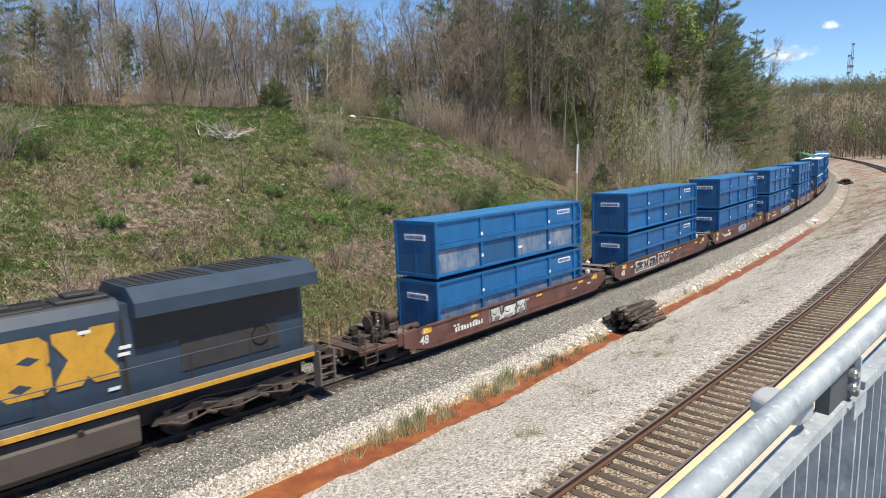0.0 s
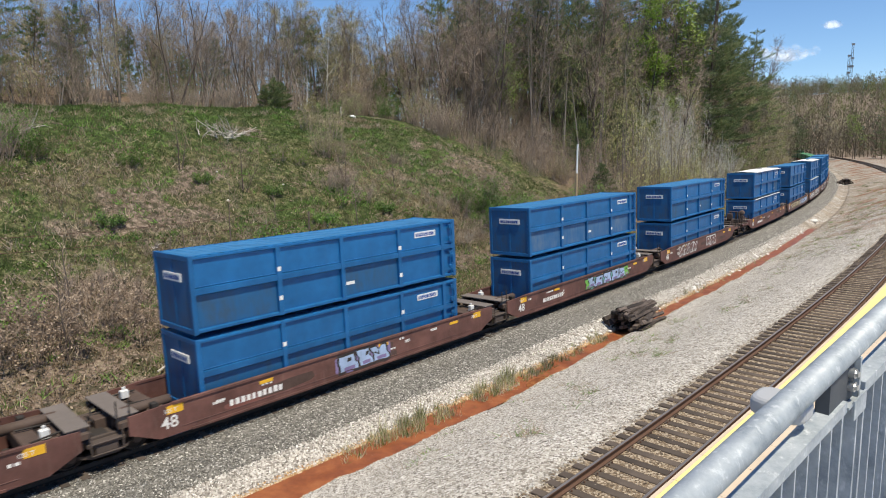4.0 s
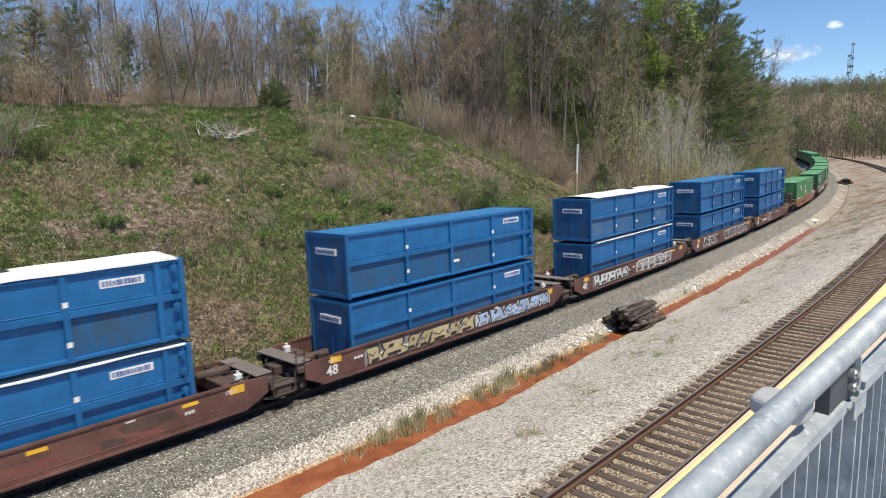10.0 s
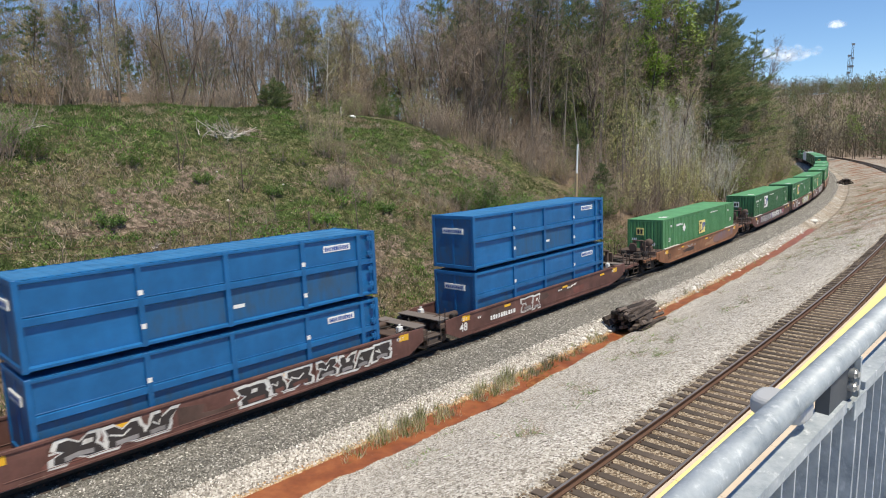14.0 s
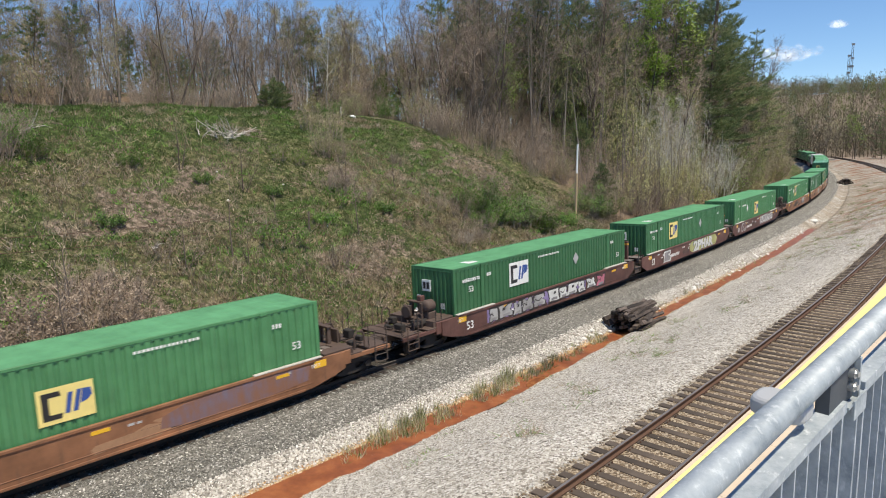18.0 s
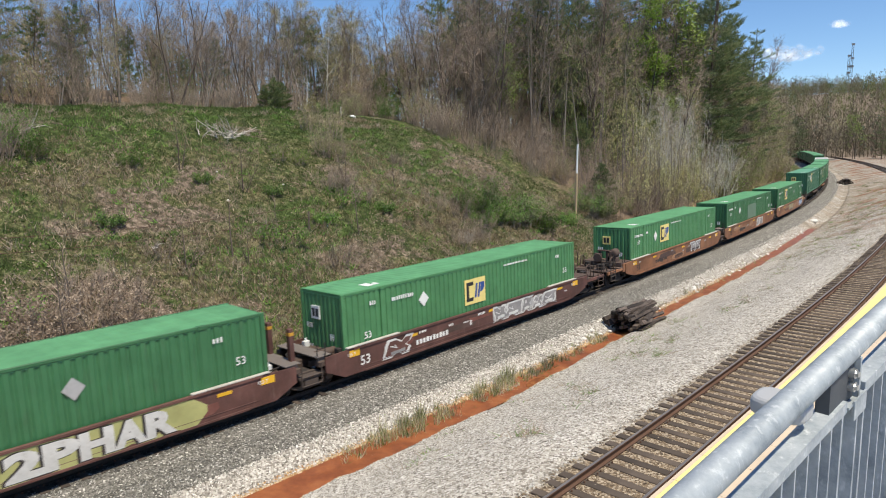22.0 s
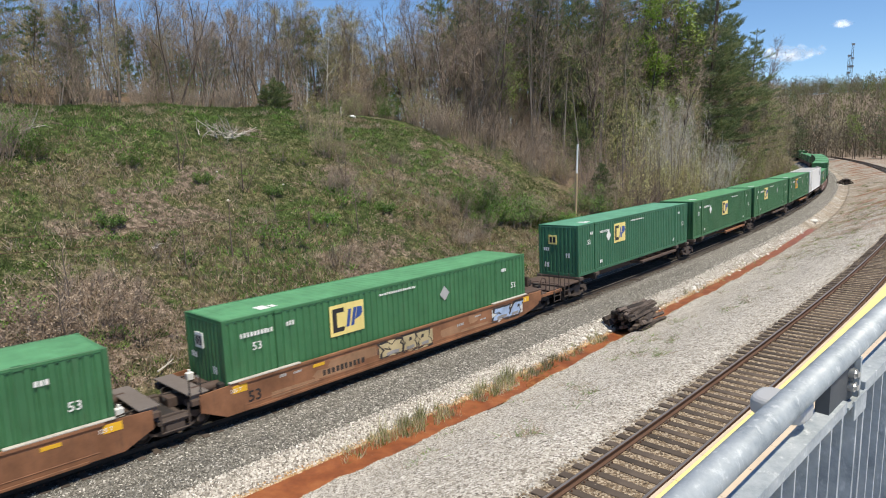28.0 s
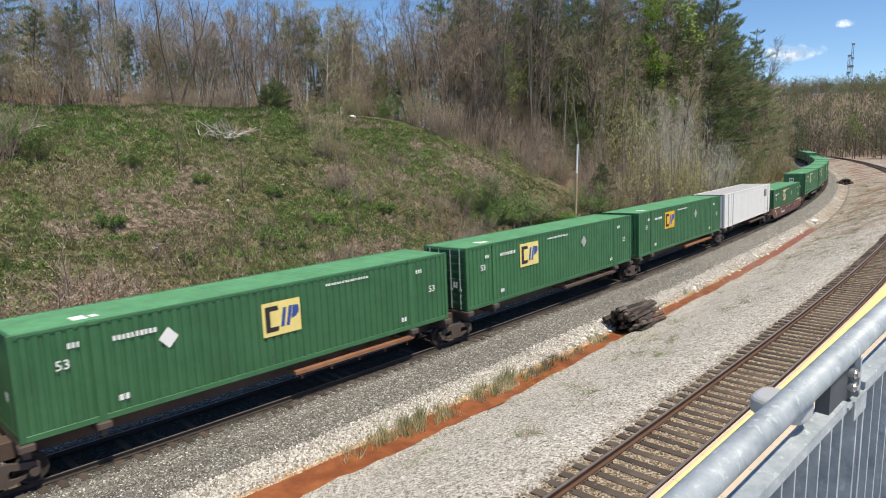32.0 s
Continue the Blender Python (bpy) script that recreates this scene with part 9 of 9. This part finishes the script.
def sky_place(az, el, r):
    a, e = radians(az), radians(el)
    return Vector((math.sin(a) * math.cos(e) * r, math.cos(a) * math.cos(e) * r, 8.4 + math.sin(e) * r))


cloud(sky_place(30.4, 8.9, 3000), 100, 46, 3, Vector((math.cos(radians(31)), -math.sin(radians(31)), 0)) * 1.35, "small white fair-weather cloud drifting in blue sky")
cloud(sky_place(27.35, 7.1, 3000), 330, 88, 5, Vector((math.cos(radians(28)), -math.sin(radians(28)), 0)) * 0.8, "long white fair-weather cloud drifting over the hill")
# ---- movement ----
SPEED_T = np.arange(-1.0, 34.0, 0.05)
SPEED_V = np.interp(SPEED_T, [12, 22], [11.5, 11.1])
RUN = np.concatenate([[0], np.cumsum((SPEED_V[1:] + SPEED_V[:-1]) * 0.025)])
RUN -= np.interp(16, SPEED_T, RUN)


def run(t):
    """How far the train has come by t, from where it is at 16 s."""
    return float(np.interp(t, SPEED_T, RUN))


def car_pose(c, half, t):
    """Pose of a car whose middle is at c (at 16 s) and whose bogies stand half away from it."""
    s = c - run(t)
    s = max(-100.0, min(640.0, s))
    a, b = place(s - half, 0, 0), place(s + half, 0, 0)
    x = (b - a).normalized()
    y = Vector((-x.y, x.x, 0)).normalized()
    z = x.cross(y)
    m = Matrix((x, y, z)).transposed().to_4x4()
    m.translation = (a + b) / 2
    return m @ Matrix.Rotation(radians(-1.25), 4, "X")


def spin(ob, c, x, r):
    """Rolls a wheelset while it passes near; before and after it is far off and rests."""
    near = [k for k in range(0, 961) if -22.0 < c - run(k / 30) < 42.0]
    if len(near) < 2:
        return
    at = [0] + [k for k in near if 0 < k < 960] + [960]
    lo, hi = near[0], near[-1]

    def turn(k):
        return Matrix.Translation((x, 0, r)) @ Matrix.Rotation(-(run(min(hi, max(lo, k)) / 30) - run(lo / 30)) / r, 4, "Y")
    walk(ob, [(k / 30, turn(k)) for k in at])


def motions():
    times = [float(t) for t in range(0, 33)]
    for ob, c, half in MOVERS:
        walk(ob, [(t, car_pose(c, half, t)) for t in times])
    for ob, c, x, r in WHEELS:
        spin(ob, c + x, x, r)
    for ob, start, drift in DRIFTERS:
        walk(ob, [(t, Matrix.Translation(drift * t) @ start) for t in (0.0, 8.0, 16.0, 24.0, 32.0)])


motions()
